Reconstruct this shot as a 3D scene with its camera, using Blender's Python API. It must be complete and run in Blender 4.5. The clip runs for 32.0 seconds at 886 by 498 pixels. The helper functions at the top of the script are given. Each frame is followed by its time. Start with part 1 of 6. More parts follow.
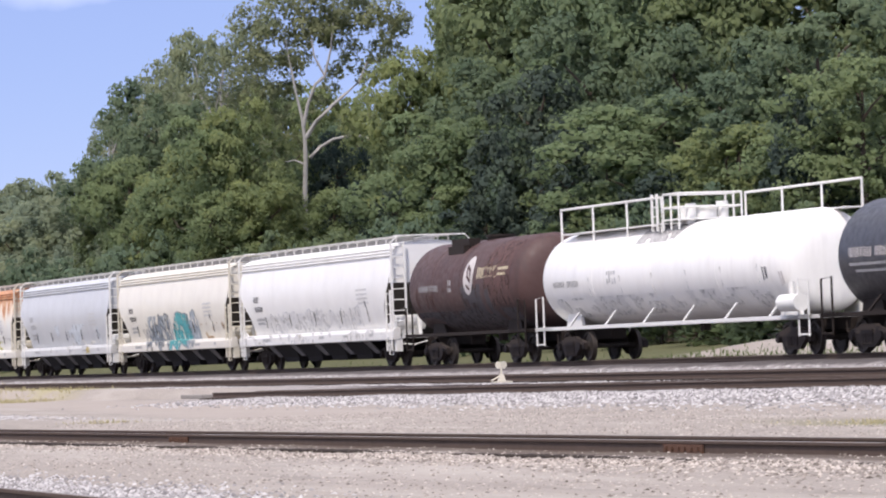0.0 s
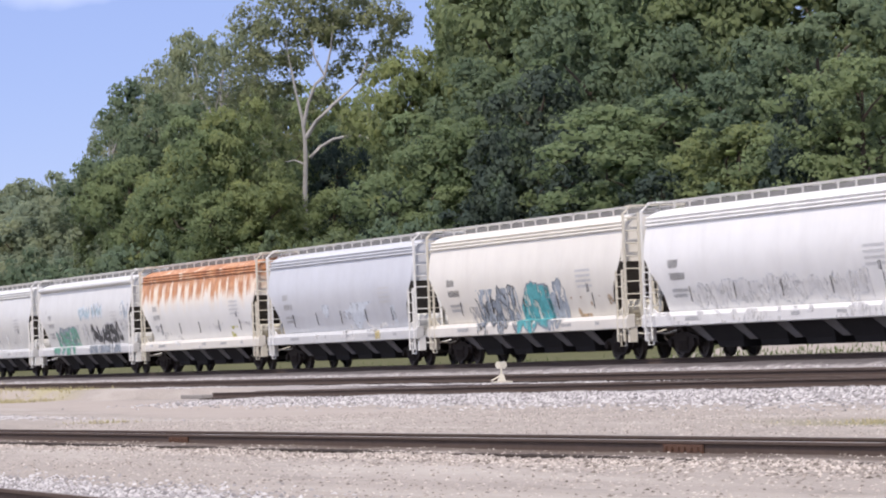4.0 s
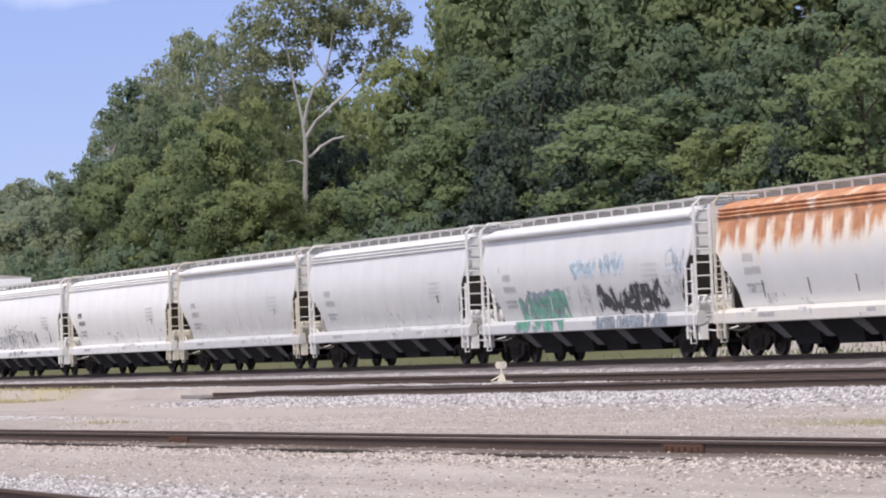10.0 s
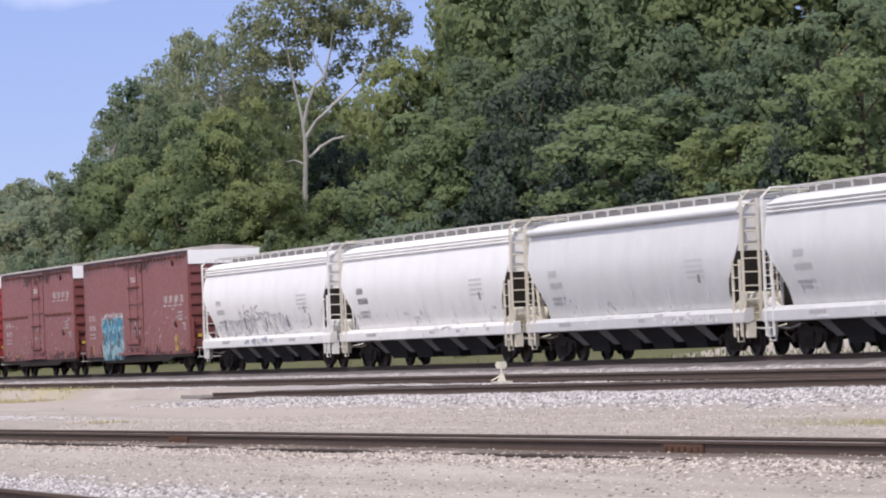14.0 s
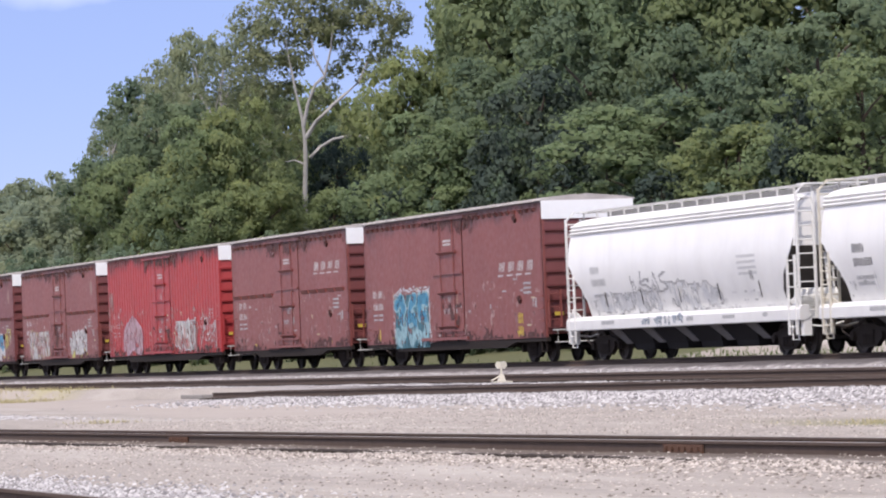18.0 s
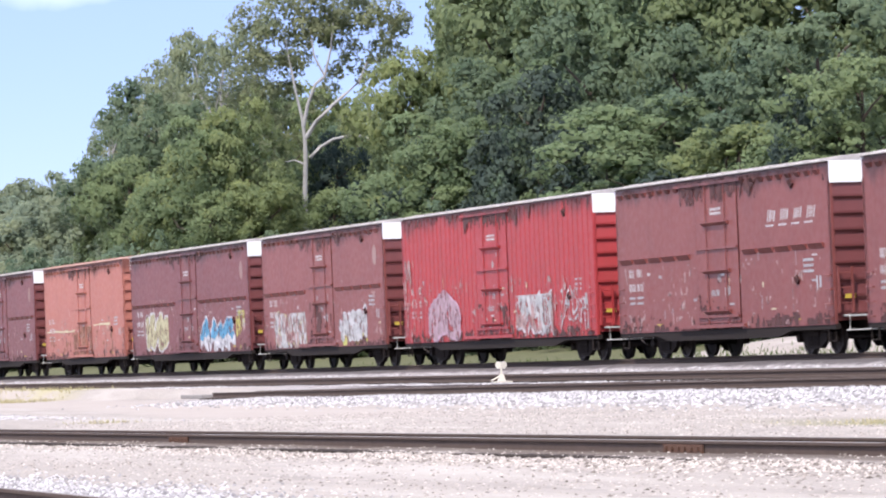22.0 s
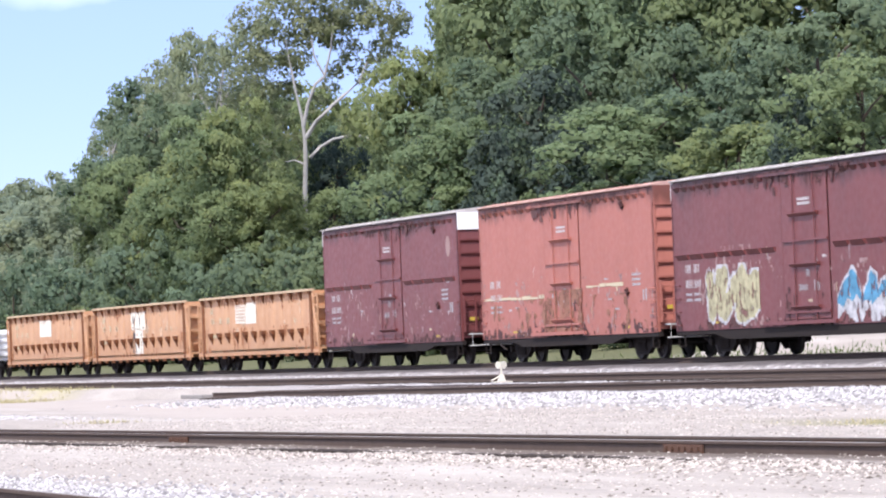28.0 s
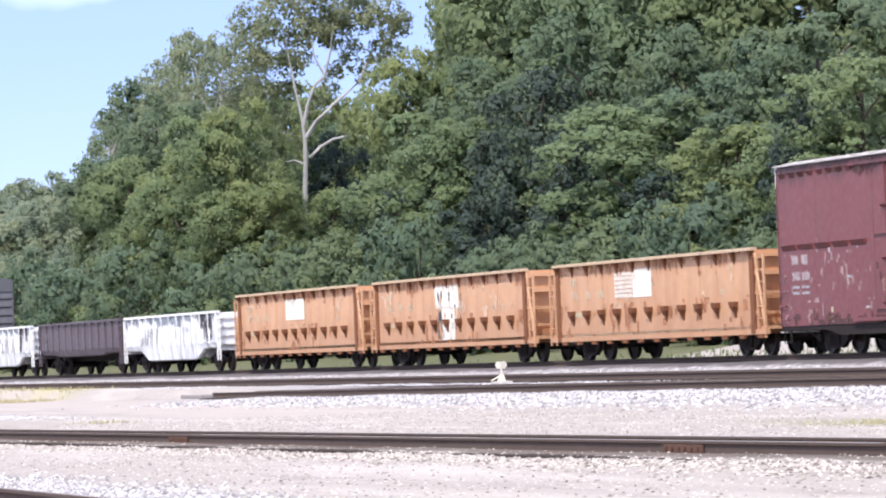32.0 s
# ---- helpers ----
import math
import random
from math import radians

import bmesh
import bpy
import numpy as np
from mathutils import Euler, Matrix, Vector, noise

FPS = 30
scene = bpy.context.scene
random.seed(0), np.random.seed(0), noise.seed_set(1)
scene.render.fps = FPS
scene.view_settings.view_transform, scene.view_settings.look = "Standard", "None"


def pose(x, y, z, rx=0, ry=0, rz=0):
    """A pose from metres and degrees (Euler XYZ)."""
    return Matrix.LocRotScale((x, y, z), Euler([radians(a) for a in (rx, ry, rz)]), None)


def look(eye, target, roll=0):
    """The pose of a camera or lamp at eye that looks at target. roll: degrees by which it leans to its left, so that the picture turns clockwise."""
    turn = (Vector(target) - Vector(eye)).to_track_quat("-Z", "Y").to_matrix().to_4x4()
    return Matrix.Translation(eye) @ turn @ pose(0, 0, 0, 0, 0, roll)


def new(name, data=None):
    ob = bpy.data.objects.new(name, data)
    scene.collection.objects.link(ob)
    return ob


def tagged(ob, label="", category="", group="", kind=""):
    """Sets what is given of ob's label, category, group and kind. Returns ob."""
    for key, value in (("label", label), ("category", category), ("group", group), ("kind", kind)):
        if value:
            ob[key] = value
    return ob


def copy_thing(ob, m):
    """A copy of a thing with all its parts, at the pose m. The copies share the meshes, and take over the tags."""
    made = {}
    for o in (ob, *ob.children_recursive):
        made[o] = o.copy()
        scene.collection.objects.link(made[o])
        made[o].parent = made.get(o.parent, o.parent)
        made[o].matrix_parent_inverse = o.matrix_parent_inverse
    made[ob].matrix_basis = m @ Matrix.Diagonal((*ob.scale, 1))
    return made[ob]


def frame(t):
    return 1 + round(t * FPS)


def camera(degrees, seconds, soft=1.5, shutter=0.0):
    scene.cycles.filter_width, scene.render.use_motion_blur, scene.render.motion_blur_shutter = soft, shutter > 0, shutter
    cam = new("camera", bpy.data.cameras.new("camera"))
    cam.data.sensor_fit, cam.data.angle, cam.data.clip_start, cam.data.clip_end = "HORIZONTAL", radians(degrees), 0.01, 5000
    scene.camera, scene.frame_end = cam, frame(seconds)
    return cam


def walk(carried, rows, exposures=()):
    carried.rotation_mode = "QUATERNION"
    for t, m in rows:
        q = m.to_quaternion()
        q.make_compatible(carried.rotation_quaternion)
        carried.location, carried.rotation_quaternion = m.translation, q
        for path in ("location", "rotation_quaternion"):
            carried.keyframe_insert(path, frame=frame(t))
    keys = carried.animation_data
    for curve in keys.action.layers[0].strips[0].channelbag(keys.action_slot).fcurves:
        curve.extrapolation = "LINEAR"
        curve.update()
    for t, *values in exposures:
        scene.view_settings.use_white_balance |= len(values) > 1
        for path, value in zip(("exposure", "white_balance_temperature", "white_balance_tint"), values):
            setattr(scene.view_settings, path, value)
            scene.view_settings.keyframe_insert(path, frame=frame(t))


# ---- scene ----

# ---- camera: it stands still beside the yard ----
cam = camera(12.78, 32.0, soft=2.0, shutter=0.2)
EYE = Vector((0.0, 0.0, 1.37))
VIEW = look(EYE, EYE + Vector((0.0, math.cos(radians(1.439)), math.sin(radians(1.439)))), -2.29)
walk(cam, [(0.0, VIEW), (32.0, VIEW)],
     exposures=[(0.0, 0.60, 6600, 15.5), (6.0, 0.56, 6600, 15.5), (13.0, 0.52, 6600, 15.5), (17.5, 0.59, 6560, 16), (19.5, 0.92, 6420, 16), (22.0, 1.15, 6300, 15), (32.0, 1.20, 6200, 14.5)])

# the yard's own frame: x along the tracks in the train's direction, -y towards the camera
YARD = pose(1.652, 129.093, 0.0, 0, 0, -71.1326)
RAIL_TOP = 0.81          # top of the rails under the train
TRACK_Y = 1.6            # centre line of the train's track


def train_at(t):
    """Metres that the train has gone by t seconds."""
    return 10.905 * t - 0.007 * t * t


# ---- sky, sun ----
world = bpy.data.worlds.new("sky")
scene.world = world
world.use_nodes = True
wn, wl = world.node_tree.nodes, world.node_tree.links
sky = wn.new("ShaderNodeTexSky")
sky.sky_type = "NISHITA"
sky.sun_disc = False
SUN_EL, SUN_FROM = radians(56), (-0.48, -0.88)   # from behind the camera
sky.sun_elevation = SUN_EL
sky.sun_rotation = math.atan2(SUN_FROM[0], SUN_FROM[1])
sky.altitude = 2600
sky.air_density, sky.dust_density, sky.ozone_density = 1.0, 0.0, 4.0
wn["Background"].inputs["Strength"].default_value = 0.148
blue = wn.new("ShaderNodeMix")
blue.data_type, blue.blend_type = "RGBA", "MULTIPLY"
blue.inputs[0].default_value, blue.inputs[7].default_value = 1.0, (0.84, 0.80, 0.96, 1)
wl.new(sky.outputs["Color"], blue.inputs[6])
even = wn.new("ShaderNodeMix")                   # thin summer haze evens the blue out
even.data_type = "RGBA"
even.inputs[0].default_value, even.inputs[7].default_value = 0.68, (1.22, 1.54, 2.80, 1)
wl.new(blue.outputs[2], even.inputs[6])
# scattered white layer, mostly out of view, added to brighten the shadows; its lower edge is set to the view, so that
# only wisps show
aim, part_of, puffy = wn.new("ShaderNodeTexCoord"), wn.new("ShaderNodeSeparateXYZ"), wn.new("ShaderNodeTexNoise")
puffy.inputs["Scale"].default_value, puffy.inputs["Detail"].default_value, puffy.inputs["Roughness"].default_value = 5.0, 6.0, 0.55
wl.new(aim.outputs["Generated"], part_of.inputs[0])
wl.new(aim.outputs["Generated"], puffy.inputs["Vector"])
height, thick, fill_cloud, white = wn.new("ShaderNodeMapRange"), wn.new("ShaderNodeMapRange"), wn.new("ShaderNodeMath"), wn.new("ShaderNodeMix")
height.inputs["From Min"].default_value, height.inputs["From Max"].default_value = 0.0968, 0.1075
thick.inputs["From Min"].default_value, thick.inputs["From Max"].default_value = 0.44, 0.60
fill_cloud.operation, white.data_type = "MULTIPLY", "RGBA"
white.inputs[7].default_value = (6.9, 7.2, 7.9, 1)
wisps, tatter = wn.new("ShaderNodeTexNoise"), wn.new("ShaderNodeMath")
wisps.inputs["Scale"].default_value, wisps.inputs["Detail"].default_value = 26.0, 5.0
tatter.operation, tatter.inputs[1].default_value = "MULTIPLY_ADD", 0.014
wl.new(aim.outputs["Generated"], wisps.inputs["Vector"])
wl.new(wisps.outputs["Fac"], tatter.inputs[0])
wl.new(part_of.outputs[2], tatter.inputs[2])
wl.new(tatter.outputs[0], height.inputs["Value"])
wl.new(puffy.outputs["Fac"], thick.inputs["Value"])
wl.new(height.outputs[0], fill_cloud.inputs[0])
wl.new(thick.outputs[0], fill_cloud.inputs[1])
wl.new(fill_cloud.outputs[0], white.inputs[0])
wl.new(even.outputs[2], white.inputs[6])
wl.new(white.outputs[2], wn["Background"].inputs["Color"])
sun = new("sun", bpy.data.lights.new("sun", "SUN"))
sun.data.energy, sun.data.angle, sun.data.color = 2.5, radians(0.53), (1.0, 0.94, 0.86)
far = Vector((SUN_FROM[0], SUN_FROM[1], 0)).normalized() * math.cos(SUN_EL) + Vector((0, 0, math.sin(SUN_EL)))
sun.matrix_world = look(far * 200, (0, 0, 0))


# ---- materials ----
def nodes_of(name):
    m = bpy.data.materials.new(name)
    m.use_nodes = True
    return m, m.node_tree.nodes, m.node_tree.links, m.node_tree.nodes["Principled BSDF"]


def mixed(n, l, fac, a, b, blend="MIX"):
    """Colour mix; each of fac, a, b is a socket or a value."""
    k = n.new("ShaderNodeMix")
    k.data_type, k.blend_type = "RGBA", blend
    for i, v in ((0, fac), (6, a), (7, b)):
        if hasattr(v, "is_output"):
            l.new(v, k.inputs[i])
        else:
            k.inputs[i].default_value = v if i == 0 else (*v, 1)
    return k.outputs[2]


def noise_of(n, l, scale, detail=4.0, stretch=(1, 1, 1), rough=0.6):
    c, mp, t = n.new("ShaderNodeTexCoord"), n.new("ShaderNodeMapping"), n.new("ShaderNodeTexNoise")
    mp.inputs["Scale"].default_value = stretch
    t.inputs["Scale"].default_value, t.inputs["Detail"].default_value, t.inputs["Roughness"].default_value = scale, detail, rough
    l.new(c.outputs["Object"], mp.inputs[0])
    l.new(mp.outputs[0], t.inputs["Vector"])
    return t.outputs["Fac"]


def ramp_of(n, l, src, lo, hi):
    r = n.new("ShaderNodeMapRange")
    r.inputs["From Min"].default_value, r.inputs["From Max"].default_value = lo, hi
    l.new(src, r.inputs["Value"])
    return r.outputs[0]


def maths(n, l, op, a, b):
    k = n.new("ShaderNodeMath")
    k.operation = op
    for i, v in enumerate((a, b)):
        if hasattr(v, "is_output"):
            l.new(v, k.inputs[i])
        else:
            k.inputs[i].default_value = v
    return k.outputs[0]


def bumped(n, l, bsdf, src, strength, dist):
    b = n.new("ShaderNodeBump")
    b.inputs["Strength"].default_value, b.inputs["Distance"].default_value = strength, dist
    l.new(src, b.inputs["Height"])
    l.new(b.outputs[0], bsdf.inputs["Normal"])


def plain(name, col, rough=0.6, metal=0.0, vary=0.25, scale=6.0):
    """Worn solid colour with grain at two scales."""
    m, n, l, b = nodes_of(name)
    dark = tuple(c * (1 - vary) for c in col)
    c1 = mixed(n, l, noise_of(n, l, scale), dark, col)
    c2 = mixed(n, l, ramp_of(n, l, noise_of(n, l, scale * 9), 0.4, 0.75), c1, tuple(c * (1 - vary * 0.8) for c in col))
    l.new(c2, b.inputs["Base Color"])
    b.inputs["Roughness"].default_value, b.inputs["Metallic"].default_value = rough, metal
    b.inputs["Specular IOR Level"].default_value = 0.5 if rough < 0.7 else 0.1
    bumped(n, l, b, noise_of(n, l, scale * 6), 0.3, 0.01)
    return m


def paint(name, col, grime, streak=0.5, patch=0.4, rough=0.5, lower=0.0, drip=0.0, fine=3.2):
    """Weathered car paint: vertical streaks of dirt, broad fading, small chips; lower: more of the grime colour towards
    the bottom.
    """
    m, n, l, b = nodes_of(name)
    fade = mixed(n, l, noise_of(n, l, 0.7, 3), tuple(c * 0.86 for c in col), col)
    st = ramp_of(n, l, noise_of(n, l, 1.0, 3, (fine, fine, 0.07 * fine)), 0.48, 0.78)
    c = mixed(n, l, maths(n, l, "MULTIPLY", st, streak), fade, grime)
    pt = ramp_of(n, l, noise_of(n, l, 0.9, 5, (1, 1, 0.8), 0.55), 0.5, 0.8)
    c = mixed(n, l, maths(n, l, "MULTIPLY", pt, patch), c, grime)
    if drip:
        tc, sep = n.new("ShaderNodeTexCoord"), n.new("ShaderNodeSeparateXYZ")
        l.new(tc.outputs["Object"], sep.inputs[0])
        run = maths(n, l, "ADD", maths(n, l, "MULTIPLY", noise_of(n, l, 0.55, 3, (1, 1, 0.02)), 1.9), maths(n, l, "MULTIPLY", noise_of(n, l, 5.0, 4, (1, 1, 0.12)), 0.5))
        wet = ramp_of(n, l, maths(n, l, "ADD", sep.outputs[2], run), 5.75, 6.15)
        c = mixed(n, l, maths(n, l, "MULTIPLY", wet, drip), c, tuple(v * 0.45 for v in grime))
    if lower:
        tc, sep = n.new("ShaderNodeTexCoord"), n.new("ShaderNodeSeparateXYZ")
        l.new(tc.outputs["Object"], sep.inputs[0])
        z = maths(n, l, "ADD", sep.outputs[2], maths(n, l, "MULTIPLY", noise_of(n, l, 1.4, 5), 1.6))
        low = ramp_of(n, l, z, 3.0, 1.7)
        c = mixed(n, l, maths(n, l, "MULTIPLY", low, lower), c, grime)
    chips = ramp_of(n, l, noise_of(n, l, 6, 4), 0.69, 0.73)
    c = mixed(n, l, maths(n, l, "MULTIPLY", chips, 0.05), c, (0.16, 0.08, 0.05))
    l.new(c, b.inputs["Base Color"])
    l.new(ramp_of(n, l, noise_of(n, l, 5, 4), -0.6, 0.9 / max(rough, 0.1)), b.inputs["Roughness"])
    bumped(n, l, b, noise_of(n, l, 1.1, 2, (1, 1, 0.6)), 0.12, 0.03)
    return m


def rusting(name):
    """White paint with rust that runs down from the roof in broad tongues."""
    m, n, l, b = nodes_of(name)
    tc, sep = n.new("ShaderNodeTexCoord"), n.new("ShaderNodeSeparateXYZ")
    l.new(tc.outputs["Object"], sep.inputs[0])
    # blunt tongues about a metre apart, of uneven length and width, below a patchy rusted eave
    w = n.new("ShaderNodeMath")
    w.operation = "SINE"
    l.new(maths(n, l, "MULTIPLY", maths(n, l, "ADD", sep.outputs[0], maths(n, l, "MULTIPLY", noise_of(n, l, 0.7, 2, (1, 0, 0)), 2.2)), 5.0), w.inputs[0])
    ragged = maths(n, l, "MULTIPLY", maths(n, l, "SUBTRACT", noise_of(n, l, 2.6, 7, (1.4, 1.4, 0.6)), 0.5), 1.5)
    column = ramp_of(n, l, maths(n, l, "ADD", w.outputs[0], ragged), -0.95, -0.15)
    lengths = maths(n, l, "MULTIPLY", noise_of(n, l, 0.9, 3, (1, 0, 0)), 2.1)
    height = maths(n, l, "ADD", sep.outputs[2], maths(n, l, "SUBTRACT", maths(n, l, "MULTIPLY", ragged, 0.35), lengths))
    low = ramp_of(n, l, height, 1.92, 2.25)
    eave = maths(n, l, "MULTIPLY", ramp_of(n, l, maths(n, l, "ADD", sep.outputs[2], maths(n, l, "MULTIPLY", ragged, 0.5)), 3.50, 3.80),
                 ramp_of(n, l, noise_of(n, l, 1.1, 6, (1, 1, 2.5)), 0.30, 0.46))
    mask = maths(n, l, "MAXIMUM", eave, maths(n, l, "MULTIPLY", column, low))
    rust = mixed(n, l, ramp_of(n, l, noise_of(n, l, 1.9, 7), 0.35, 0.65), (0.56, 0.235, 0.085), (0.33, 0.115, 0.042))
    rust = mixed(n, l, maths(n, l, "MULTIPLY", ramp_of(n, l, noise_of(n, l, 0.8, 6, (1, 1, 3.0)), 0.52, 0.68), 0.6), rust, (0.66, 0.42, 0.25))
    base = mixed(n, l, noise_of(n, l, 0.9, 4), (0.66, 0.65, 0.62), (0.78, 0.77, 0.74))
    halo = ramp_of(n, l, height, 1.5, 2.3)
    base = mixed(n, l, maths(n, l, "MULTIPLY", halo, 0.5), base, (0.80, 0.62, 0.40))
    l.new(mixed(n, l, maths(n, l, "MULTIPLY", mask, 0.92), base, rust), b.inputs["Base Color"])
    b.inputs["Roughness"].default_value = 0.75
    bumped(n, l, b, noise_of(n, l, 9, 5), 0.3, 0.01)
    return m


def sprayed(name, col, dark=0.6):
    """Old spray paint: mottled, worn through to what lies under it."""
    m, n, l, b = nodes_of(name)
    l.new(mixed(n, l, ramp_of(n, l, noise_of(n, l, 4, 5), 0.3, 0.7), tuple(c * dark for c in col), tuple(min(1, c * 1.15) for c in col)), b.inputs["Base Color"])
    b.inputs["Roughness"].default_value = 0.75
    l.new(ramp_of(n, l, noise_of(n, l, 2.6, 7, (1.5, 1.5, 0.8)), 0.36, 0.48), b.inputs["Alpha"])
    return m


def leafy(name, a, c, thin=0.25):
    m, n, l, b = nodes_of(name)
    g, o = n.new("ShaderNodeNewGeometry"), n.new("ShaderNodeObjectInfo")
    col = mixed(n, l, g.outputs["Random Per Island"], a, c)
    tint = mixed(n, l, maths(n, l, "MULTIPLY", o.outputs["Random"], 0.85), col, tuple(x * y for x, y in zip(c, (1.20, 1.06, 0.84))))
    big = mixed(n, l, ramp_of(n, l, noise_of(n, l, 0.35, 3), 0.4, 0.75), tint, tuple(x * 0.85 for x in a))
    l.new(big, b.inputs["Base Color"])
    b.inputs["Roughness"].default_value, b.inputs["Specular IOR Level"].default_value = 0.75, 0.2
    tr, mx = n.new("ShaderNodeBsdfTranslucent"), n.new("ShaderNodeMixShader")
    l.new(big, tr.inputs["Color"])
    mx.inputs[0].default_value = thin
    l.new(b.outputs[0], mx.inputs[1])
    l.new(tr.outputs[0], mx.inputs[2])
    l.new(mx.outputs[0], n["Material Output"].inputs["Surface"])
    return m


def ground_mat():
    """Pale crushed stone with packed dirt, grass beyond the tracks and in patches; x, y are the yard's own."""
    m, n, l, b = nodes_of("yard_ground")
    tc, sep = n.new("ShaderNodeTexCoord"), n.new("ShaderNodeSeparateXYZ")
    l.new(tc.outputs["Object"], sep.inputs[0])
    x, y = sep.outputs[0], sep.outputs[1]
    packed = mixed(n, l, noise_of(n, l, 0.6, 6, (0.35, 1, 1)), (0.255, 0.222, 0.194), (0.33, 0.292, 0.258))
    packed = mixed(n, l, ramp_of(n, l, noise_of(n, l, 16, 6), 0.35, 0.7), packed, (0.365, 0.33, 0.29))
    # paler dust and greyer damp in broad uneven patches
    packed = mixed(n, l, maths(n, l, "MULTIPLY", ramp_of(n, l, noise_of(n, l, 0.42, 6, (0.25, 1, 1)), 0.50, 0.66), 0.55), packed, (0.46, 0.42, 0.375))
    packed = mixed(n, l, maths(n, l, "MULTIPLY", ramp_of(n, l, noise_of(n, l, 0.9, 7, (0.3, 1, 1)), 0.56, 0.70), 0.5), packed, (0.19, 0.168, 0.15))
    vor = n.new("ShaderNodeTexVoronoi")
    vor.inputs["Scale"].default_value = 11
    l.new(tc.outputs["Object"], vor.inputs["Vector"])
    stones = mixed(n, l, ramp_of(n, l, vor.outputs["Distance"], 0.1, 0.75), (0.42, 0.39, 0.37), (0.23, 0.21, 0.20))
    # loose stone lies along the tracks
    band = None
    for centre, half in ((-10.4, 2.0), (-3.6, 6.0), (-34.2, 1.3)):
        d = maths(n, l, "ABSOLUTE", maths(n, l, "SUBTRACT", y, centre), 0)
        k = ramp_of(n, l, maths(n, l, "ADD", d, maths(n, l, "MULTIPLY", noise_of(n, l, 0.5, 5), 1.6)), half + 1.1, half + 0.5)
        band = k if band is None else maths(n, l, "MAXIMUM", band, k)
    # past the siding's end only the shoulder of the two far tracks is stone
    band = maths(n, l, "MULTIPLY", band, maths(n, l, "MAXIMUM", ramp_of(n, l, x, -9.0, -2.0), maths(n, l, "MAXIMUM", ramp_of(n, l, y, -6.2, -5.4), ramp_of(n, l, y, -30.0, -31.0))))
    c = mixed(n, l, band, packed, stones)
    # oily dirt and buried ties between the two middle tracks, thinning out past the switch
    mid = maths(n, l, "MULTIPLY", ramp_of(n, l, maths(n, l, "ABSOLUTE", maths(n, l, "SUBTRACT", y, -5.6), 0), 3.3, 2.9),
                maths(n, l, "MAXIMUM", ramp_of(n, l, x, 2.0, 9.0), ramp_of(n, l, maths(n, l, "ABSOLUTE", maths(n, l, "SUBTRACT", y, -3.15), 0), 1.25, 0.9)))
    oily = ramp_of(n, l, maths(n, l, "ADD", maths(n, l, "MULTIPLY", x, 0.012), noise_of(n, l, 0.9, 6, (0.22, 1, 1))), 0.26, 0.46)
    c = mixed(n, l, maths(n, l, "MULTIPLY", mid, oily), c, mixed(n, l, noise_of(n, l, 2.5, 5), (0.036, 0.030, 0.031), (0.088, 0.072, 0.070)))
    # darker stone about the train's own track
    own = maths(n, l, "MULTIPLY", ramp_of(n, l, maths(n, l, "ADD", y, maths(n, l, "MULTIPLY", noise_of(n, l, 1.6, 5), 0.7)), -1.42, -1.2), ramp_of(n, l, y, 4.6, 4.0))
    c = mixed(n, l, maths(n, l, "MULTIPLY", own, 0.9), c, mixed(n, l, noise_of(n, l, 5.0, 5), (0.055, 0.047, 0.047), (0.13, 0.115, 0.11)))
    # grass beyond the train, and the yellowed patch beside the crossing
    wob = maths(n, l, "MULTIPLY", noise_of(n, l, 0.35, 5), 5.0)
    bank = maths(n, l, "MULTIPLY", ramp_of(n, l, maths(n, l, "ADD", x, wob), -13.0, -6.0), ramp_of(n, l, maths(n, l, "ADD", y, wob), 8.5, 10.0))
    beyond = ramp_of(n, l, maths(n, l, "ADD", y, wob), 6.4, 7.4)
    grass = mixed(n, l, noise_of(n, l, 1.3, 6), (0.075, 0.085, 0.045), (0.155, 0.15, 0.082))
    c = mixed(n, l, beyond, c, mixed(n, l, bank, grass, packed))
    dry = mixed(n, l, noise_of(n, l, 3.0, 6), (0.30, 0.28, 0.13), (0.44, 0.39, 0.22))
    px = ramp_of(n, l, maths(n, l, "ADD", x, wob), -27.0, -33.0)
    py = ramp_of(n, l, maths(n, l, "ABSOLUTE", maths(n, l, "SUBTRACT", y, -9.0), 0), 5.4, 4.4)
    c = mixed(n, l, maths(n, l, "MULTIPLY", maths(n, l, "MULTIPLY", px, py), 0.85), c, dry)
    # the dusty road that crosses the yard before the siding's end
    edge = maths(n, l, "MULTIPLY", maths(n, l, "SUBTRACT", noise_of(n, l, 0.3, 4), 0.5), 3.0)
    mid_y = maths(n, l, "ADD", maths(n, l, "MULTIPLY", x, -0.11), -12.9)
    off = maths(n, l, "ADD", maths(n, l, "ABSOLUTE", maths(n, l, "SUBTRACT", y, mid_y), 0), edge)
    road = maths(n, l, "MULTIPLY", ramp_of(n, l, off, 2.6, 1.9), ramp_of(n, l, maths(n, l, "ADD", x, edge), 45.0, 32.0))
    c = mixed(n, l, maths(n, l, "MULTIPLY", road, 0.9), c, mixed(n, l, noise_of(n, l, 0.8, 5, (0.3, 1, 1)), (0.335, 0.292, 0.255), (0.385, 0.34, 0.30)))
    # rust and oil along the heavy track
    near = ramp_of(n, l, maths(n, l, "ADD", maths(n, l, "ABSOLUTE", maths(n, l, "SUBTRACT", y, -25.6), 0), maths(n, l, "MULTIPLY", edge, 0.15)), 1.25, 1.0)
    c = mixed(n, l, maths(n, l, "MULTIPLY", near, 0.8), c, (0.10, 0.077, 0.064))
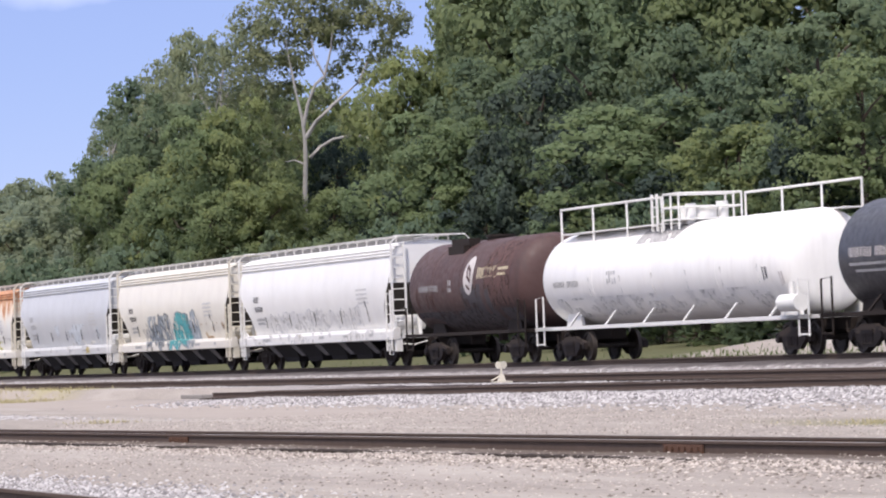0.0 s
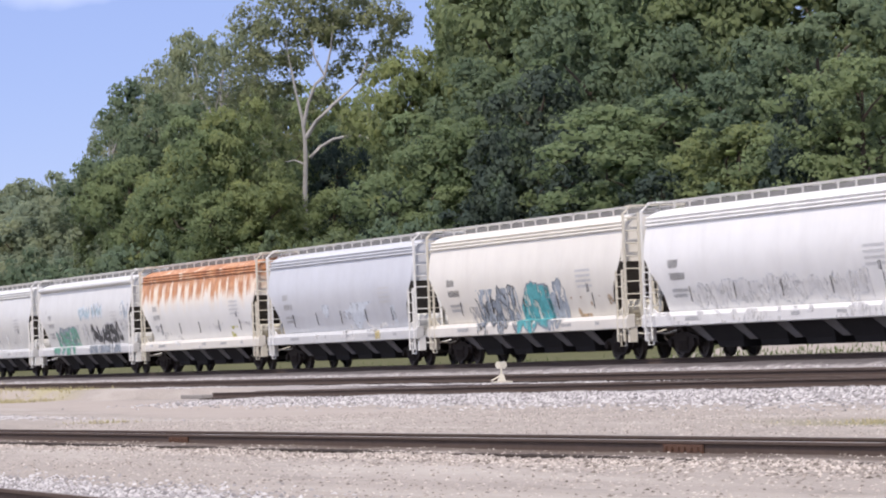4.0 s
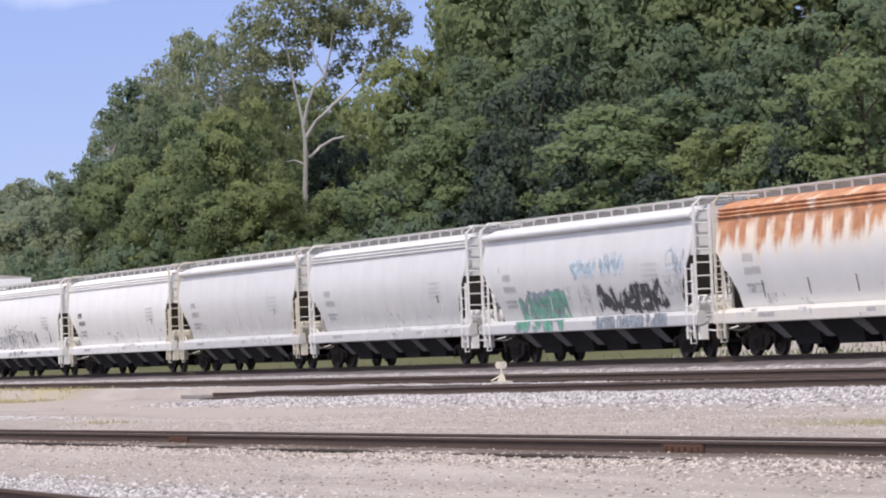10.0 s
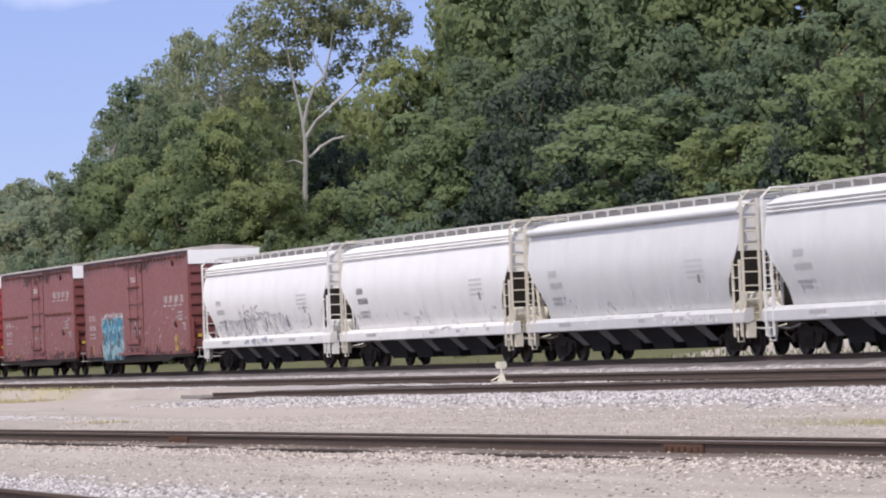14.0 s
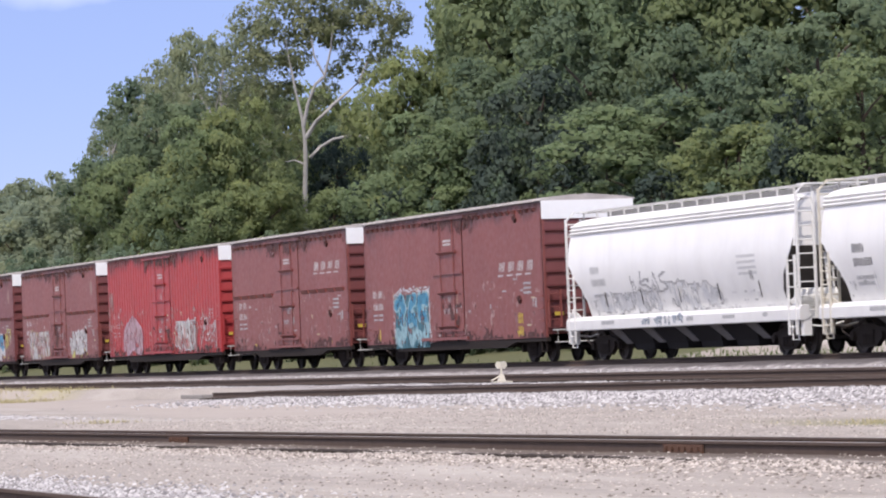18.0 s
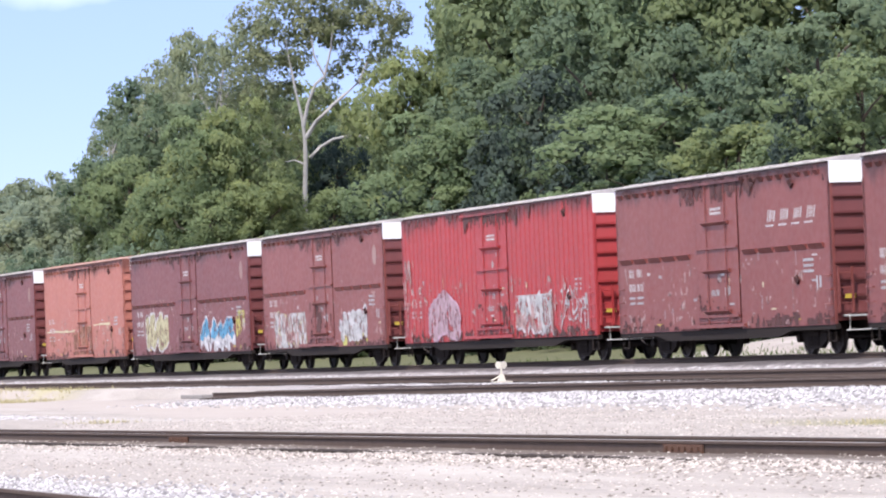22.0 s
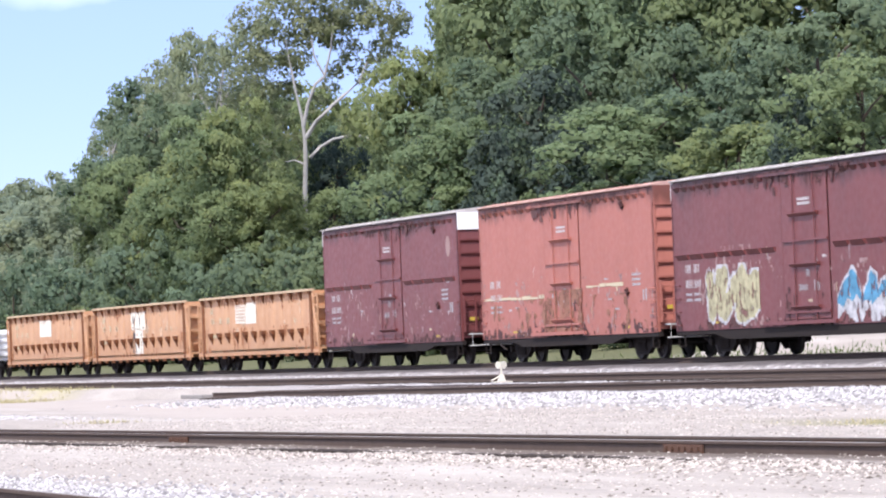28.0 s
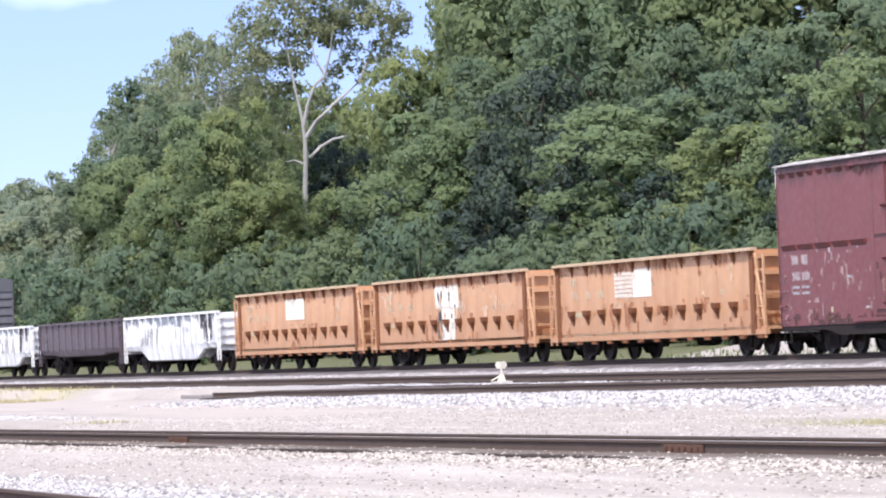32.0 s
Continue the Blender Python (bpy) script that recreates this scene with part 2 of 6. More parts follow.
    # weedy green where no wheel goes
    weedy = maths(n, l, "MULTIPLY", ramp_of(n, l, maths(n, l, "ADD", maths(n, l, "ABSOLUTE", maths(n, l, "SUBTRACT", y, -17.6), 0), edge), 1.3, 0.5), ramp_of(n, l, x, 61.0, 67.0))
    c = mixed(n, l, maths(n, l, "MULTIPLY", weedy, 0.75), c, mixed(n, l, noise_of(n, l, 2.5, 5), (0.12, 0.13, 0.06), (0.24, 0.22, 0.12)))
    l.new(c, b.inputs["Base Color"])
    b.inputs["Roughness"].default_value, b.inputs["Specular IOR Level"].default_value = 0.95, 0.08
    bumped(n, l, b, maths(n, l, "ADD", noise_of(n, l, 14, 6), maths(n, l, "MULTIPLY", vor.outputs["Distance"], band)), 0.6, 0.04)
    return m


GROUND = ground_mat()
RAIL = plain("rail_steel", (0.125, 0.092, 0.076), 0.8, 0.0, 0.4, 5)
RAIL_HEAD = plain("rail_head", (0.24, 0.20, 0.165), 0.5, 0.3, 0.2, 5)
JOINT = plain("rusty_joint", (0.15, 0.085, 0.06), 0.85, 0.1, 0.4, 8)
TIE = plain("weathered_tie", (0.062, 0.05, 0.043), 0.9, 0, 0.4, 7)
OLD_TIMBER = plain("bleached_timber", (0.33, 0.305, 0.28), 0.9, 0, 0.35, 5)
IRON = plain("truck_iron", (0.045, 0.036, 0.032), 0.75, 0.2, 0.4, 6)
IRON_PALE = plain("dusty_iron", (0.075, 0.062, 0.057), 0.8, 0.1, 0.45, 6)
WHEEL = plain("wheel_steel", (0.07, 0.058, 0.052), 0.6, 0.5, 0.3, 8)
GALV = plain("galvanised_steel", (0.60, 0.59, 0.56), 0.6, 0.1, 0.25, 9)
WHITE_TRIM = plain("white_trim", (0.82, 0.81, 0.77), 0.6, 0, 0.18, 8)
CREAM_TRIM = plain("cream_trim", (0.74, 0.69, 0.57), 0.65, 0, 0.3, 8)
DARK_PLATE = plain("dark_plate", (0.075, 0.035, 0.032), 0.8, 0, 0.3, 6)
# grey instead of the car's paint: hatch shade put into the colour
SHADE_DECK = plain("hatch_shade_grey", (0.30, 0.30, 0.30), 0.8, 0, 0.4, 4)
STENCIL_DARK = plain("dark_stencil", (0.10, 0.10, 0.11), 0.7, 0, 0.3, 20)
STENCIL_GREY = plain("faded_stencil", (0.50, 0.50, 0.50), 0.7, 0, 0.3, 20)
STENCIL_FAINT = plain("faint_stencil", (0.65, 0.65, 0.645), 0.7, 0, 0.2, 20)
STENCIL_WHITE = plain("white_stencil", (0.66, 0.62, 0.60), 0.7, 0, 0.3, 20)
STENCIL_CREAM = plain("cream_stencil", (0.66, 0.58, 0.40), 0.7, 0, 0.25, 20)
YELLOW = plain("yellow_tag", (0.66, 0.50, 0.07), 0.6, 0, 0.2, 15)
# green and deep tones are darkened to stand in for shade between crowns
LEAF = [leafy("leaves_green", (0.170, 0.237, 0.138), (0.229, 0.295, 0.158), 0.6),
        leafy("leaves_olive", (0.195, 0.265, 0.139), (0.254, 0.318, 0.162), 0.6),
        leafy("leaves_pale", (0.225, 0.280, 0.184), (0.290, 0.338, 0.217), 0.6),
        leafy("leaves_shade_green", (0.139, 0.205, 0.142), (0.185, 0.253, 0.159), 0.6),
        # haze over the ridge put into the leaf colour by paling it
        leafy("leaves_hazed", (0.230, 0.292, 0.215), (0.280, 0.336, 0.233), 0.6)]
# very dark leaves: the shade of the woods' hollows put into the colour
SHADE_LEAF = leafy("leaves_shade_dark", (0.052, 0.082, 0.076), (0.074, 0.108, 0.092), 0.4)
BARK = plain("brown_bark", (0.12, 0.095, 0.075), 0.9, 0, 0.4, 5)
PALE_BARK = plain("pale_bark", (0.44, 0.425, 0.40), 0.8, 0, 0.4, 1.5)


# ---- mesh helpers ----
def box(bm, x0, x1, y0, y1, z0, z1):
    v = [bm.verts.new((x, y, z)) for x in (x0, x1) for y in (y0, y1) for z in (z0, z1)]
    for f in ((0, 1, 3, 2), (4, 6, 7, 5), (0, 4, 5, 1), (2, 3, 7, 6), (0, 2, 6, 4), (1, 5, 7, 3)):
        bm.faces.new([v[i] for i in f])


def loft(bm, rings, closed=True, caps=True, smooth=False):
    """Skin over rings of points."""
    rows = [[bm.verts.new(p) for p in r] for r in rings]
    n = len(rows[0])
    for a, b in zip(rows, rows[1:]):
        for i in range(n if closed else n - 1):
            f = bm.faces.new((a[i], a[(i + 1) % n], b[(i + 1) % n], b[i]))
            f.smooth = smooth
    if caps and closed:
        bm.faces.new(rows[0][::-1])
        bm.faces.new(rows[-1])


def tube(bm, points, r, n=6, r2=None):
    """A round bar along points."""
    pts = [Vector(p) for p in points]
    rings = []
    for i, p in enumerate(pts):
        d = (pts[min(i + 1, len(pts) - 1)] - pts[max(i - 1, 0)]).normalized()
        a = d.orthogonal().normalized() if abs(d.z) < 0.9 else Vector((1, 0, 0))
        a = (a - d * a.dot(d)).normalized()
        b = d.cross(a)
        k = r if r2 is None else r + (r2 - r) * i / (len(pts) - 1)
        rings.append([p + (a * math.cos(2 * math.pi * j / n) + b * math.sin(2 * math.pi * j / n)) * k for j in range(n)])
    loft(bm, rings, smooth=n > 6)


def slab(bm, outline, y0, y1):
    """A plate with an outline in x, z, from y0 to y1."""
    loft(bm, [[(x, y0, z) for x, z in outline], [(x, y1, z) for x, z in outline]])


def meshed(name, bm, *mats):
    bmesh.ops.recalc_face_normals(bm, faces=bm.faces)
    for e in bm.edges:
        if len(e.link_faces) == 2 and e.calc_face_angle(0) > 0.9:
            e.smooth = False
    me = bpy.data.meshes.new(name)
    bm.to_mesh(me)
    bm.free()
    for m in mats:
        me.materials.append(m)
    return me


def part(name, bm, material, parent, label="", at=None):
    """Link a bmesh, or a mesh that is shared, as one object under a thing or a part."""
    me = bm if isinstance(bm, bpy.types.Mesh) else meshed(name, bm, material)
    ob = new(name, me)
    ob.parent = parent
    if at is not None:
        ob.matrix_basis = at
    return tagged(ob, label)


SHARED = {}


def shared(key, build, *mats):
    """The mesh under this key, built at its first use."""
    if key not in SHARED:
        bm = bmesh.new()
        build(bm)
        SHARED[key] = meshed(str(key[0]) if isinstance(key, tuple) else key, bm, *mats)
    return SHARED[key]


# ---- ground ----
def smooth(a, b, x):
    k = min(1.0, max(0.0, (x - a) / (b - a)))
    return k * k * (3 - 2 * k)


def track_z(y, x):
    """Rail tops of the tracks between the camera and the train, by their place."""
    if y > -6:
        return 0.50
    if y > -18:
        return 0.235 + 0.0040 * x if x < 60 else 0.475
    return max(0.02, 0.235 - 0.0044 * (82 - x)) if x < 90 else 0.27


def ground_z(x, y):
    """Height of the ground in the yard's frame."""
    if y >= -1.4:
        z = 0.66 - 0.25 * smooth(4.2, 6.2, y) + 0.85 * smooth(7.0, 19, y)
        z += (7.0 * smooth(30, 120, y) + 12 * smooth(100, 400, y)) * smooth(-500, -150, x)
        # bank of spoil beyond the train
        z += 0.45 * smooth(7.5, 12, y) * smooth(24, 14, y) * smooth(-16, -5, x)
    elif y > -6.4:
        z = 0.66 + (0.30 - 0.66) * smooth(-1.4, -2.4, y)
    elif y > -9.6:
        z = 0.30 + (track_z(-8.5, x) - 0.22 - 0.30) * smooth(-6.4, -7.0, y)
    elif y > -18:
        z = track_z(-8.5, x) - 0.22 + (-0.02 - track_z(-8.5, x) + 0.22) * smooth(-9.6, -13.6, y)
    else:
        z = -0.02 + 0.03 * smooth(-18, -24, y)
        near = track_z(-26, x) - 0.145 - 0.06 * smooth(-26.4, -27.0, y)
        z += (near - z) * smooth(-23.6, -24.4, y) * smooth(-29.6, -27.2, y)
    return z + 0.035 * noise.noise(Vector((x * 0.25, y * 0.5, 0))) + (0.012 * noise.noise(Vector((x * 1.7, y * 2.3, 3))) if -45 < y < 12 else 0)


def make_ground():
    xs = [-3000, -1500, -900, -600, -400, -300, -220, -160, -130] + [-110 + i * 1.0 for i in range(241)] + [150, 200, 300, 500, 900, 1600, 3000]
    ys = [-3000, -1200, -500, -200, -100, -70, -55, -48] + [-44 + i * 0.32 for i in range(196)] + [20, 23, 27, 32, 40, 50, 65, 80, 100, 130, 170, 220, 300, 400, 600, 900, 1500, 3000]
    verts = [(x, y, ground_z(x, y)) for x in xs for y in ys]
    k = len(ys)
    faces = [(i * k + j, (i + 1) * k + j, (i + 1) * k + j + 1, i * k + j + 1) for i in range(len(xs) - 1) for j in range(k - 1)]
    me = bpy.data.meshes.new("ground")
    me.from_pydata(verts, [], faces)
    me.polygons.foreach_set("use_smooth", [True] * len(faces))
    me.materials.append(GROUND)
    ob = tagged(new("ground", me), "pale crushed stone and packed dirt of a railway yard, grass beyond", "ground", kind="structure")
    ob.matrix_basis = YARD


make_ground()


def scatter(name, label, count, spots, lo, hi, material, seed, flat=0.42, tall=False):
    """Many small loose pieces: stones (lumps of eight faces) or blades of weed. spots gives (x, y) in the yard."""
    rnd = random.Random(seed)
    verts, faces = [], []
    for _ in range(count):
        x, y = spots(rnd)
        z, r, a, b = ground_z(x, y), rnd.uniform(lo, hi), rnd.random() * 6.28, len(verts)
        if tall:
            for q in range(3):
                a += 2.1
                h, w = r * rnd.uniform(0.6, 1.2), r * 0.12
                lean = r * rnd.uniform(0.1, 0.5)
                verts += [(x - w * math.sin(a), y + w * math.cos(a), z - 0.02), (x + w * math.sin(a), y - w * math.cos(a), z - 0.02),
                          (x + lean * math.cos(a), y + lean * math.sin(a), z + h)]
                faces.append((b + 3 * q, b + 3 * q + 1, b + 3 * q + 2))
            continue
        for i in range(4):
            k = r * rnd.uniform(0.7, 1.15)
            verts.append((x + k * math.cos(a + i * 1.57), y + k * math.sin(a + i * 1.57), z + r * 0.1 * rnd.random()))
        verts.append((x + r * rnd.uniform(-0.3, 0.3), y + r * rnd.uniform(-0.3, 0.3), z + r * flat * rnd.uniform(0.7, 1.4)))
        faces += [(b + i, b + (i + 1) % 4, b + 4) for i in range(4)]
    me = bpy.data.meshes.new(name)
    me.from_pydata(verts, [], faces)
    me.materials.append(material)
    ob = tagged(new(name, me), label, name.replace("_", " "), kind="stuff")
    ob.matrix_basis = YARD


def stone_mat(name, a, c):
    m, n, l, b = nodes_of(name)
    g = n.new("ShaderNodeNewGeometry")
    l.new(mixed(n, l, g.outputs["Random Per Island"], a, c), b.inputs["Base Color"])
    b.inputs["Roughness"].default_value, b.inputs["Specular IOR Level"].default_value = 0.95, 0.1
    return m


PALE_STONE = stone_mat("pale_stone", (0.16, 0.15, 0.148), (0.58, 0.555, 0.54))
BUFF_STONE = stone_mat("buff_stone", (0.12, 0.10, 0.085), (0.56, 0.50, 0.44))
GREEN_BLADE = stone_mat("green_blade", (0.075, 0.11, 0.04), (0.17, 0.21, 0.085))
DRY_BLADE = stone_mat("dry_blade", (0.30, 0.28, 0.14), (0.56, 0.49, 0.30))


# ---- tracks ----
def rail_profile(h=0.172):
    return [(-0.07, 0), (0.07, 0), (0.07, 0.012), (0.012, 0.03), (0.009, h - 0.045), (0.036, h - 0.036), (0.036, h - 0.006), (0.028, h),
            (-0.028, h), (-0.036, h - 0.006), (-0.036, h - 0.036), (-0.009, h - 0.045), (-0.012, 0.03), (-0.07, 0.012)]


def railway_track(label, centre, x0, x1, level, ties=True, head=RAIL_HEAD, cross=0.0, joints=(), seen=(-60, 90)):
    """Two rails on wooden ties with joint bars. level(x): rail top; cross: how much lower the far rail lies; joints: (x, side)."""
    thing = tagged(new("railway_track"), label, "railway track", "tracks of the yard")
    thing.matrix_basis = YARD
    steps = [x0 + (x1 - x0) * i / 24 for i in range(25)]
    for side in (-1, 1):
        bm = bmesh.new()
        y0 = centre + side * 0.752
        drop = cross if side > 0 else 0
        loft(bm, [[(x, y0 + a, level(x) - drop - 0.172 + b) for a, b in rail_profile()] for x in steps])
        me = meshed("rail", bm, RAIL, head)
        for p in me.polygons:
            c = p.center
            if c.z > level(c.x) - drop - 0.003 and abs(p.normal.z) > 0.8:
                p.material_index = 1
        part("rail", me, None, thing)
    for x, side in joints:
        bm = bmesh.new()
        y0, z0 = centre + side * 0.752, level(x) - (cross if side > 0 else 0) - 0.172
        for s in (-1, 1):
            box(bm, x - 0.58, x + 0.58, y0 + s * 0.012 - 0.012, y0 + s * 0.042 + 0.006 * s, z0 + 0.03, z0 + 0.128)
            for i in range(6):
                box(bm, x - 0.50 + i * 0.19, x - 0.45 + i * 0.19, y0 + s * 0.04, y0 + s * 0.075, z0 + 0.06, z0 + 0.10)
        part("joint_bar", bm, JOINT, thing, "rusty bolted joint bar")
    if ties:
        def one(bm):
            loft(bm, [[(-0.115, y, z), (-0.115, y, z + 0.15), (-0.10, y, z + 0.166), (0.10, y, z + 0.166), (0.115, y, z + 0.15), (0.115, y, z)] for y, z in ((-1.3, -0.17), (1.3, -0.17))])
        bm = bmesh.new()
        x, rnd = x0 + 0.3, random.Random(int(centre * 10))
        while x < x1:
            k, t = rnd.uniform(-0.04, 0.04), level(x) - 0.172
            if seen[0] < x < seen[1]:
                part("tie", shared("tie", one, TIE), None, thing, at=pose(x, centre + k, t, 0, 0, rnd.uniform(-1.2, 1.2)))
            else:
                box(bm, x - 0.115, x + 0.115, centre - 1.3 + k, centre + 1.3 + k, t - 0.17, t - 0.004)
            x += 0.53 + rnd.uniform(-0.03, 0.03)
        ob = part("tie_row", bm, TIE, thing, "weathered dark wooden ties")
        ob["kind"] = "stuff"
    return thing


railway_track("rusty main track on pale ballast, under the moving train", TRACK_Y, -620, 200, lambda x: RAIL_TOP)
railway_track("rusty second track beside the train's track", -3.15, -300, 150, lambda x: track_z(-4, x))
railway_track("rusty siding that ends at the gravel crossing", -7.75, -4.2, 150, lambda x: track_z(-8.5, x), seen=(-5, 84))
railway_track("heavy rusty track with bolted joints in pale gravel", -25.6, -160, 150, lambda x: track_z(-26, x), cross=0.03, seen=(20, 108),
              joints=[(80.2, -1), (81.0, 1), (58.2, -1), (63.0, 1), (100, -1), (45, 1)])
railway_track("track with worn bluish rails in white stone", -35.85, 20, 150, lambda x: 0.20, ties=False)


# ---- switch stand ----
def switch_stand():
    thing = tagged(new("switch_stand"), "low cream-painted switch stand with two round targets beside the track", "switch stand")
    thing.matrix_basis = YARD @ pose(14.7, -5.15, 0.30) @ Matrix.Diagonal((1, 1, 1.1, 1))
    bm = bmesh.new()
    box(bm, -0.18, 0.22, -0.25, 0.25, 0.0, 0.06)
    part("base", bm, CREAM_TRIM, thing)
    bm = bmesh.new()
    loft(bm, [[(a * k, b * k, z) for a, b in ((-1, -1), (1, -1), (1, 1), (-1, 1))] for z, k in ((0.05, 0.10), (0.16, 0.075), (0.24, 0.05))])
    part("housing", bm, CREAM_TRIM, thing)
    bm = bmesh.new()
    tube(bm, [(0, 0, 0.22), (0, 0, 0.56)], 0.03)
    part("spindle", bm, CREAM_TRIM, thing)
    for s in (-1, 1):
        bm = bmesh.new()
        ring = [(0.085 * math.cos(i * 0.524), 0.10 * math.sin(i * 0.524)) for i in range(12)]
        slab(bm, [(s * 0.085 + a, 0.48 + b) for a, b in ring], -0.012, 0.012)
        ob = part("target", bm, CREAM_TRIM, thing, "round cream-painted target")
        ob.matrix_basis = pose(0, 0, 0, 0, 0, 71 + 14 * s)
    bm = bmesh.new()
    tube(bm, [(0.0, -0.05, 0.2), (-0.05, -0.2, 0.12), (-0.08, -0.3, 0.08)], 0.02)
    part("lever", bm, CREAM_TRIM, thing)


switch_stand()


# ---- the end of the siding at the crossing ----
def crossing_timber():
    bm = bmesh.new()
    box(bm, -3.2, -0.5, -0.24, 0.24, 0.0, 0.13)
    bmesh.ops.bevel(bm, geom=bm.edges[:], offset=0.02, segments=1, affect="EDGES")
    ob = tagged(new("crossing_timber", meshed("crossing_timber", bm, OLD_TIMBER)), "grey weathered crossing timber at the siding's end", "timber")
    ob.matrix_basis = YARD @ pose(-3.9, -8.6, 0.03)


crossing_timber()


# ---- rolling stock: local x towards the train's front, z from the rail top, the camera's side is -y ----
# pockets and slope sheets carry the shade below the body in their colour
POCKET_SHADE = plain("shaded_underside", (0.034, 0.032, 0.033), 0.85, 0, 0.45, 3)
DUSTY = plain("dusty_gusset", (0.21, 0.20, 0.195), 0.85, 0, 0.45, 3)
SLOPE = plain("dirty_shaded_slope", (0.11, 0.098, 0.088), 0.85, 0, 0.4, 2)
CARS, WHEELSETS = [], []
WHEEL_R = 0.457


def wheelset_mesh(bm):
    for s in (-1, 1):
        prof = [(0.06, 0.69), (0.10, 0.69), (0.13, 0.735), (0.36, 0.735), (0.40, 0.69), (WHEEL_R + 0.027, 0.69), (WHEEL_R + 0.02, 0.72), (WHEEL_R, 0.735),
                (WHEEL_R - 0.01, 0.825), (0.385, 0.825), (0.35, 0.775), (0.15, 0.80), (0.12, 0.83), (0.06, 0.83)]
        loft(bm, [[(r * math.sin(2 * math.pi * i / 24), s * y, r * math.cos(2 * math.pi * i / 24)) for i in range(24)] for r, y in prof], caps=False)
    tube(bm, [(0, -1.06, 0), (0, 1.06, 0)], 0.075, 8)
    # cast lightening marks, so that the turning shows
    for s in (-1, 1):
        for i in range(3):
            a = i * 2.094
            tube(bm, [(0.25 * math.sin(a), s * 0.79, 0.25 * math.cos(a)), (0.25 * math.sin(a), s * 0.815, 0.25 * math.cos(a))], 0.05, 6)


def side_frame_mesh(bm):
    out = [(-1.13, 0.36), (-1.16, 0.56), (-0.98, 0.64), (-0.62, 0.68), (-0.42, 0.76), (0.42, 0.76), (0.62, 0.68), (0.98, 0.64), (1.16, 0.56), (1.13, 0.36),
           (0.98, 0.36), (0.96, 0.50), (0.78, 0.50), (0.72, 0.36), (0.40, 0.16), (-0.40, 0.16), (-0.72, 0.36), (-0.78, 0.50), (-0.96, 0.50), (-0.98, 0.36)]
    slab(bm, out, -0.07, 0.07)
    for s in (-1, 1):
        tube(bm, [(s * 0.88, -0.16, 0.457), (s * 0.88, 0.09, 0.457)], 0.12, 10)
        for i in range(2):
            tube(bm, [(s * (0.10 + 0.17 * i), -0.08, 0.24), (s * (0.10 + 0.17 * i), -0.08, 0.50)], 0.065, 8)
    box(bm, -0.36, 0.36, -0.12, 0.10, 0.50, 0.62)


def bolster_mesh(bm):
    box(bm, -0.2, 0.2, -1.0, 1.0, 0.45, 0.68)
    tube(bm, [(0, 0, 0.66), (0, 0, 0.78)], 0.22, 12)
    for s in (-1, 1):
        box(bm, s * 0.62 - 0.05, s * 0.62 + 0.05, -0.85, 0.85, 0.38, 0.46)


def truck(car, x, pale=False):
    b = part("truck", shared("truck", bolster_mesh, IRON), None, car, at=pose(x, 0, 0))
    for s in (-1, 1):
        part("side_frame", shared(("side_frame", pale), side_frame_mesh, IRON_PALE if pale else IRON), None, b, at=pose(0, 1.0 * s, 0, 0, 0, 0 if s < 0 else 180))
        w = part("wheelset", shared("wheelset", wheelset_mesh, WHEEL), None, b)
        w.matrix_parent_inverse = pose(0.88 * s, 0, WHEEL_R)
        WHEELSETS.append(w)


def coupler_mesh(bm):
    box(bm, -0.5, 0.25, -0.08, 0.08, 0.77, 0.95)
    slab(bm, [(0.2, 0.72), (0.42, 0.72), (0.48, 0.86), (0.42, 1.0), (0.2, 1.0)], -0.16, 0.16)
    tube(bm, [(-0.1, -0.35, 0.86), (0.1, -0.42, 0.6), (0.4, -0.3, 0.42)], 0.025)


def car_thing(name, label, rear, front, category):
    """An Empty at the car's middle on the rails. rear, front: places of the body's ends along the track at the clip's start."""
    thing = tagged(new(name), label, category, "cars of the freight train")
    CARS.append((thing, (rear + front) / 2))
    return thing, front - rear


def running_gear(car, length, inset, reach=0.0, pale=False):
    """Trucks, couplers and the centre sill."""
    for s in (-1, 1):
        truck(car, s * (length / 2 - inset), pale)
        part("coupler", shared("coupler", coupler_mesh, IRON_PALE), None, car, at=pose(s * (length / 2 + reach), 0, 0, 0, 0, 0 if s > 0 else 180))


def ladder_bm(bm, a, b, z0, z1, rungs, r=0.022):
    """Two stiles from z0 to z1 at the places a and b (x, y) with rungs between them."""
    for p in (a, b):
        box(bm, p[0] - 0.03, p[0] + 0.03, p[1] - 0.012 - r, p[1] + 0.012 + r, z0, z1)
    for i in range(rungs):
        z = z0 + (z1 - z0) * (i + 0.6) / rungs
        tube(bm, [(*a, z), (*b, z)], r, 5)


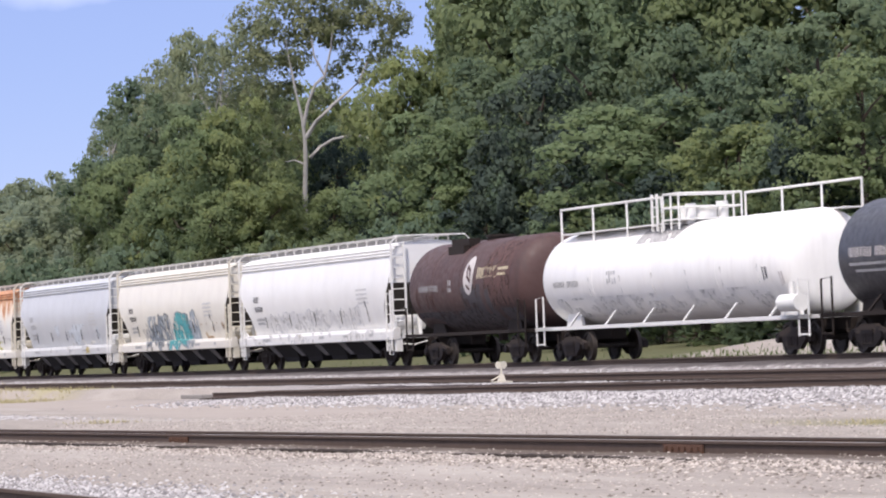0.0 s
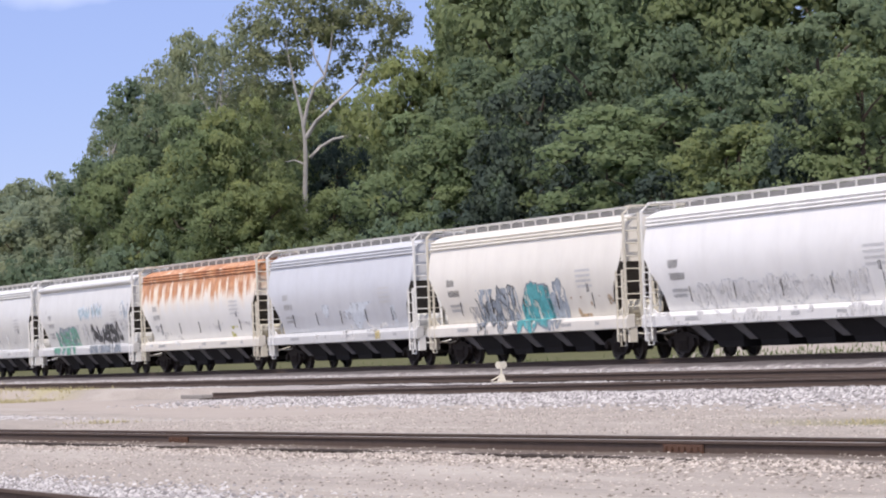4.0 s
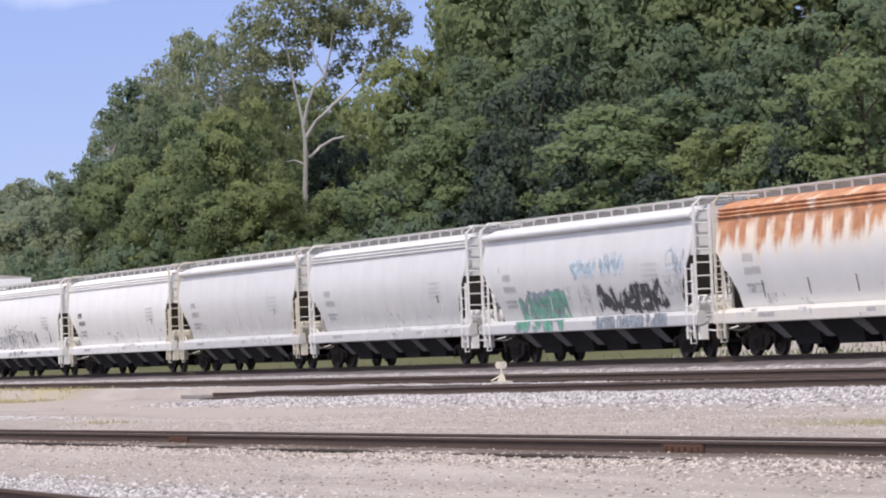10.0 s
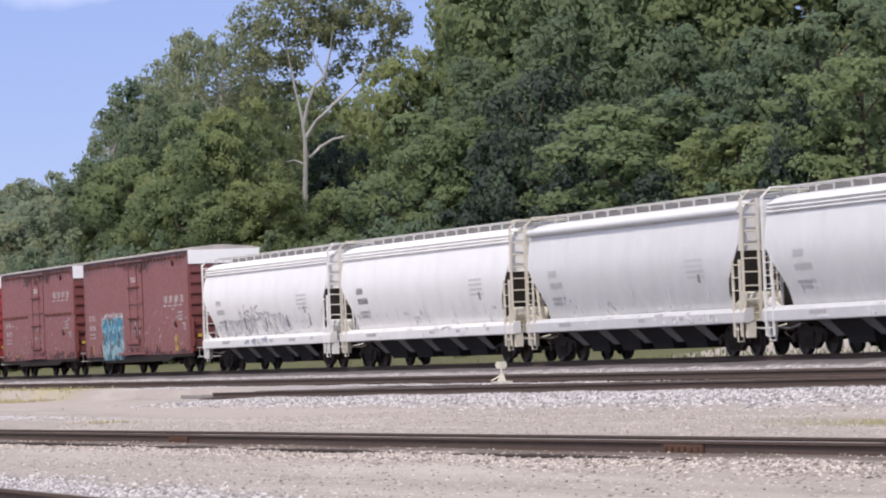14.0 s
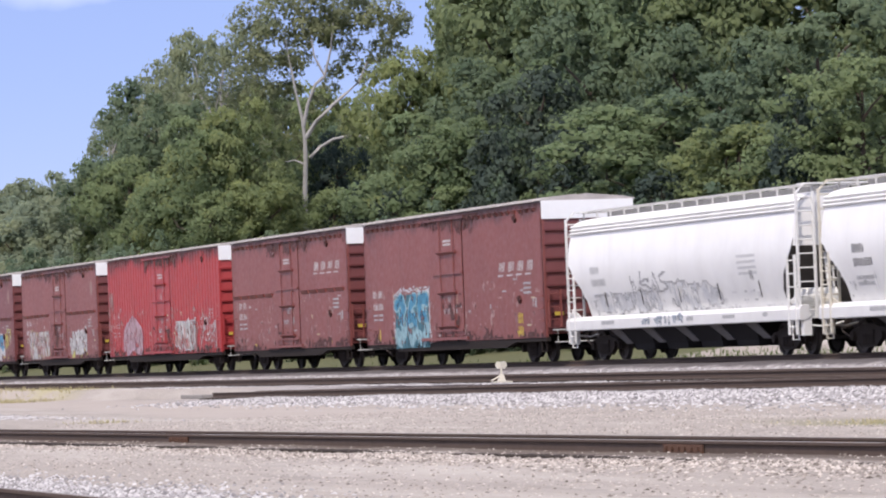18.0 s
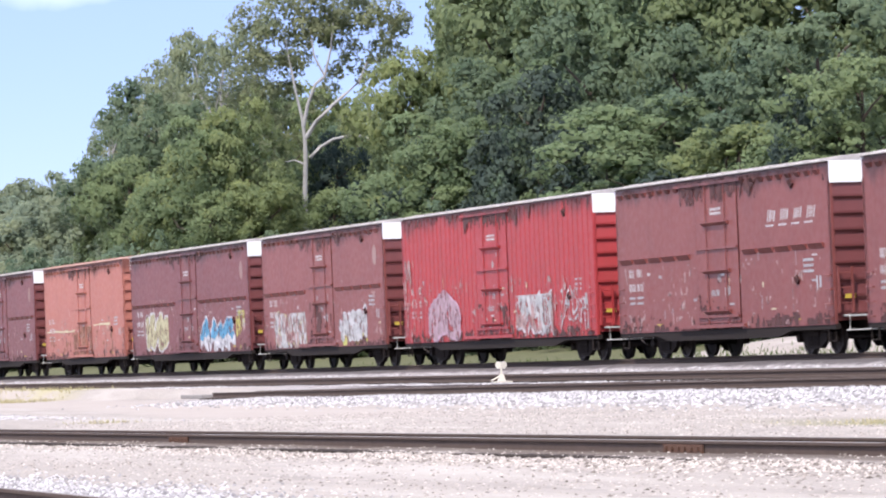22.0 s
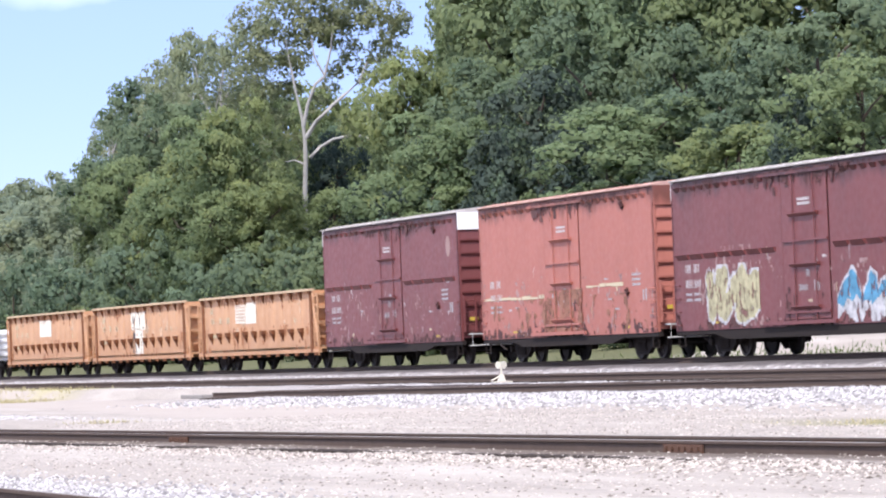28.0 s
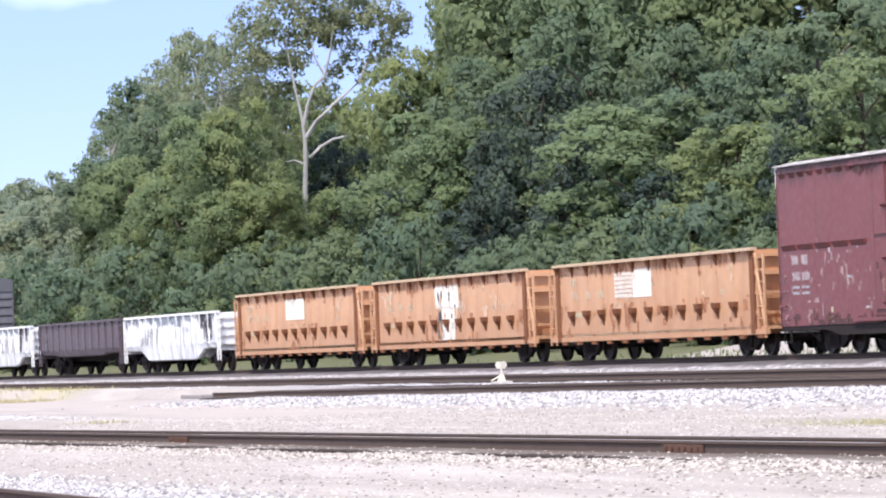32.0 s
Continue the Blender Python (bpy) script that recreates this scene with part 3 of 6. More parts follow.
def marks(car, name, label, rects, y_of, material, seed=0, slant=0.0):
    """Stencilled lines as plain bars: each (x0, x1, z0, z1) is cut into characters that lie on the side."""
    bm, rnd = bmesh.new(), random.Random(seed)
    for x0, x1, z0, z1 in rects:
        h = z1 - z0
        count = max(1, round((x1 - x0) / (h * 0.78)))
        w = (x1 - x0) / count
        for i in range(count):
            a, b = x0 + i * w + w * 0.10, x0 + (i + 1) * w - w * 0.12
            bars = [(a, a + (b - a) * 0.28), (a + (b - a) * rnd.choice((0.60, 0.68)), b)] if h > 0.15 else [(a, b)]
            for p, q in bars:
                lo, hi = z0 + h * rnd.choice((0, 0, 0.1)), z1 - h * rnd.choice((0, 0, 0.1))
                bm.faces.new([bm.verts.new((x + slant * (z - z0), y_of(z) - 0.006, z)) for x, z in ((p, lo), (q, lo), (q, hi), (p, hi))])
    ob = part(name, bm, material, car, label)
    ob["kind"] = "stuff"
    return ob


def grain(rnd, xs, zs, sx, sz):
    """Smooth random values from 0 to 1 over points; sx, sz: the grain's size along x and z."""
    u, v = (xs - xs.min()) / sx, (zs - zs.min()) / sz
    g = rnd.random((int(u.max()) + 3, int(v.max()) + 3))
    i, j = u.astype(int), v.astype(int)
    p, q = u - i, v - j
    p, q = p * p * (3 - 2 * p), q * q * (3 - 2 * q)
    return (g[i, j] * (1 - p) + g[i + 1, j] * p) * (1 - q) + (g[i, j + 1] * (1 - p) + g[i + 1, j + 1] * p) * q


def flakes(car, name, label, xs, zs, keep, cx, cz, y_of, material, lift):
    """Thin flakes of paint on a car's side at the places that are kept."""
    xs, zs = xs[keep], zs[keep]
    if not len(xs):
        return
    verts, faces = [], []
    for k, (x, z) in enumerate(zip(xs.tolist(), zs.tolist())):
        lo, hi = y_of(z - cz) - lift, y_of(z + cz) - lift
        verts += [(x - cx, lo, z - cz), (x + cx, lo, z - cz), (x + cx, hi, z + cz), (x - cx, hi, z + cz)]
        faces.append((4 * k, 4 * k + 1, 4 * k + 2, 4 * k + 3))
    me = bpy.data.meshes.new(name)
    me.from_pydata(verts, [], faces)
    me.materials.append(material)
    part(name, me, None, car, label)["kind"] = "stuff"


def lattice(x0, x1, z0, z1, cell):
    gx, gz = np.meshgrid(np.arange(x0, x1, cell) + cell / 2, np.arange(z0, z1, cell) + cell / 2, indexing="ij")
    return gx.ravel(), gz.ravel()


# stroke paths in a unit box, bent at random before use
STROKES = (((0.1, 0.0), (0.15, 0.95), (0.85, 0.9), (0.5, 0.5), (0.9, 0.05)), ((0.05, 0.9), (0.3, 0.05), (0.5, 0.7), (0.7, 0.05), (0.95, 0.95)),
           ((0.9, 0.9), (0.15, 0.75), (0.2, 0.45), (0.85, 0.4), (0.8, 0.05), (0.05, 0.1)), ((0.1, 0.05), (0.45, 0.98), (0.9, 0.03), (0.3, 0.4)),
           ((0.1, 0.95), (0.12, 0.05), (0.9, 0.95), (0.9, 0.05)), ((0.5, 0.95), (0.1, 0.5), (0.5, 0.03), (0.92, 0.5), (0.5, 0.95)))
DIGITS = (((0.05, 0.82), (0.45, 0.97), (0.85, 0.78), (0.45, 0.55), (0.88, 0.30), (0.55, 0.03), (0.05, 0.12)),
          ((0.80, 0.97), (0.35, 0.80), (0.12, 0.35), (0.40, 0.04), (0.85, 0.22), (0.72, 0.50), (0.22, 0.46)),
          ((0.92, 0.96), (0.22, 0.96), (0.15, 0.56), (0.68, 0.58), (0.88, 0.30), (0.58, 0.03), (0.08, 0.08)))


def tag_paint(car, label, x0, x1, z0, z1, y_of, fill, edge, seed, letters=4, thick=0.17, rim=0.07, wear=0.3, paths=None, bend=0.34,
              under=None, split=0.5, lift=0.008, cell=0.055):
    """Sprayed tag: fat strokes in one colour (another below split), with a rim, worn through in upright streaks."""
    rnd = np.random.default_rng(seed)
    xs, zs = lattice(x0, x1, z0, z1, cell)
    m = thick + rim
    w, h = (x1 - x0 - 2 * m) / letters, z1 - z0 - 2 * m
    wx = xs + (grain(rnd, xs, zs, 0.25, 0.25) - 0.5) * 0.12
    wz = zs + (grain(rnd, xs, zs, 0.25, 0.25) - 0.5) * 0.12
    near = np.full(len(xs), 9.0)
    for i in range(letters):
        path = paths[i % len(paths)] if paths else STROKES[rnd.integers(len(STROKES))]
        top = 1.0 if paths else rnd.uniform(0.75, 1.0)
        pts = [(x0 + m + (i + (0.04 + 0.92 * a if paths else -0.22 + 1.44 * a) + rnd.uniform(-bend, bend)) * w, z0 + m + (b * top + rnd.uniform(-bend, bend) * 0.5) * h) for a, b in path]
        for (ax, az), (bx, bz) in zip(pts, pts[1:]):
            dx, dz = bx - ax, bz - az
            t = np.clip(((wx - ax) * dx + (wz - az) * dz) / (dx * dx + dz * dz + 1e-9), 0, 1)
            near = np.minimum(near, np.hypot(wx - ax - t * dx, wz - az - t * dz))
    hold = 0.55 * grain(rnd, xs, zs, 0.11, 0.5) + 0.45 * grain(rnd, xs, zs, 0.4, 0.4) > wear
    body = (near < thick) & hold
    low = zs < z0 + (z1 - z0) * (split + 0.25 * (grain(rnd, xs, zs, 0.3, 0.6) - 0.5))
    c = cell * 0.52
    if fill:
        flakes(car, "painted_fill", label, xs, zs, body & ~low if under else body, c, c, y_of, fill, lift)
    if under:
        flakes(car, "painted_fill", label, xs, zs, body & low, c, c, y_of, under, lift)
    if edge:
        flakes(car, "painted_outline", label, xs, zs, (near >= thick) & (near < m) & (hold | (grain(rnd, xs, zs, 0.2, 0.2) > 0.45)), c, c, y_of, edge, lift + 0.001)


def stain(car, label, x0, x1, z0, z1, y_of, material, seed, amount=0.4, mode="patch", cell=0.06, fine=(0.10, 0.35), lift=0.007):
    """Dirt, runs, chipped paint or painted shade. patch: blotches anywhere; runs: hanging from the upper edge; splash:
    rising from the lower one.
    """
    rnd = np.random.default_rng(seed)
    xs, zs = lattice(x0, x1, z0, z1, cell)
    v = 0.6 * grain(rnd, xs, zs, *fine) + 0.4 * grain(rnd, xs, zs, fine[0] * 5, fine[1] * 3)
    t = (zs - z0) / (z1 - z0)
    # uneven lengths from column to column
    k = ((xs - x0) / cell).astype(int) // 2
    reach = 0.5 * rnd.random(k.max() + 1)[k] + 0.5 * grain(rnd, xs, np.zeros_like(zs), 0.9, 1.0)
    if mode == "runs":
        keep = (1 - t < reach * 1.3) & (v > 1 - amount - 0.3 * t)
    elif mode == "splash":
        keep = (t < reach * 1.3) & (v > 1 - amount - 0.3 * (1 - t))
    else:
        keep = v > 1 - amount
    flakes(car, "stain", label, xs, zs, keep, cell * 0.52, cell * 0.52, y_of, material, lift)


def over_sill(z):
    """Side of a covered hopper with its sill."""
    return -1.588 if z < 1.345 else hopper_side(z)


SPRAY = {k: sprayed("spray_" + k, c, 0.85 if min(c) > 0.55 else 0.6) for k, c in dict(
    teal=(0.10, 0.42, 0.44), slate=(0.30, 0.34, 0.38), black=(0.06, 0.06, 0.06), green=(0.16, 0.42, 0.30), blue=(0.10, 0.30, 0.46), white=(0.56, 0.55, 0.56),
    pink=(0.46, 0.30, 0.36), cream=(0.47, 0.43, 0.26), pale_blue=(0.42, 0.54, 0.60), pale_slate=(0.40, 0.45, 0.50), tan=(0.50, 0.36, 0.22), moss=(0.52, 0.50, 0.14), haze=(0.60, 0.64, 0.68), chip=(0.40, 0.26, 0.24), dim=(0.46, 0.45, 0.44), faint=(0.58, 0.58, 0.58), mauve=(0.40, 0.27, 0.30), coal=(0.07, 0.06, 0.065), grease=(0.10, 0.040, 0.036), pale_rust=(0.42, 0.18, 0.08), bleach=(0.68, 0.47, 0.31), umber=(0.098, 0.046, 0.038), veil=(0.66, 0.65, 0.63), deep_teal=(0.05, 0.16, 0.20), sea_blue=(0.06, 0.25, 0.38), pale_teal=(0.26, 0.42, 0.46), tan_dirt=(0.30, 0.14, 0.09)).items()}


# ---- covered hopper ----
def hopper_y(z):
    """Half width of a covered hopper's bulging side at the height z."""
    pts = ((0.9, 1.12), (1.35, 1.27), (2.0, 1.465), (2.6, 1.58), (3.0, 1.59), (3.6, 1.51), (3.95, 1.42), (4.15, 1.38), (4.32, 1.18))
    for (a, p), (b, q) in zip(pts, pts[1:]):
        if z <= b:
            k = max(0.0, (z - a) / (b - a))
            return p + (q - p) * k
    return 1.18


def hopper_side(z):
    return -hopper_y(z)


def covered_hopper(label, rear, front, coat, ribbed=True, trim=WHITE_TRIM, sill=None):
    car, L = car_thing("covered_hopper", label, rear, front, "covered hopper")
    e = L / 2
    zs = [1.1, 1.4, 1.8, 2.2, 2.6, 3.0, 3.25, 3.6, 3.9]
    top = [(4.02, 1.43), (4.15, 1.38), (4.27, 1.25), (4.36, 1.02), (4.42, 0.6), (4.44, 0.0)]
    # core with sloping end sheets
    bm = bmesh.new()

    def end_x(z):
        return e - 0.36 - max(0.0, 3.0 - z) * 0.95

    rows = []
    for z in zs:
        y = hopper_y(z) - 0.03
        rows.append([(-end_x(z), -y, z), (end_x(z), -y, z), (end_x(z), y, z), (-end_x(z), y, z)])
    rows.append([(-end_x(4), -1.40, 4.0), (end_x(4), -1.40, 4.0), (end_x(4), 1.40, 4.0), (-end_x(4), 1.40, 4.0)])
    loft(bm, rows)
    part("slope_sheet", bm, SLOPE, car, "sloping inner sheets darkened for grime and shade")
    # bulging side sheets, cut back at the lower corners
    for s in (-1, 1):
        bm = bmesh.new()
        rings = []
        for z in zs + [4.0]:
            cut = 1.15 * smooth(3.2, 1.75, z)
            xe = e - 0.3 - cut
            xs = [-xe + 2 * xe * i / 10 for i in range(11)]
            y = s * hopper_y(z)
            rings.append([(x, y, z) for x in xs] + [(x, y - s * 0.025, z) for x in xs[::-1]])
        loft(bm, rings, smooth=True)
        part("side_sheet", bm, coat, car)
        # side sill
        bm = bmesh.new()
        loft(bm, [[(x, s * y, z) for y, z in ((1.30, 0.98), (1.56, 0.93), (1.585, 0.96), (1.585, 1.23), (1.515, 1.34), (1.30, 1.36))] for x in (-e, -e / 2, 0, e / 2, e)])
        part("side_sill", bm, sill or coat, car)
        # eave: longitudinal ribs or one round roll
        bm = bmesh.new()
        if ribbed:
            for zc in (3.93, 4.04, 4.15):
                loft(bm, [[(x, s * (hopper_y(zc) + dy), zc + dz) for dy, dz in ((-0.02, -0.055), (0.05, -0.04), (0.085, 0.0), (0.06, 0.03), (-0.02, 0.045))] for x in (-e + 0.3, 0, e - 0.3)])
        else:
            loft(bm, [[(x, s * (1.46 + 0.12 * math.cos(a)), 4.10 + 0.12 * math.sin(a)) for a in [i * math.pi / 5 for i in range(10)]] for x in (-e + 0.3, 0, e - 0.3)], smooth=True)
        part("eave_rib", bm, coat, car)
    # roof
    bm = bmesh.new()
    prof = [(-y, z) for z, y in top] + [(y, z) for z, y in top[::-1][1:]]
    loft(bm, [[(x, y, z) for y, z in prof] + [(x, y, z - 0.03) for y, z in prof[::-1]] for x in (-e + 0.3, -e / 3, e / 3, e - 0.3)], smooth=True)
    part("roof", bm, coat, car)
    # hatch covers and running boards with their brackets
    count = 6
    for i in range(count):
        bm = bmesh.new()
        a = -e + 1.2 + (L - 2.4) * i / count
        slab_w = (L - 2.4) / count - 0.25
        loft(bm, [[(x, y, z) for y, z in ((-0.34, 4.42), (-0.30, 4.52), (0, 4.56), (0.30, 4.52), (0.34, 4.42))] for x in (a, a + slab_w)])
        part("hatch_cover", bm, SHADE_DECK, car, "hatch cover greyed for shade")
    bm = bmesh.new()
    for s in (-1, 1):
        box(bm, -e + 0.9, e - 0.9, min(s * 0.36, s * 0.42), max(s * 0.36, s * 0.42), 4.40, 4.585)
    part("hatch_coaming", bm, SHADE_DECK, car, "hatch coaming greyed for shade")
    for s in (-1, 1):
        bm = bmesh.new()
        for k in range(4):
            y = s * (0.56 + k * 0.13)
            box(bm, -e + 0.25, e - 0.25, y - 0.02, y + 0.02, 4.59, 4.635)
        i = 0
        while -e + 0.3 + i * 1.15 < e - 0.2:
            x = -e + 0.3 + i * 1.15
            box(bm, x - 0.025, x + 0.025, s * 0.98 - 0.02, s * 0.98 + 0.02, 4.38, 4.60)
            box(bm, x - 0.02, x + 0.02, min(s * 0.5, s * 1.0), max(s * 0.5, s * 1.0), 4.57, 4.60)
            i += 1
        part("running_board", bm, GALV, car, "galvanised grated running board")
    for s in (-1, 1):
        x = s * (e - 0.12)
        # crossover board over the end
        bm = bmesh.new()
        box(bm, min(x, x - s * 0.5), max(x, x - s * 0.5), -1.25, 1.25, 4.59, 4.635)
        tube(bm, [(x, -1.25, 4.61), (x, -1.5, 4.38), (x, -1.52, 4.1)], 0.04)
        tube(bm, [(x, 1.25, 4.61), (x, 1.5, 4.38), (x, 1.52, 4.1)], 0.04)
        part("crossover_board", bm, trim, car)
        # end ladders and corner posts on both sides
        for w in (-1, 1):
            bm = bmesh.new()
            ladder_bm(bm, (x, w * 1.52), (x, w * 1.02), 0.98, 4.4, 9)
            part("end_ladder", bm, trim, car, "painted steel end ladder")
            bm = bmesh.new()
            ladder_bm(bm, (x - s * 0.12, w * 1.57), (x - s * 0.62, w * 1.57), 0.55, 2.7, 6, 0.018)
            part("side_ladder", bm, trim, car)
            bm = bmesh.new()
            xa = x - s * 0.12
            tube(bm, [(xa - s * 0.05, w * 1.5, 1.0), (xa - s * 0.05, w * 1.5, 0.42), (xa - s * 0.45, w * 1.5, 0.42), (xa - s * 0.45, w * 1.5, 1.0)], 0.025)
            part("step", bm, trim, car)
            # stiffened corner of the end platform, with its brackets and hanging hoses
            bm = bmesh.new()
            slab(bm, [(x - s * 0.02, 1.0), (x - s * 0.02, 1.42), (x - s * 0.30, 1.62), (x - s * 0.95, 1.36), (x - s * 0.95, 1.0)][::int(s)], w * 1.49 - 0.02, w * 1.49 + 0.02)
            part("corner_gusset", bm, trim, car)
            bm = bmesh.new()
            box(bm, x - 0.10, x + 0.10, w * 1.35 - 0.12, w * 1.35 + 0.12, 0.52, 0.98)
            part("corner_bracket", bm, trim, car)
            bm = bmesh.new()
            tube(bm, [(x, w * 1.3, 0.80), (x + s * 0.12, w * 0.8, 0.74), (x + s * 0.10, w * 0.3, 0.86)], 0.028)
            part("uncoupling_lever", bm, trim, car)
        # upright end wall over the slope sheet
        bm = bmesh.new()
        prof = [(-hopper_y(z) + 0.02, z) for z in (2.95, 3.25, 3.6, 3.9, 4.12)] + [(-1.0, 4.34), (0, 4.42), (1.0, 4.34)] + [(hopper_y(z) - 0.02, z) for z in (4.12, 3.9, 3.6, 3.25, 2.95)]
        loft(bm, [[(x - s * d, y, z) for y, z in prof] for d in (0.14, 0.20)])
        part("end_wall", bm, coat, car)
        # end platform, end bracing, end plate of the body
        bm = bmesh.new()
        box(bm, min(x, x - s * 1.3), max(x, x - s * 1.3), -1.5, 1.5, 0.98, 1.05)
        for w in (-0.5, 0.5):
            tube(bm, [(x - s * 0.1, w, 1.05), (x - s * 0.62, w, 3.3)], 0.05)
        part("end_platform", bm, trim, car)
        bm = bmesh.new()
        tube(bm, [(x - s * 0.7, -1.25, 1.55), (x - s * 0.7, -0.15, 1.55)], 0.27, 12)
        box(bm, x - s * 0.75 - 0.15, x - s * 0.75 + 0.15, -1.0, -0.4, 1.05, 1.32)
        if s > 0:
            part("air_reservoir", bm, trim, car, "cream air reservoir on the end platform")
        else:
            bm.free()
        if s > 0:
            bm = bmesh.new()
            ring = [(x + 0.05, -0.45 + 0.27 * math.cos(i * 0.449), 2.3 + 0.27 * math.sin(i * 0.449)) for i in range(15)]
            tube(bm, ring, 0.02, 5)
            tube(bm, [(x + 0.05, -0.72, 2.3), (x + 0.05, -0.18, 2.3)], 0.015, 4)
            tube(bm, [(x - 0.1, -0.45, 1.05), (x - 0.1, -0.45, 2.4)], 0.03)
            part("brake_wheel", bm, trim, car)
    # discharge pockets
    n = 4
    span = L - 7.4
    for i in range(n):
        c = -span / 2 + span * (i + 0.5) / n
        w = span / n / 2
        bm = bmesh.new()
        loft(bm, [[(c - a, -b, z), (c + a, -b, z), (c + a, b, z), (c - a, b, z)] for z, a, b in ((1.12, w * 0.99, 1.36), (0.95, w * 0.95, 1.30), (0.46, w * 0.62, 1.0), (0.28, w * 0.58, 0.95))])
        part("discharge_pocket", bm, POCKET_SHADE, car)
    for i in range(n + 1):
        c = -span / 2 + span * i / n
        for s in (-1, 1):
            bm = bmesh.new()
            loft(bm, [[(c - 0.70, s * 1.325, 0.94), (c + 0.1, s * 1.325, 0.94), (c + 0.55, s * 1.06, 0.48), (c + 0.05, s * 1.06, 0.48)],
                      [(c - 0.70, s * 1.29, 0.94), (c + 0.1, s * 1.29, 0.94), (c + 0.55, s * 1.02, 0.48), (c + 0.05, s * 1.02, 0.48)]])
            part("gusset", bm, DUSTY, car)
    bm = bmesh.new()
    box(bm, -e, e, -0.22, 0.22, 0.68, 1.0)
    part("centre_sill", bm, IRON, car)
    running_gear(car, L, 1.95, 0.05)
    return car, L


def hopper_marks(car, L, dark=STENCIL_DARK, seed=0, plate=True, dim=None):
    x0 = -L / 2 + 2.2
    marks(car, "reporting_mark", "", [(x0, x0 + 0.75, 2.62, 2.86), (x0, x0 + 1.15, 2.26, 2.48)], hopper_side, dark, seed)
    marks(car, "capacity_line", "", [(x0, x0 + 1.2, 1.92, 2.02), (x0, x0 + 1.0, 1.76, 1.86)], hopper_side, STENCIL_GREY, seed)
    marks(car, "data_block", "", [(L / 2 - 4.2, L / 2 - 2.9, 2.75 - 0.16 * i, 2.83 - 0.16 * i) for i in range(4)], hopper_side, STENCIL_FAINT, seed + 1)
    if plate:
        marks(car, "data_plate", "dark data plate", [(L / 2 - 3.45, L / 2 - 3.22, 2.12, 2.38)], hopper_side, STENCIL_DARK, seed)
    marks(car, "sill_stencil", "", [(-L * 0.33, -L * 0.27, 1.08, 1.2), (L * 0.05, L * 0.08, 1.08, 1.2), (L * 0.2, L * 0.25, 1.08, 1.18), (L * 0.36, L * 0.38, 1.08, 1.2)],
          lambda z: -1.585, STENCIL_GREY, seed)
    for k in range(5):
        bm = bmesh.new()
        x = -L * 0.32 + L * 0.66 * k / 4
        tube(bm, [(x, hopper_side(1.75) - 0.03, 1.62), (x, hopper_side(2.1) - 0.03, 2.08)], 0.014, 4)
        part("tie_down", bm, dim or IRON_PALE, car)


WHITE = paint("white_paint", (0.85, 0.842, 0.812), (0.50, 0.48, 0.45), 0.16, 0.22, 0.5, 0.35, fine=1.3)
WARM_WHITE = paint("warm_white_paint", (0.80, 0.765, 0.68), (0.48, 0.43, 0.37), 0.16, 0.22, 0.5, 0.3, fine=1.3)
GREY = paint("pale_grey_paint", (0.585, 0.60, 0.625), (0.38, 0.38, 0.39), 0.2, 0.25, 0.5, 0.25, fine=1.3)
LIGHT = paint("light_grey_paint", (0.685, 0.685, 0.665), (0.42, 0.41, 0.40), 0.22, 0.3, 0.5, 0.45, fine=1.2)
RUSTING = rusting("rust_streaked_paint")

car, L = covered_hopper("white covered hopper with faint grey tags low on its side", -30.75, -10.95, WHITE)
hopper_marks(car, L, seed=1)
tag_paint(car, "faint grey sprayed tag", -6.4, 5.8, 1.38, 2.25, hopper_side, SPRAY["veil"], SPRAY["faint"], 11, 11, 0.16, 0.045, 0.36)
stain(car, "grey road dirt on the sill", -9.6, 9.6, 0.97, 1.3, over_sill, SPRAY["veil"], 13, 0.40, fine=(0.35, 0.16))
car, L = covered_hopper("cream-white covered hopper with a teal and slate tag", -50.65, -32.0, WARM_WHITE, trim=CREAM_TRIM)
hopper_marks(car, L, seed=2)
stain(car, "pale slate ground of a tag", -4.3, -0.4, 1.36, 2.4, hopper_side, SPRAY["pale_slate"], 26, 0.62)
tag_paint(car, "slate-grey sprayed tag", -4.5, -0.3, 0.95, 2.5, over_sill, SPRAY["slate"], SPRAY["black"], 21, 4, 0.10, 0.05, 0.40, lift=0.010)
tag_paint(car, "teal and lilac sprayed tag", -0.25, 2.6, 0.95, 2.62, over_sill, SPRAY["teal"], SPRAY["slate"], 22, 2, 0.36, 0.06, 0.22)
tag_paint(car, "pale lilac end of a teal tag", 2.2, 4.0, 0.98, 2.65, over_sill, SPRAY["pale_slate"], SPRAY["slate"], 25, 2, 0.22, 0.05, 0.30)
stain(car, "rusty dirt above the sill", 4.0, 8.2, 1.34, 1.95, hopper_side, SPRAY["tan"], 27, 0.26, fine=(0.4, 0.2))
stain(car, "dark scuff above the sill", -5.3, -4.5, 1.36, 1.85, hopper_side, SPRAY["dim"], 28, 0.6)
car, L = covered_hopper("blue-grey covered hopper with a yellow tag on its sill", -70.25, -51.9, GREY, sill=LIGHT)
hopper_marks(car, L, STENCIL_GREY, seed=3, plate=False)
marks(car, "yellow_tag", "yellow sill tag", [(4.5, 5.1, 1.0, 1.3)], lambda z: -1.59, YELLOW)
stain(car, "pale overpainted patches", -2.6, 6.5, 1.40, 2.35, hopper_side, SPRAY["haze"], 61, 0.30, fine=(0.9, 0.5))
stain(car, "grey road dirt above the sill", -7.5, 7.5, 0.98, 1.75, over_sill, SPRAY["veil"], 62, 0.30, fine=(0.35, 0.16))
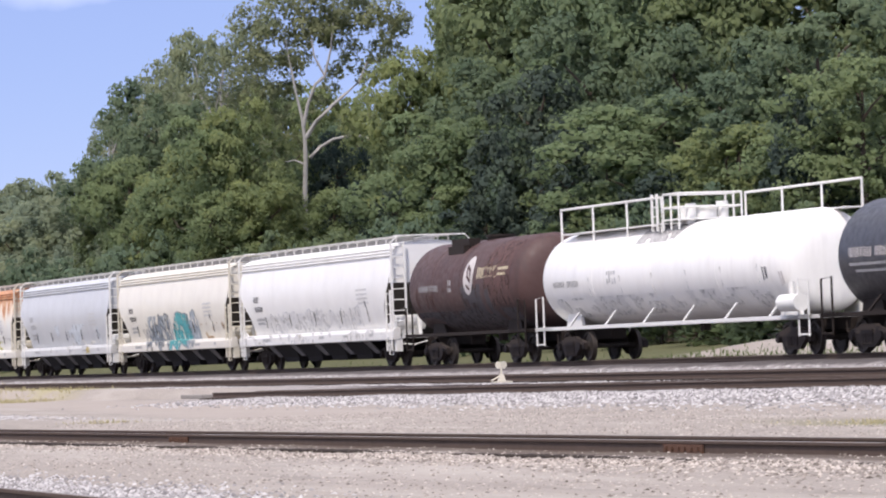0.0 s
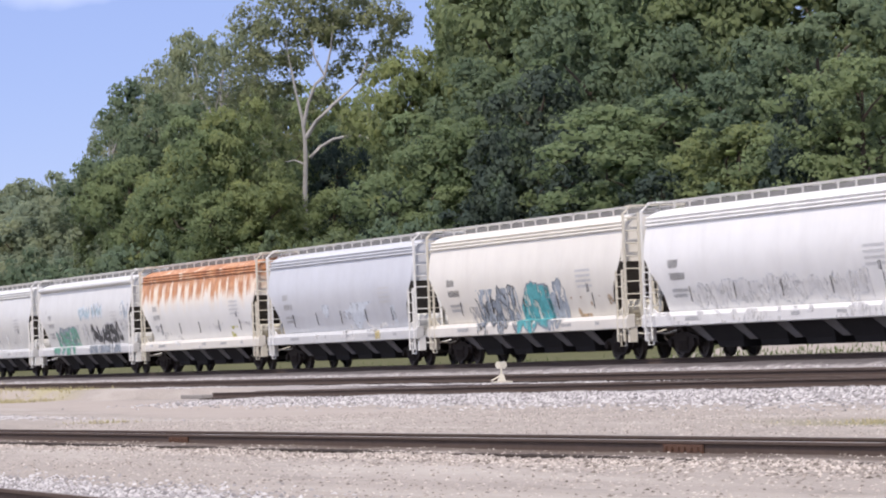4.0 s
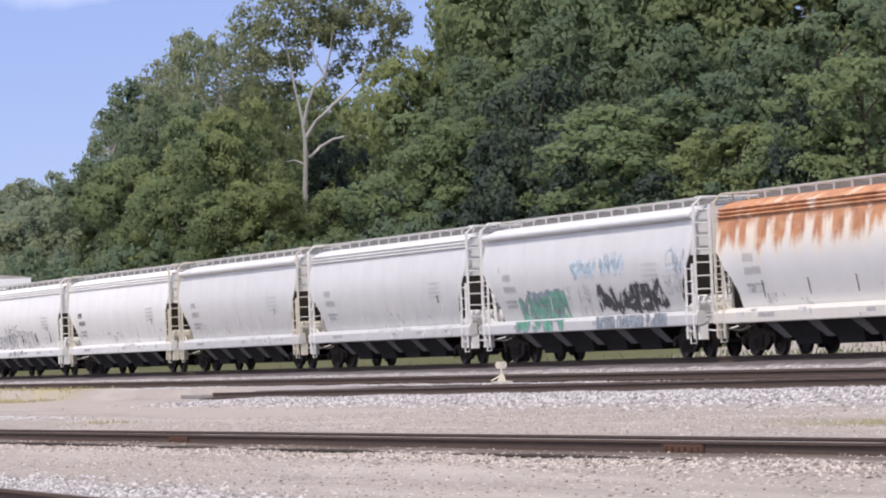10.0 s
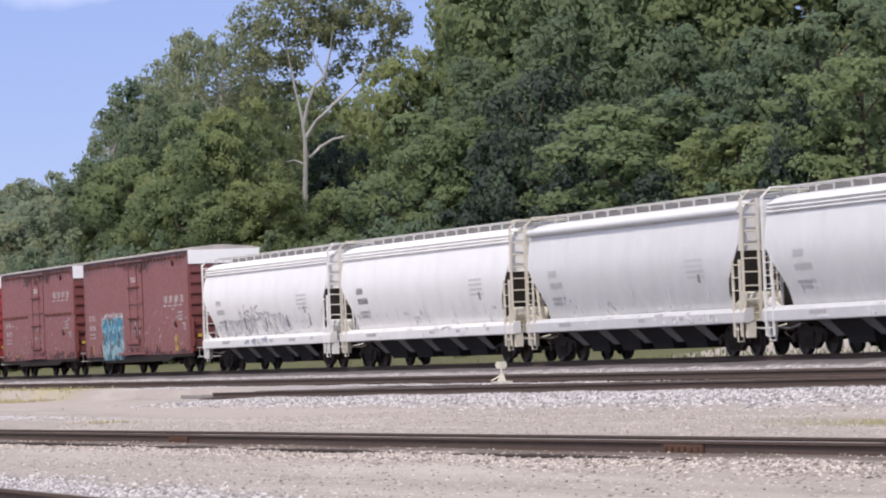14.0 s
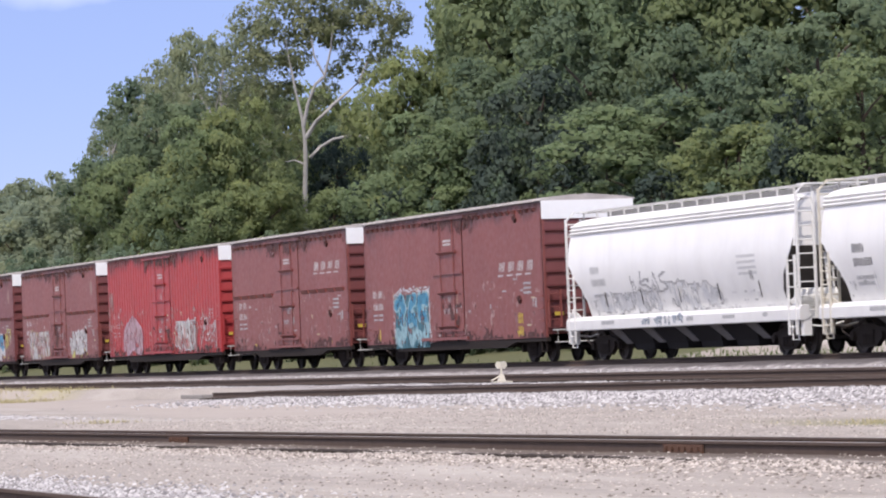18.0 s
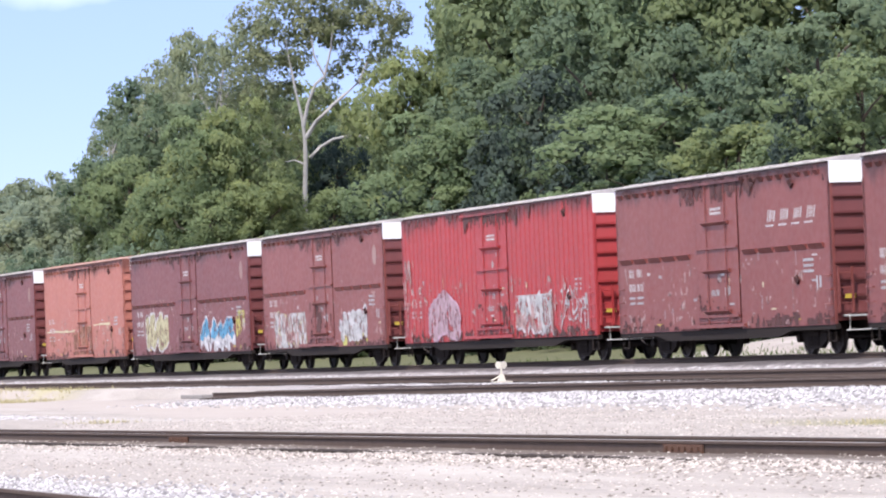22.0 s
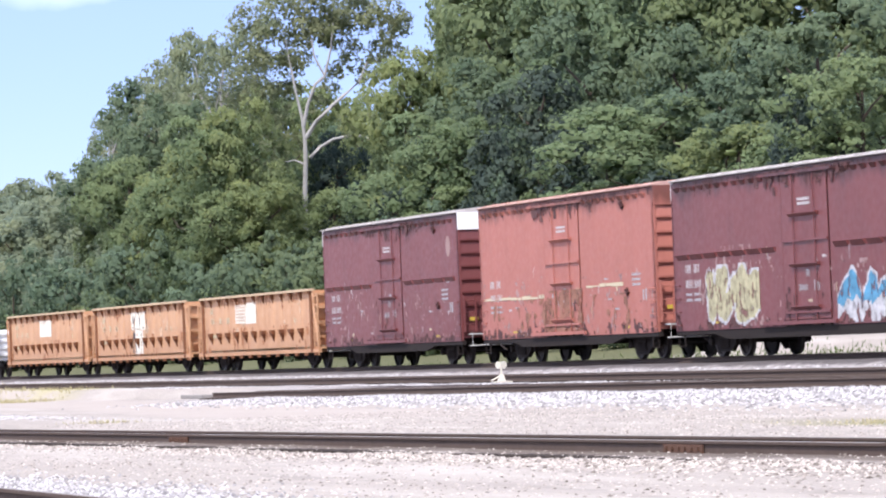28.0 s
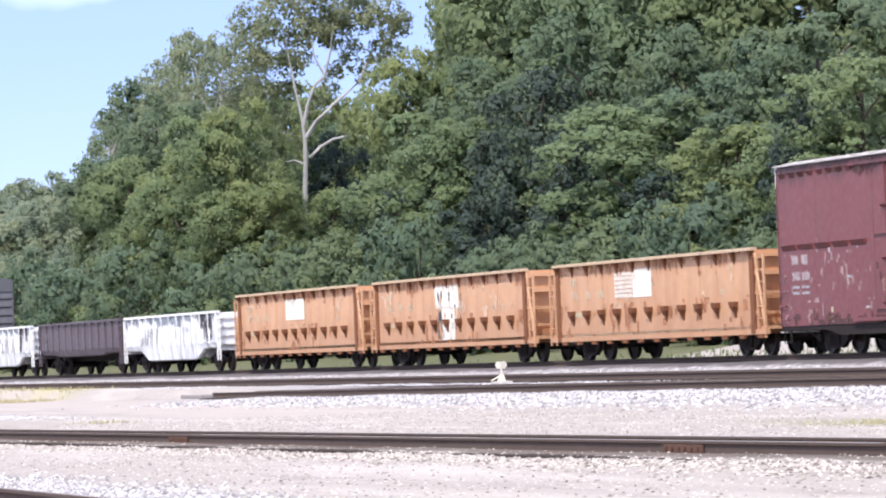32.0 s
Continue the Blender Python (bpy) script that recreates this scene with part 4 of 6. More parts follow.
car, L = covered_hopper("white covered hopper with orange rust running down from its roof", -90.1, -71.51, RUSTING, trim=CREAM_TRIM, sill=WARM_WHITE)
hopper_marks(car, L, STENCIL_GREY, seed=4)
stain(car, "grey road dirt above the sill", -7.6, 7.6, 1.0, 1.95, over_sill, SPRAY["veil"], 63, 0.28, fine=(0.35, 0.16))
stain(car, "mossy yellow smear", 4.6, 5.7, 1.38, 1.75, hopper_side, SPRAY["moss"], 64, 0.45, fine=(0.4, 0.2))
car, L = covered_hopper("light grey covered hopper with green, black and pale blue tags", -109.9, -91.35, LIGHT, ribbed=False)
hopper_marks(car, L, STENCIL_GREY, seed=5, dim=STENCIL_FAINT)
tag_paint(car, "green sprayed tag", -5.9, -1.6, 0.97, 2.38, over_sill, SPRAY["green"], SPRAY["slate"], 31, 4, 0.27, 0.08, 0.16)
tag_paint(car, "dark strokes of a green tag", -5.8, -1.7, 1.25, 2.4, over_sill, SPRAY["slate"], None, 39, 5, 0.045, 0.02, 0.25, lift=0.012)
stain(car, "grey overspray beside a tag", -1.7, 0.9, 1.38, 2.3, hopper_side, SPRAY["faint"], 40, 0.5)
tag_paint(car, "black sprayed tag with pale outlines", 1.1, 6.7, 1.36, 2.45, hopper_side, SPRAY["black"], SPRAY["white"], 32, 5, 0.13, 0.06, 0.16)
stain(car, "dark paint over the sill", 1.3, 7.0, 0.97, 1.30, over_sill, SPRAY["slate"], 38, 0.62)
tag_paint(car, "pale blue sprayed tag", -0.8, 1.4, 2.5, 3.25, hopper_side, SPRAY["pale_blue"], SPRAY["haze"], 33, 3, 0.08, 0.10, 0.30)
tag_paint(car, "pale blue sprayed tag", 1.6, 3.7, 2.55, 3.35, hopper_side, SPRAY["pale_blue"], SPRAY["haze"], 34, 3, 0.08, 0.10, 0.30)
tag_paint(car, "pale blue sprayed tag", 7.0, 8.5, 2.45, 3.35, hopper_side, SPRAY["pale_slate"], SPRAY["haze"], 35, 2, 0.09, 0.08, 0.36)
stain(car, "grey overpainted patch", 6.7, 8.1, 1.9, 2.4, hopper_side, SPRAY["faint"], 36, 0.7)
stain(car, "faint grey mark near the eave", -8.3, -7.4, 2.7, 3.2, hopper_side, SPRAY["dim"], 37, 0.35)
for seed, label, rear, front, coat, ribbed, trim in ((6, "light grey covered hopper, streaked and dusty", -129.6, -111.15, LIGHT, True, WHITE_TRIM),
                                                      (7, "light grey covered hopper with a round eave roll", -148.55, -130.85, LIGHT, False, CREAM_TRIM),
                                                      (8, "white covered hopper, clean upper side", -168.55, -149.8, WHITE, True, CREAM_TRIM)):
    car, L = covered_hopper(label, rear, front, coat, ribbed=ribbed, trim=trim)
    hopper_marks(car, L, STENCIL_GREY if seed < 8 else STENCIL_DARK, seed=seed, dim=STENCIL_FAINT)
    stain(car, "grey road dirt above the sill", -L / 2 + 1.6, L / 2 - 1.6, 1.0, 1.9, over_sill, SPRAY["veil"], 70 + seed, 0.30, fine=(0.35, 0.16))
car, L = covered_hopper("white covered hopper with grey scribbled tags low on its side", -187.6, -169.8, WHITE)
hopper_marks(car, L, STENCIL_GREY, seed=9)
tag_paint(car, "grey scribbled tag", -6.3, -1.5, 1.36, 2.1, hopper_side, SPRAY["faint"], SPRAY["dim"], 41, 3, 0.22, 0.05, 0.36)
tag_paint(car, "dark scribbled tag", -3.6, -0.6, 1.95, 2.65, hopper_side, SPRAY["dim"], None, 42, 4, 0.035, 0.02, 0.3)
tag_paint(car, "dark scribbled tag", -0.8, 3.2, 1.38, 2.3, hopper_side, SPRAY["faint"], SPRAY["dim"], 43, 3, 0.22, 0.05, 0.42)
tag_paint(car, "dark scribble on the sill", -2.6, 0.6, 0.98, 1.3, over_sill, SPRAY["slate"], None, 44, 6, 0.05, 0.02, 0.3)
stain(car, "grey road dirt above the sill", -7.2, 7.2, 1.36, 1.8, over_sill, SPRAY["veil"], 45, 0.40, fine=(0.35, 0.16))


# ---- tank car ----
def tank_car(label, rear, front, radius, zc, coat, trim, deck_rails, tank_in=1.25, side_braces=True, off=0.0):
    car, L = car_thing("tank_car", label, rear, front, "tank car")
    e = L / 2
    h = e - tank_in
    # shell with dished heads
    bm = bmesh.new()
    n = 40
    prof = [(0.02, -h), (0.45, -h + 0.03), (0.75, -h + 0.14), (0.92, -h + 0.32), (1.0, -h + 0.62)]
    prof = prof + [(1.0, -h / 3), (1.0, h / 3)] + [(r, -x) for r, x in prof[::-1]]
    loft(bm, [[(x + off, -radius * r * math.cos(2 * math.pi * i / n), zc + radius * r * math.sin(2 * math.pi * i / n)) for i in range(n)] for r, x in prof], smooth=True)
    part("tank_shell", bm, coat, car)
    # weld bands
    for k in (-0.5, 0.0, 0.5):
        bm = bmesh.new()
        loft(bm, [[(off + h * k + d, -(radius + 0.008) * math.cos(2 * math.pi * i / n), zc + (radius + 0.008) * math.sin(2 * math.pi * i / n)) for i in range(n)] for d in (-0.03, 0.03)], smooth=True)
        part("weld_band", bm, coat, car)
    # dome platform with fittings
    bm = bmesh.new()
    up = 0.35 if deck_rails else 0.06
    tube(bm, [(0, 0, zc + radius - 0.05), (0, 0, zc + radius + up)], 0.45, 16)
    tube(bm, [(0, 0, zc + radius + up), (0, 0, zc + radius + up + 0.07)], 0.50, 16)
    part("manway", bm, trim, car)
    if deck_rails:
        zt = zc + radius
        bm = bmesh.new()
        box(bm, -0.6, 0.6, -1.0, 1.0, zt + 0.02, zt + 0.07)
        part("platform", bm, trim, car)
        for y in (-1.0, 1.0):
            bm = bmesh.new()
            for z in (zt + 0.4, zt + 0.8):
                tube(bm, [(-0.6, y, z), (0.6, y, z)], 0.032)
            for x in (-0.6, 0.0, 0.6):
                tube(bm, [(x, y, zt - 0.25), (x, y, zt + 0.8)], 0.032)
            part("platform_rail", bm, trim, car)
        for x in (-0.6, 0.6):
            bm = bmesh.new()
            for z in (zt + 0.4, zt + 0.8):
                tube(bm, [(x, -1.0, z), (x, 1.0, z)], 0.032)
            part("platform_rail", bm, trim, car)
        # valve housings beside the manway
        for x, y, r, hgt in ((0.3, -0.5, 0.16, 0.5), (-0.3, -0.45, 0.12, 0.42), (0.2, 0.55, 0.18, 0.55)):
            bm = bmesh.new()
            tube(bm, [(x, y, zt - 0.1), (x, y, zt + hgt)], r, 10)
            part("valve", bm, trim, car)
        # one walkway along each half, with a rail on its outer side
        for a, b, y in ((-0.75, 1.5 - e, -1.0), (1.25, e - 1.35, 0.85)):
            bm = bmesh.new()
            tube(bm, [(a, y, zt - 0.3), (a, y, zt + 0.74), (b, y, zt + 0.74), (b, y, zt - 0.3)], 0.038)
            part("walkway_rail", bm, trim, car)
            for k in (0.33, 0.67):
                x = a + (b - a) * k
                bm = bmesh.new()
                tube(bm, [(x, y, zt - 0.3), (x, y, zt + 0.74)], 0.034)
                part("rail_post", bm, trim, car)
            bm = bmesh.new()
            box(bm, min(a, b), max(a, b), min(y, y * 0.4), max(y, y * 0.4), zt - 0.06, zt - 0.02)
            part("walkway", bm, trim, car)
        bm = bmesh.new()
        ladder_bm(bm, (-0.95, -1.05), (-1.35, -1.05), zt - 0.25, zt + 0.85, 4)
        part("ladder_top", bm, trim, car)
    # running sill with diagonal braces, end platforms and rails
    for s in (-1, 1):
        bm = bmesh.new()
        box(bm, -e, e, s * 1.42 - 0.06, s * 1.42 + 0.06, 0.98, 1.09)
        part("side_sill", bm, trim, car)
        if side_braces:
            for k in range(6):
                x = -e + 2.85 + (2 * e - 5.7) * k / 5
                bm = bmesh.new()
                loft(bm, [[(x - 0.06, s * 1.40, 1.09), (x + 0.06, s * 1.40, 1.09), (x + 0.42, s * 1.18, 1.52), (x + 0.30, s * 1.18, 1.52)],
                          [(x - 0.06, s * 1.34, 1.09), (x + 0.06, s * 1.34, 1.09), (x + 0.42, s * 1.12, 1.52), (x + 0.30, s * 1.12, 1.52)]])
                part("brace", bm, trim, car)
        x = s * e
        bm = bmesh.new()
        box(bm, min(x, x - s * 1.5), max(x, x - s * 1.5), -1.48, 1.48, 0.98, 1.08)
        part("end_platform", bm, trim, car)
        for w in (-1, 1):
            bm = bmesh.new()
            tube(bm, [(x - s * 0.08, w * 1.45, 0.5), (x - s * 0.08, w * 1.45, 2.0), (x - s * 0.75, w * 1.45, 2.05), (x - s * 0.75, w * 1.45, 0.5)], 0.03)
            tube(bm, [(x - s * 0.08, w * 1.45, 0.55), (x - s * 0.75, w * 1.45, 0.55)], 0.025)
            part("end_rail", bm, trim, car)
            # saddle
            bm = bmesh.new()
            slab(bm, [(x - s * 1.6, 1.05), (x - s * 3.0, 1.05), (x - s * 2.7, 1.9), (x - s * 1.9, 1.9)][::int(s)], w * 0.95 - 0.05, w * 0.95 + 0.05)
            part("saddle", bm, trim, car)
    for a, b in ((-e, -e + 3.5), (e - 3.5, e)):
        bm = bmesh.new()
        box(bm, a, b, -0.25, 0.25, 0.66, 0.98)
        part("stub_sill", bm, IRON, car)
    bm = bmesh.new()
    tube(bm, [(-0.1, 0, zc - radius - 0.3), (-0.1, 0, zc - radius + 0.1)], 0.16, 10)
    part("outlet", bm, IRON, car)
    running_gear(car, L, 2.05, 0.0, pale=True)

    def side(z):
        k = max(-0.97, min(0.97, (z - zc) / radius))
        return -radius * math.sqrt(1 - k * k) - 0.004
    return car, L, side


BLACK_TANK = paint("black_tank_paint", (0.031, 0.031, 0.037), (0.079, 0.075, 0.070), 0.3, 0.3, 0.45)
BROWN_TANK = paint("brown_tank_paint", (0.081, 0.040, 0.035), (0.031, 0.021, 0.021), 0.5, 0.5, 0.8, 0.7)
WHITE_TANK = paint("white_tank_paint", (0.90, 0.885, 0.85), (0.50, 0.48, 0.45), 0.25, 0.2, 0.45)

car, L, side = tank_car("black tank car with white reporting marks", 25.3, 42.0, 1.52, 2.55, BLACK_TANK, IRON, False, 0.8)
marks(car, "reporting_mark", "white reporting marks", [(-6.3, -4.9, 2.5, 2.76), (-4.7, -2.9, 2.5, 2.76)], side, STENCIL_WHITE, 1)
marks(car, "capacity_line", "", [(-6.3, -4.0, 2.28, 2.36), (-6.0, -3.5, 2.1, 2.18)], side, STENCIL_GREY, 2)
car, L, side = tank_car("white tank car with top railings and a dome platform", 3.3, 24.6, 1.47, 2.55, WHITE_TANK, WHITE_TRIM, True, 0.92, off=-0.67)
marks(car, "reporting_mark", "grey reporting marks", [(-8.9, -7.9, 2.3, 2.5), (-7.7, -6.7, 2.3, 2.5)], side, STENCIL_GREY, 3)
marks(car, "data_plate", "grey data plate", [(-4.3, -3.9, 2.3, 2.7), (-3.88, -3.5, 2.3, 2.7)], side, STENCIL_GREY, 4)
marks(car, "test_plate", "dark test plate", [(7.5, 7.9, 2.1, 2.45)], side, STENCIL_DARK, 4)
marks(car, "hazard_plate", "white diamond plate", [(8.6, 8.9, 1.9, 2.3)], side, STENCIL_WHITE, 4)
bm = bmesh.new()
for k in range(6):
    x = -5.8 + 2.6 * k
    tube(bm, [(x, side(2.0), 2.0), (x, side(2.55), 2.55)], 0.02, 4)
part("seam", bm, STENCIL_GREY, car)
bm = bmesh.new()
tube(bm, [(8.9, -1.45, 1.42), (10.1, -1.45, 1.42)], 0.24, 12)
tube(bm, [(9.5, -1.45, 1.42), (9.5, -1.45, 2.0)], 0.08, 8)
part("air_reservoir", bm, WHITE_TRIM, car)
# dirt and the platform's shadow, both laid on as grey flakes
stain(car, "grey dirt and painted shadow below the dome platform", -2.5, 0.8, 3.45, 3.95, side, SPRAY["dim"], 501, 0.62, fine=(0.4, 0.25))
# shade on the tank's lower half, laid on as grey flakes
stain(car, "grey flakes for the shade of the belly", -9.0, 8.6, 1.35, 1.9, side, SPRAY["veil"], 502, 0.45, fine=(0.5, 0.2))
car, L, side = tank_car("dark brown tank car with a white oval emblem", -9.9, 2.4, 1.57, 2.62, BROWN_TANK, IRON, False, 0.3, False)
marks(car, "reporting_mark", "pale reporting marks", [(-4.2, -3.2, 2.5, 2.72), (-3.05, -2.2, 2.5, 2.72), (-1.2, -0.8, 2.45, 2.85)], side, STENCIL_GREY, 5)
bm = bmesh.new()
for j in range(14):
    za, zb = -0.66 + 1.32 * j / 14, -0.66 + 1.32 * (j + 1) / 14
    ka, kb = (0.48 * math.sqrt(max(0.0, 1 - (v / 0.66) ** 2)) for v in (za, zb))
    bm.faces.new([bm.verts.new((0.95 + dx, side(2.95 + dz) - 0.008, 2.95 + dz)) for dx, dz in ((-ka - 0.001, za), (ka + 0.001, za), (kb + 0.001, zb), (-kb - 0.001, zb))])
part("emblem", bm, STENCIL_WHITE, car, "white oval emblem")
bm = bmesh.new()
for a, b, c, d in ((0.72, 3.25, 1.15, 3.1), (0.8, 2.9, 1.2, 2.75), (0.78, 2.6, 1.1, 2.5), (0.75, 3.2, 0.85, 2.95), (1.1, 3.05, 1.15, 2.8)):
    bm.faces.new([bm.verts.new((x, side(z) - 0.03, z)) for x, z in ((a, b), (a + 0.09, b + 0.08), (c + 0.09, d + 0.02), (c, d - 0.06))])
part("emblem_sign", bm, BROWN_TANK, car)
marks(car, "lettering", "cream lettering bars", [(1.75, 3.7, 2.82, 3.2)], side, STENCIL_CREAM, 6)
marks(car, "small_lettering", "", [(3.8, 4.8, 3.05, 3.15), (3.8, 4.6, 2.88, 2.96)], side, STENCIL_CREAM, 7)


stain(car, "reddish repaint on one end ring", 2.5, 5.0, 1.9, 3.95, side, SPRAY["umber"], 511, 0.72, fine=(0.9, 0.7), lift=0.003)
stain(car, "black spill below the manway", 0.2, 2.9, 1.2, 2.6, side, SPRAY["coal"], 512, 0.52, fine=(0.5, 0.8))
stain(car, "black oily dirt on the belly", -5.0, 5.0, 1.15, 1.8, side, SPRAY["coal"], 513, 0.55, fine=(0.6, 0.3))
stain(car, "rusty scuffs about the marks", -4.6, -1.6, 1.9, 2.6, side, SPRAY["umber"], 514, 0.3)
bm = bmesh.new()
box(bm, -2.3, -0.5, -0.95, -0.55, 3.98, 4.24)
box(bm, -2.2, -0.6, -1.12, -0.85, 3.72, 4.0)
part("dome_step", bm, IRON, car, "black step beside the manway")


# ---- boxcar ----
def boxcar(label, rear, front, coat, roof_mat, ribs=False, white_end=True, seed=0, door_w=3.0, belt=True, end_coat=None):
    car, L = car_thing("boxcar", label, rear, front, "boxcar")
    e, w, z0, z1 = L / 2, 1.56, 0.78, 5.08
    bm = bmesh.new()
    box(bm, -e + 0.06, e - 0.06, -w + 0.05, w - 0.05, z0 + 0.1, z1)
    part("body", bm, coat, car)
    d = door_w / 2
    for s in (-1, 1):
        for a, b in ((-e + 0.02, -d - 0.06), (d + 0.06, e - 0.02)):
            bm = bmesh.new()
            if ribs:
                n = max(2, round((b - a) / 0.42))
                out = []
                for i in range(n):
                    x, q = a + (b - a) * i / n, (b - a) / n
                    out += [(x, 0.0), (x + q * 0.5, 0.0), (x + q * 0.56, 0.022), (x + q * 0.94, 0.022)]
                out += [(b, 0.0), (b, -0.06), (a, -0.06)]
                loft(bm, [[(x, s * (w + y), z) for x, y in out] for z in (z0, z1 - 0.05)])
            else:
                box(bm, a, b, min(s * (w - 0.06), s * w), max(s * (w - 0.06), s * w), z0, z1 - 0.05)
            part("side_panel", bm, coat, car)
            if not ribs:
                # rows of short gussets at the belt and under the eave
                for zc, h, gap, fill in ((2.96, 0.15, 1.05, 0.84), (4.90, 0.13, 0.62, 0.5)) if belt else ((4.90, 0.13, 0.62, 0.5),):
                    n = max(3, round((b - a - 0.5) / gap))
                    for i in range(n):
                        x = a + 0.3 + (b - a - 0.6) * i / n
                        q = (b - a - 0.6) / n
                        bm = bmesh.new()
                        loft(bm, [[(x + 0.02, s * w, zc)] + [(x + 0.02, s * (w + 0.09), zc), (x + 0.02, s * w, zc - h)],
                                  [(x + q * fill, s * w, zc), (x + q * fill, s * (w + 0.09), zc), (x + q * fill, s * w, zc - h)]])
                        part("gusset", bm, coat, car)
        # plug door with frame, locking rods and bars
        bm = bmesh.new()
        box(bm, -d, d, min(s * w, s * (w + 0.022)), max(s * w, s * (w + 0.022)), z0 + 0.18, z1 - 0.22)
        bmesh.ops.bevel(bm, geom=bm.edges[:], offset=0.008, segments=1, affect="EDGES")
        door = part("door", bm, coat, car)
        for x in (-d * 0.46, d * 0.46):
            bm = bmesh.new()
            tube(bm, [(x, s * (w + 0.055), z0 + 0.1), (x, s * (w + 0.055), z1 - 0.1)], 0.018, 6)
            part("locking_rod", bm, coat, door)
        for z in (3.78, 2.42, 1.28):
            bm = bmesh.new()
            loft(bm, [[(x, s * (w + 0.04), z + 0.05), (x, s * (w + 0.13), z + 0.05), (x, s * (w + 0.13), z + 0.02), (x, s * (w + 0.04), z - 0.06)] for x in (-d * 0.62, d * 0.62)])
            part("door_bar", bm, coat, door)
        for z in (1.15, 3.08):
            bm = bmesh.new()
            box(bm, -d, d, min(s * (w + 0.03), s * (w + 0.075)), max(s * (w + 0.03), s * (w + 0.075)), z - 0.03, z + 0.03)
            part("door_stiffener", bm, coat, door)
        # jacking and roping brackets high and low near the end
        for x, z in ((e - 2.5, 4.62), (e - 2.3, 2.02)):
            bm = bmesh.new()
            slab(bm, [(x - 0.16, z + 0.10), (x - 0.04, z + 0.03), (x + 0.03, z + 0.14), (x + 0.10, z + 0.03), (x + 0.18, z), (x + 0.06, z - 0.12), (x - 0.06, z - 0.03)], min(s * w, s * (w + 0.06)), max(s * w, s * (w + 0.06)))
            part("bracket", bm, DARK_PLATE, car, "dark rope bracket")
        for za, zb in ((z0 + 0.05, z0 + 0.15), (z1 - 0.2, z1 - 0.12)):
            bm = bmesh.new()
            box(bm, -d - 1.4, d + 0.4, min(s * w, s * (w + 0.08)), max(s * w, s * (w + 0.08)), za, zb)
            part("door_track", bm, coat, car)
        # side sill
        bm = bmesh.new()
        loft(bm, [[(x, s * (w - 0.16), zz), (x, s * (w - 0.02), zz), (x, s * (w - 0.02), z0 + 0.02), (x, s * (w - 0.16), z0 + 0.02)]
                  for x, zz in ((-e, 0.66), (-e + 2.9, 0.66), (-e + 3.8, 0.50), (e - 3.8, 0.50), (e - 2.9, 0.66), (e, 0.66))])
        part("side_sill", bm, IRON, car)
        # ladder and grabs at the corners
        for q in (-1, 1):
            for k in range(4):
                bm = bmesh.new()
                z = 0.95 + 0.38 * k
                tube(bm, [(q * (e - 0.08), s * w, z), (q * (e - 0.08), s * (w + 0.06), z), (q * (e - 0.5), s * (w + 0.06), z), (q * (e - 0.5), s * w, z)], 0.014, 5)
                part("grab_iron", bm, coat, car)
            bm = bmesh.new()
            x = q * (e - 0.1)
            tube(bm, [(x, s * 1.5, 0.8), (x, s * 1.5, 0.34), (x - q * 0.45, s * 1.5, 0.34), (x - q * 0.45, s * 1.5, 0.8)], 0.025)
            part("step", bm, IRON, car)
    # roof: pale sheet with standing seams, overhanging eaves
    bm = bmesh.new()
    prof = [(-1.63, z1 + 0.012), (-1.63, z1 + 0.045), (-1.2, z1 + 0.12), (0, z1 + 0.22), (1.2, z1 + 0.12), (1.63, z1 + 0.045), (1.63, z1 + 0.012)]
    loft(bm, [[(x, y, z) for y, z in prof] for x in (-e, e)])
    x = -e + 0.6
    while x < e - 0.3:
        loft(bm, [[(x + a, y, z + 0.03) for y, z in prof[1:-1]] + [(x + a, 1.6, z1), (x + a, -1.6, z1)] for a in (-0.03, 0.03)])
        x += 1.12
    part("roof", bm, roof_mat, car)
    # corrugated ends with a top plate
    for s in (-1, 1):
        x = s * (e - 0.05)
        bm = bmesh.new()
        for i in range(8):
            zc = 1.12 + i * 0.44
            loft(bm, [[(x, y, zc - 0.10), (x + s * 0.06, y, zc - 0.05), (x + s * 0.06, y, zc + 0.01), (x, y, zc + 0.30)] for y in (-w + 0.07, w - 0.07)])
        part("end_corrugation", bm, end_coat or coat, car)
        bm = bmesh.new()
        box(bm, min(x, x + s * 0.06), max(x, x + s * 0.06), -w, w, 4.52, z1 + 0.02)
        part("end_plate", bm, WHITE_PLATE if white_end else coat, car, "white clearance plate at the top of the end" if white_end else "")
        for y in (-w, w - 0.09):
            bm = bmesh.new()
            box(bm, min(x - s * 0.1, x + s * 0.05), max(x - s * 0.1, x + s * 0.05), y, y + 0.09, z0, 4.6)
            part("corner_post", bm, coat, car)
        bm = bmesh.new()
        box(bm, min(x, x + s * 0.45), max(x, x + s * 0.45), -1.3, 1.3, 0.98, 1.03)
        tube(bm, [(x + s * 0.42, -1.4, 0.62), (x + s * 0.42, 1.4, 0.62)], 0.022)
        for y in (-1.3, 1.3):
            tube(bm, [(x + s * 0.42, y, 0.62), (x + s * 0.42, y, 1.0), (x, y, 1.0)], 0.022)
        part("crossover_step", bm, GALV, car)
        bm = bmesh.new()
        box(bm, min(x + s * 0.07, x + s * 0.10), max(x + s * 0.07, x + s * 0.10), -1.25, -0.95, 1.46, 1.58)
        part("end_tag", bm, YELLOW, car, "small yellow plate on the end")
        bm = bmesh.new()
        ladder_bm(bm, (x + s * 0.16, -w + 0.1), (x + s * 0.16, -w + 0.5), 1.1, 2.3, 3, 0.016)
        part("end_ladder", bm, coat, car)
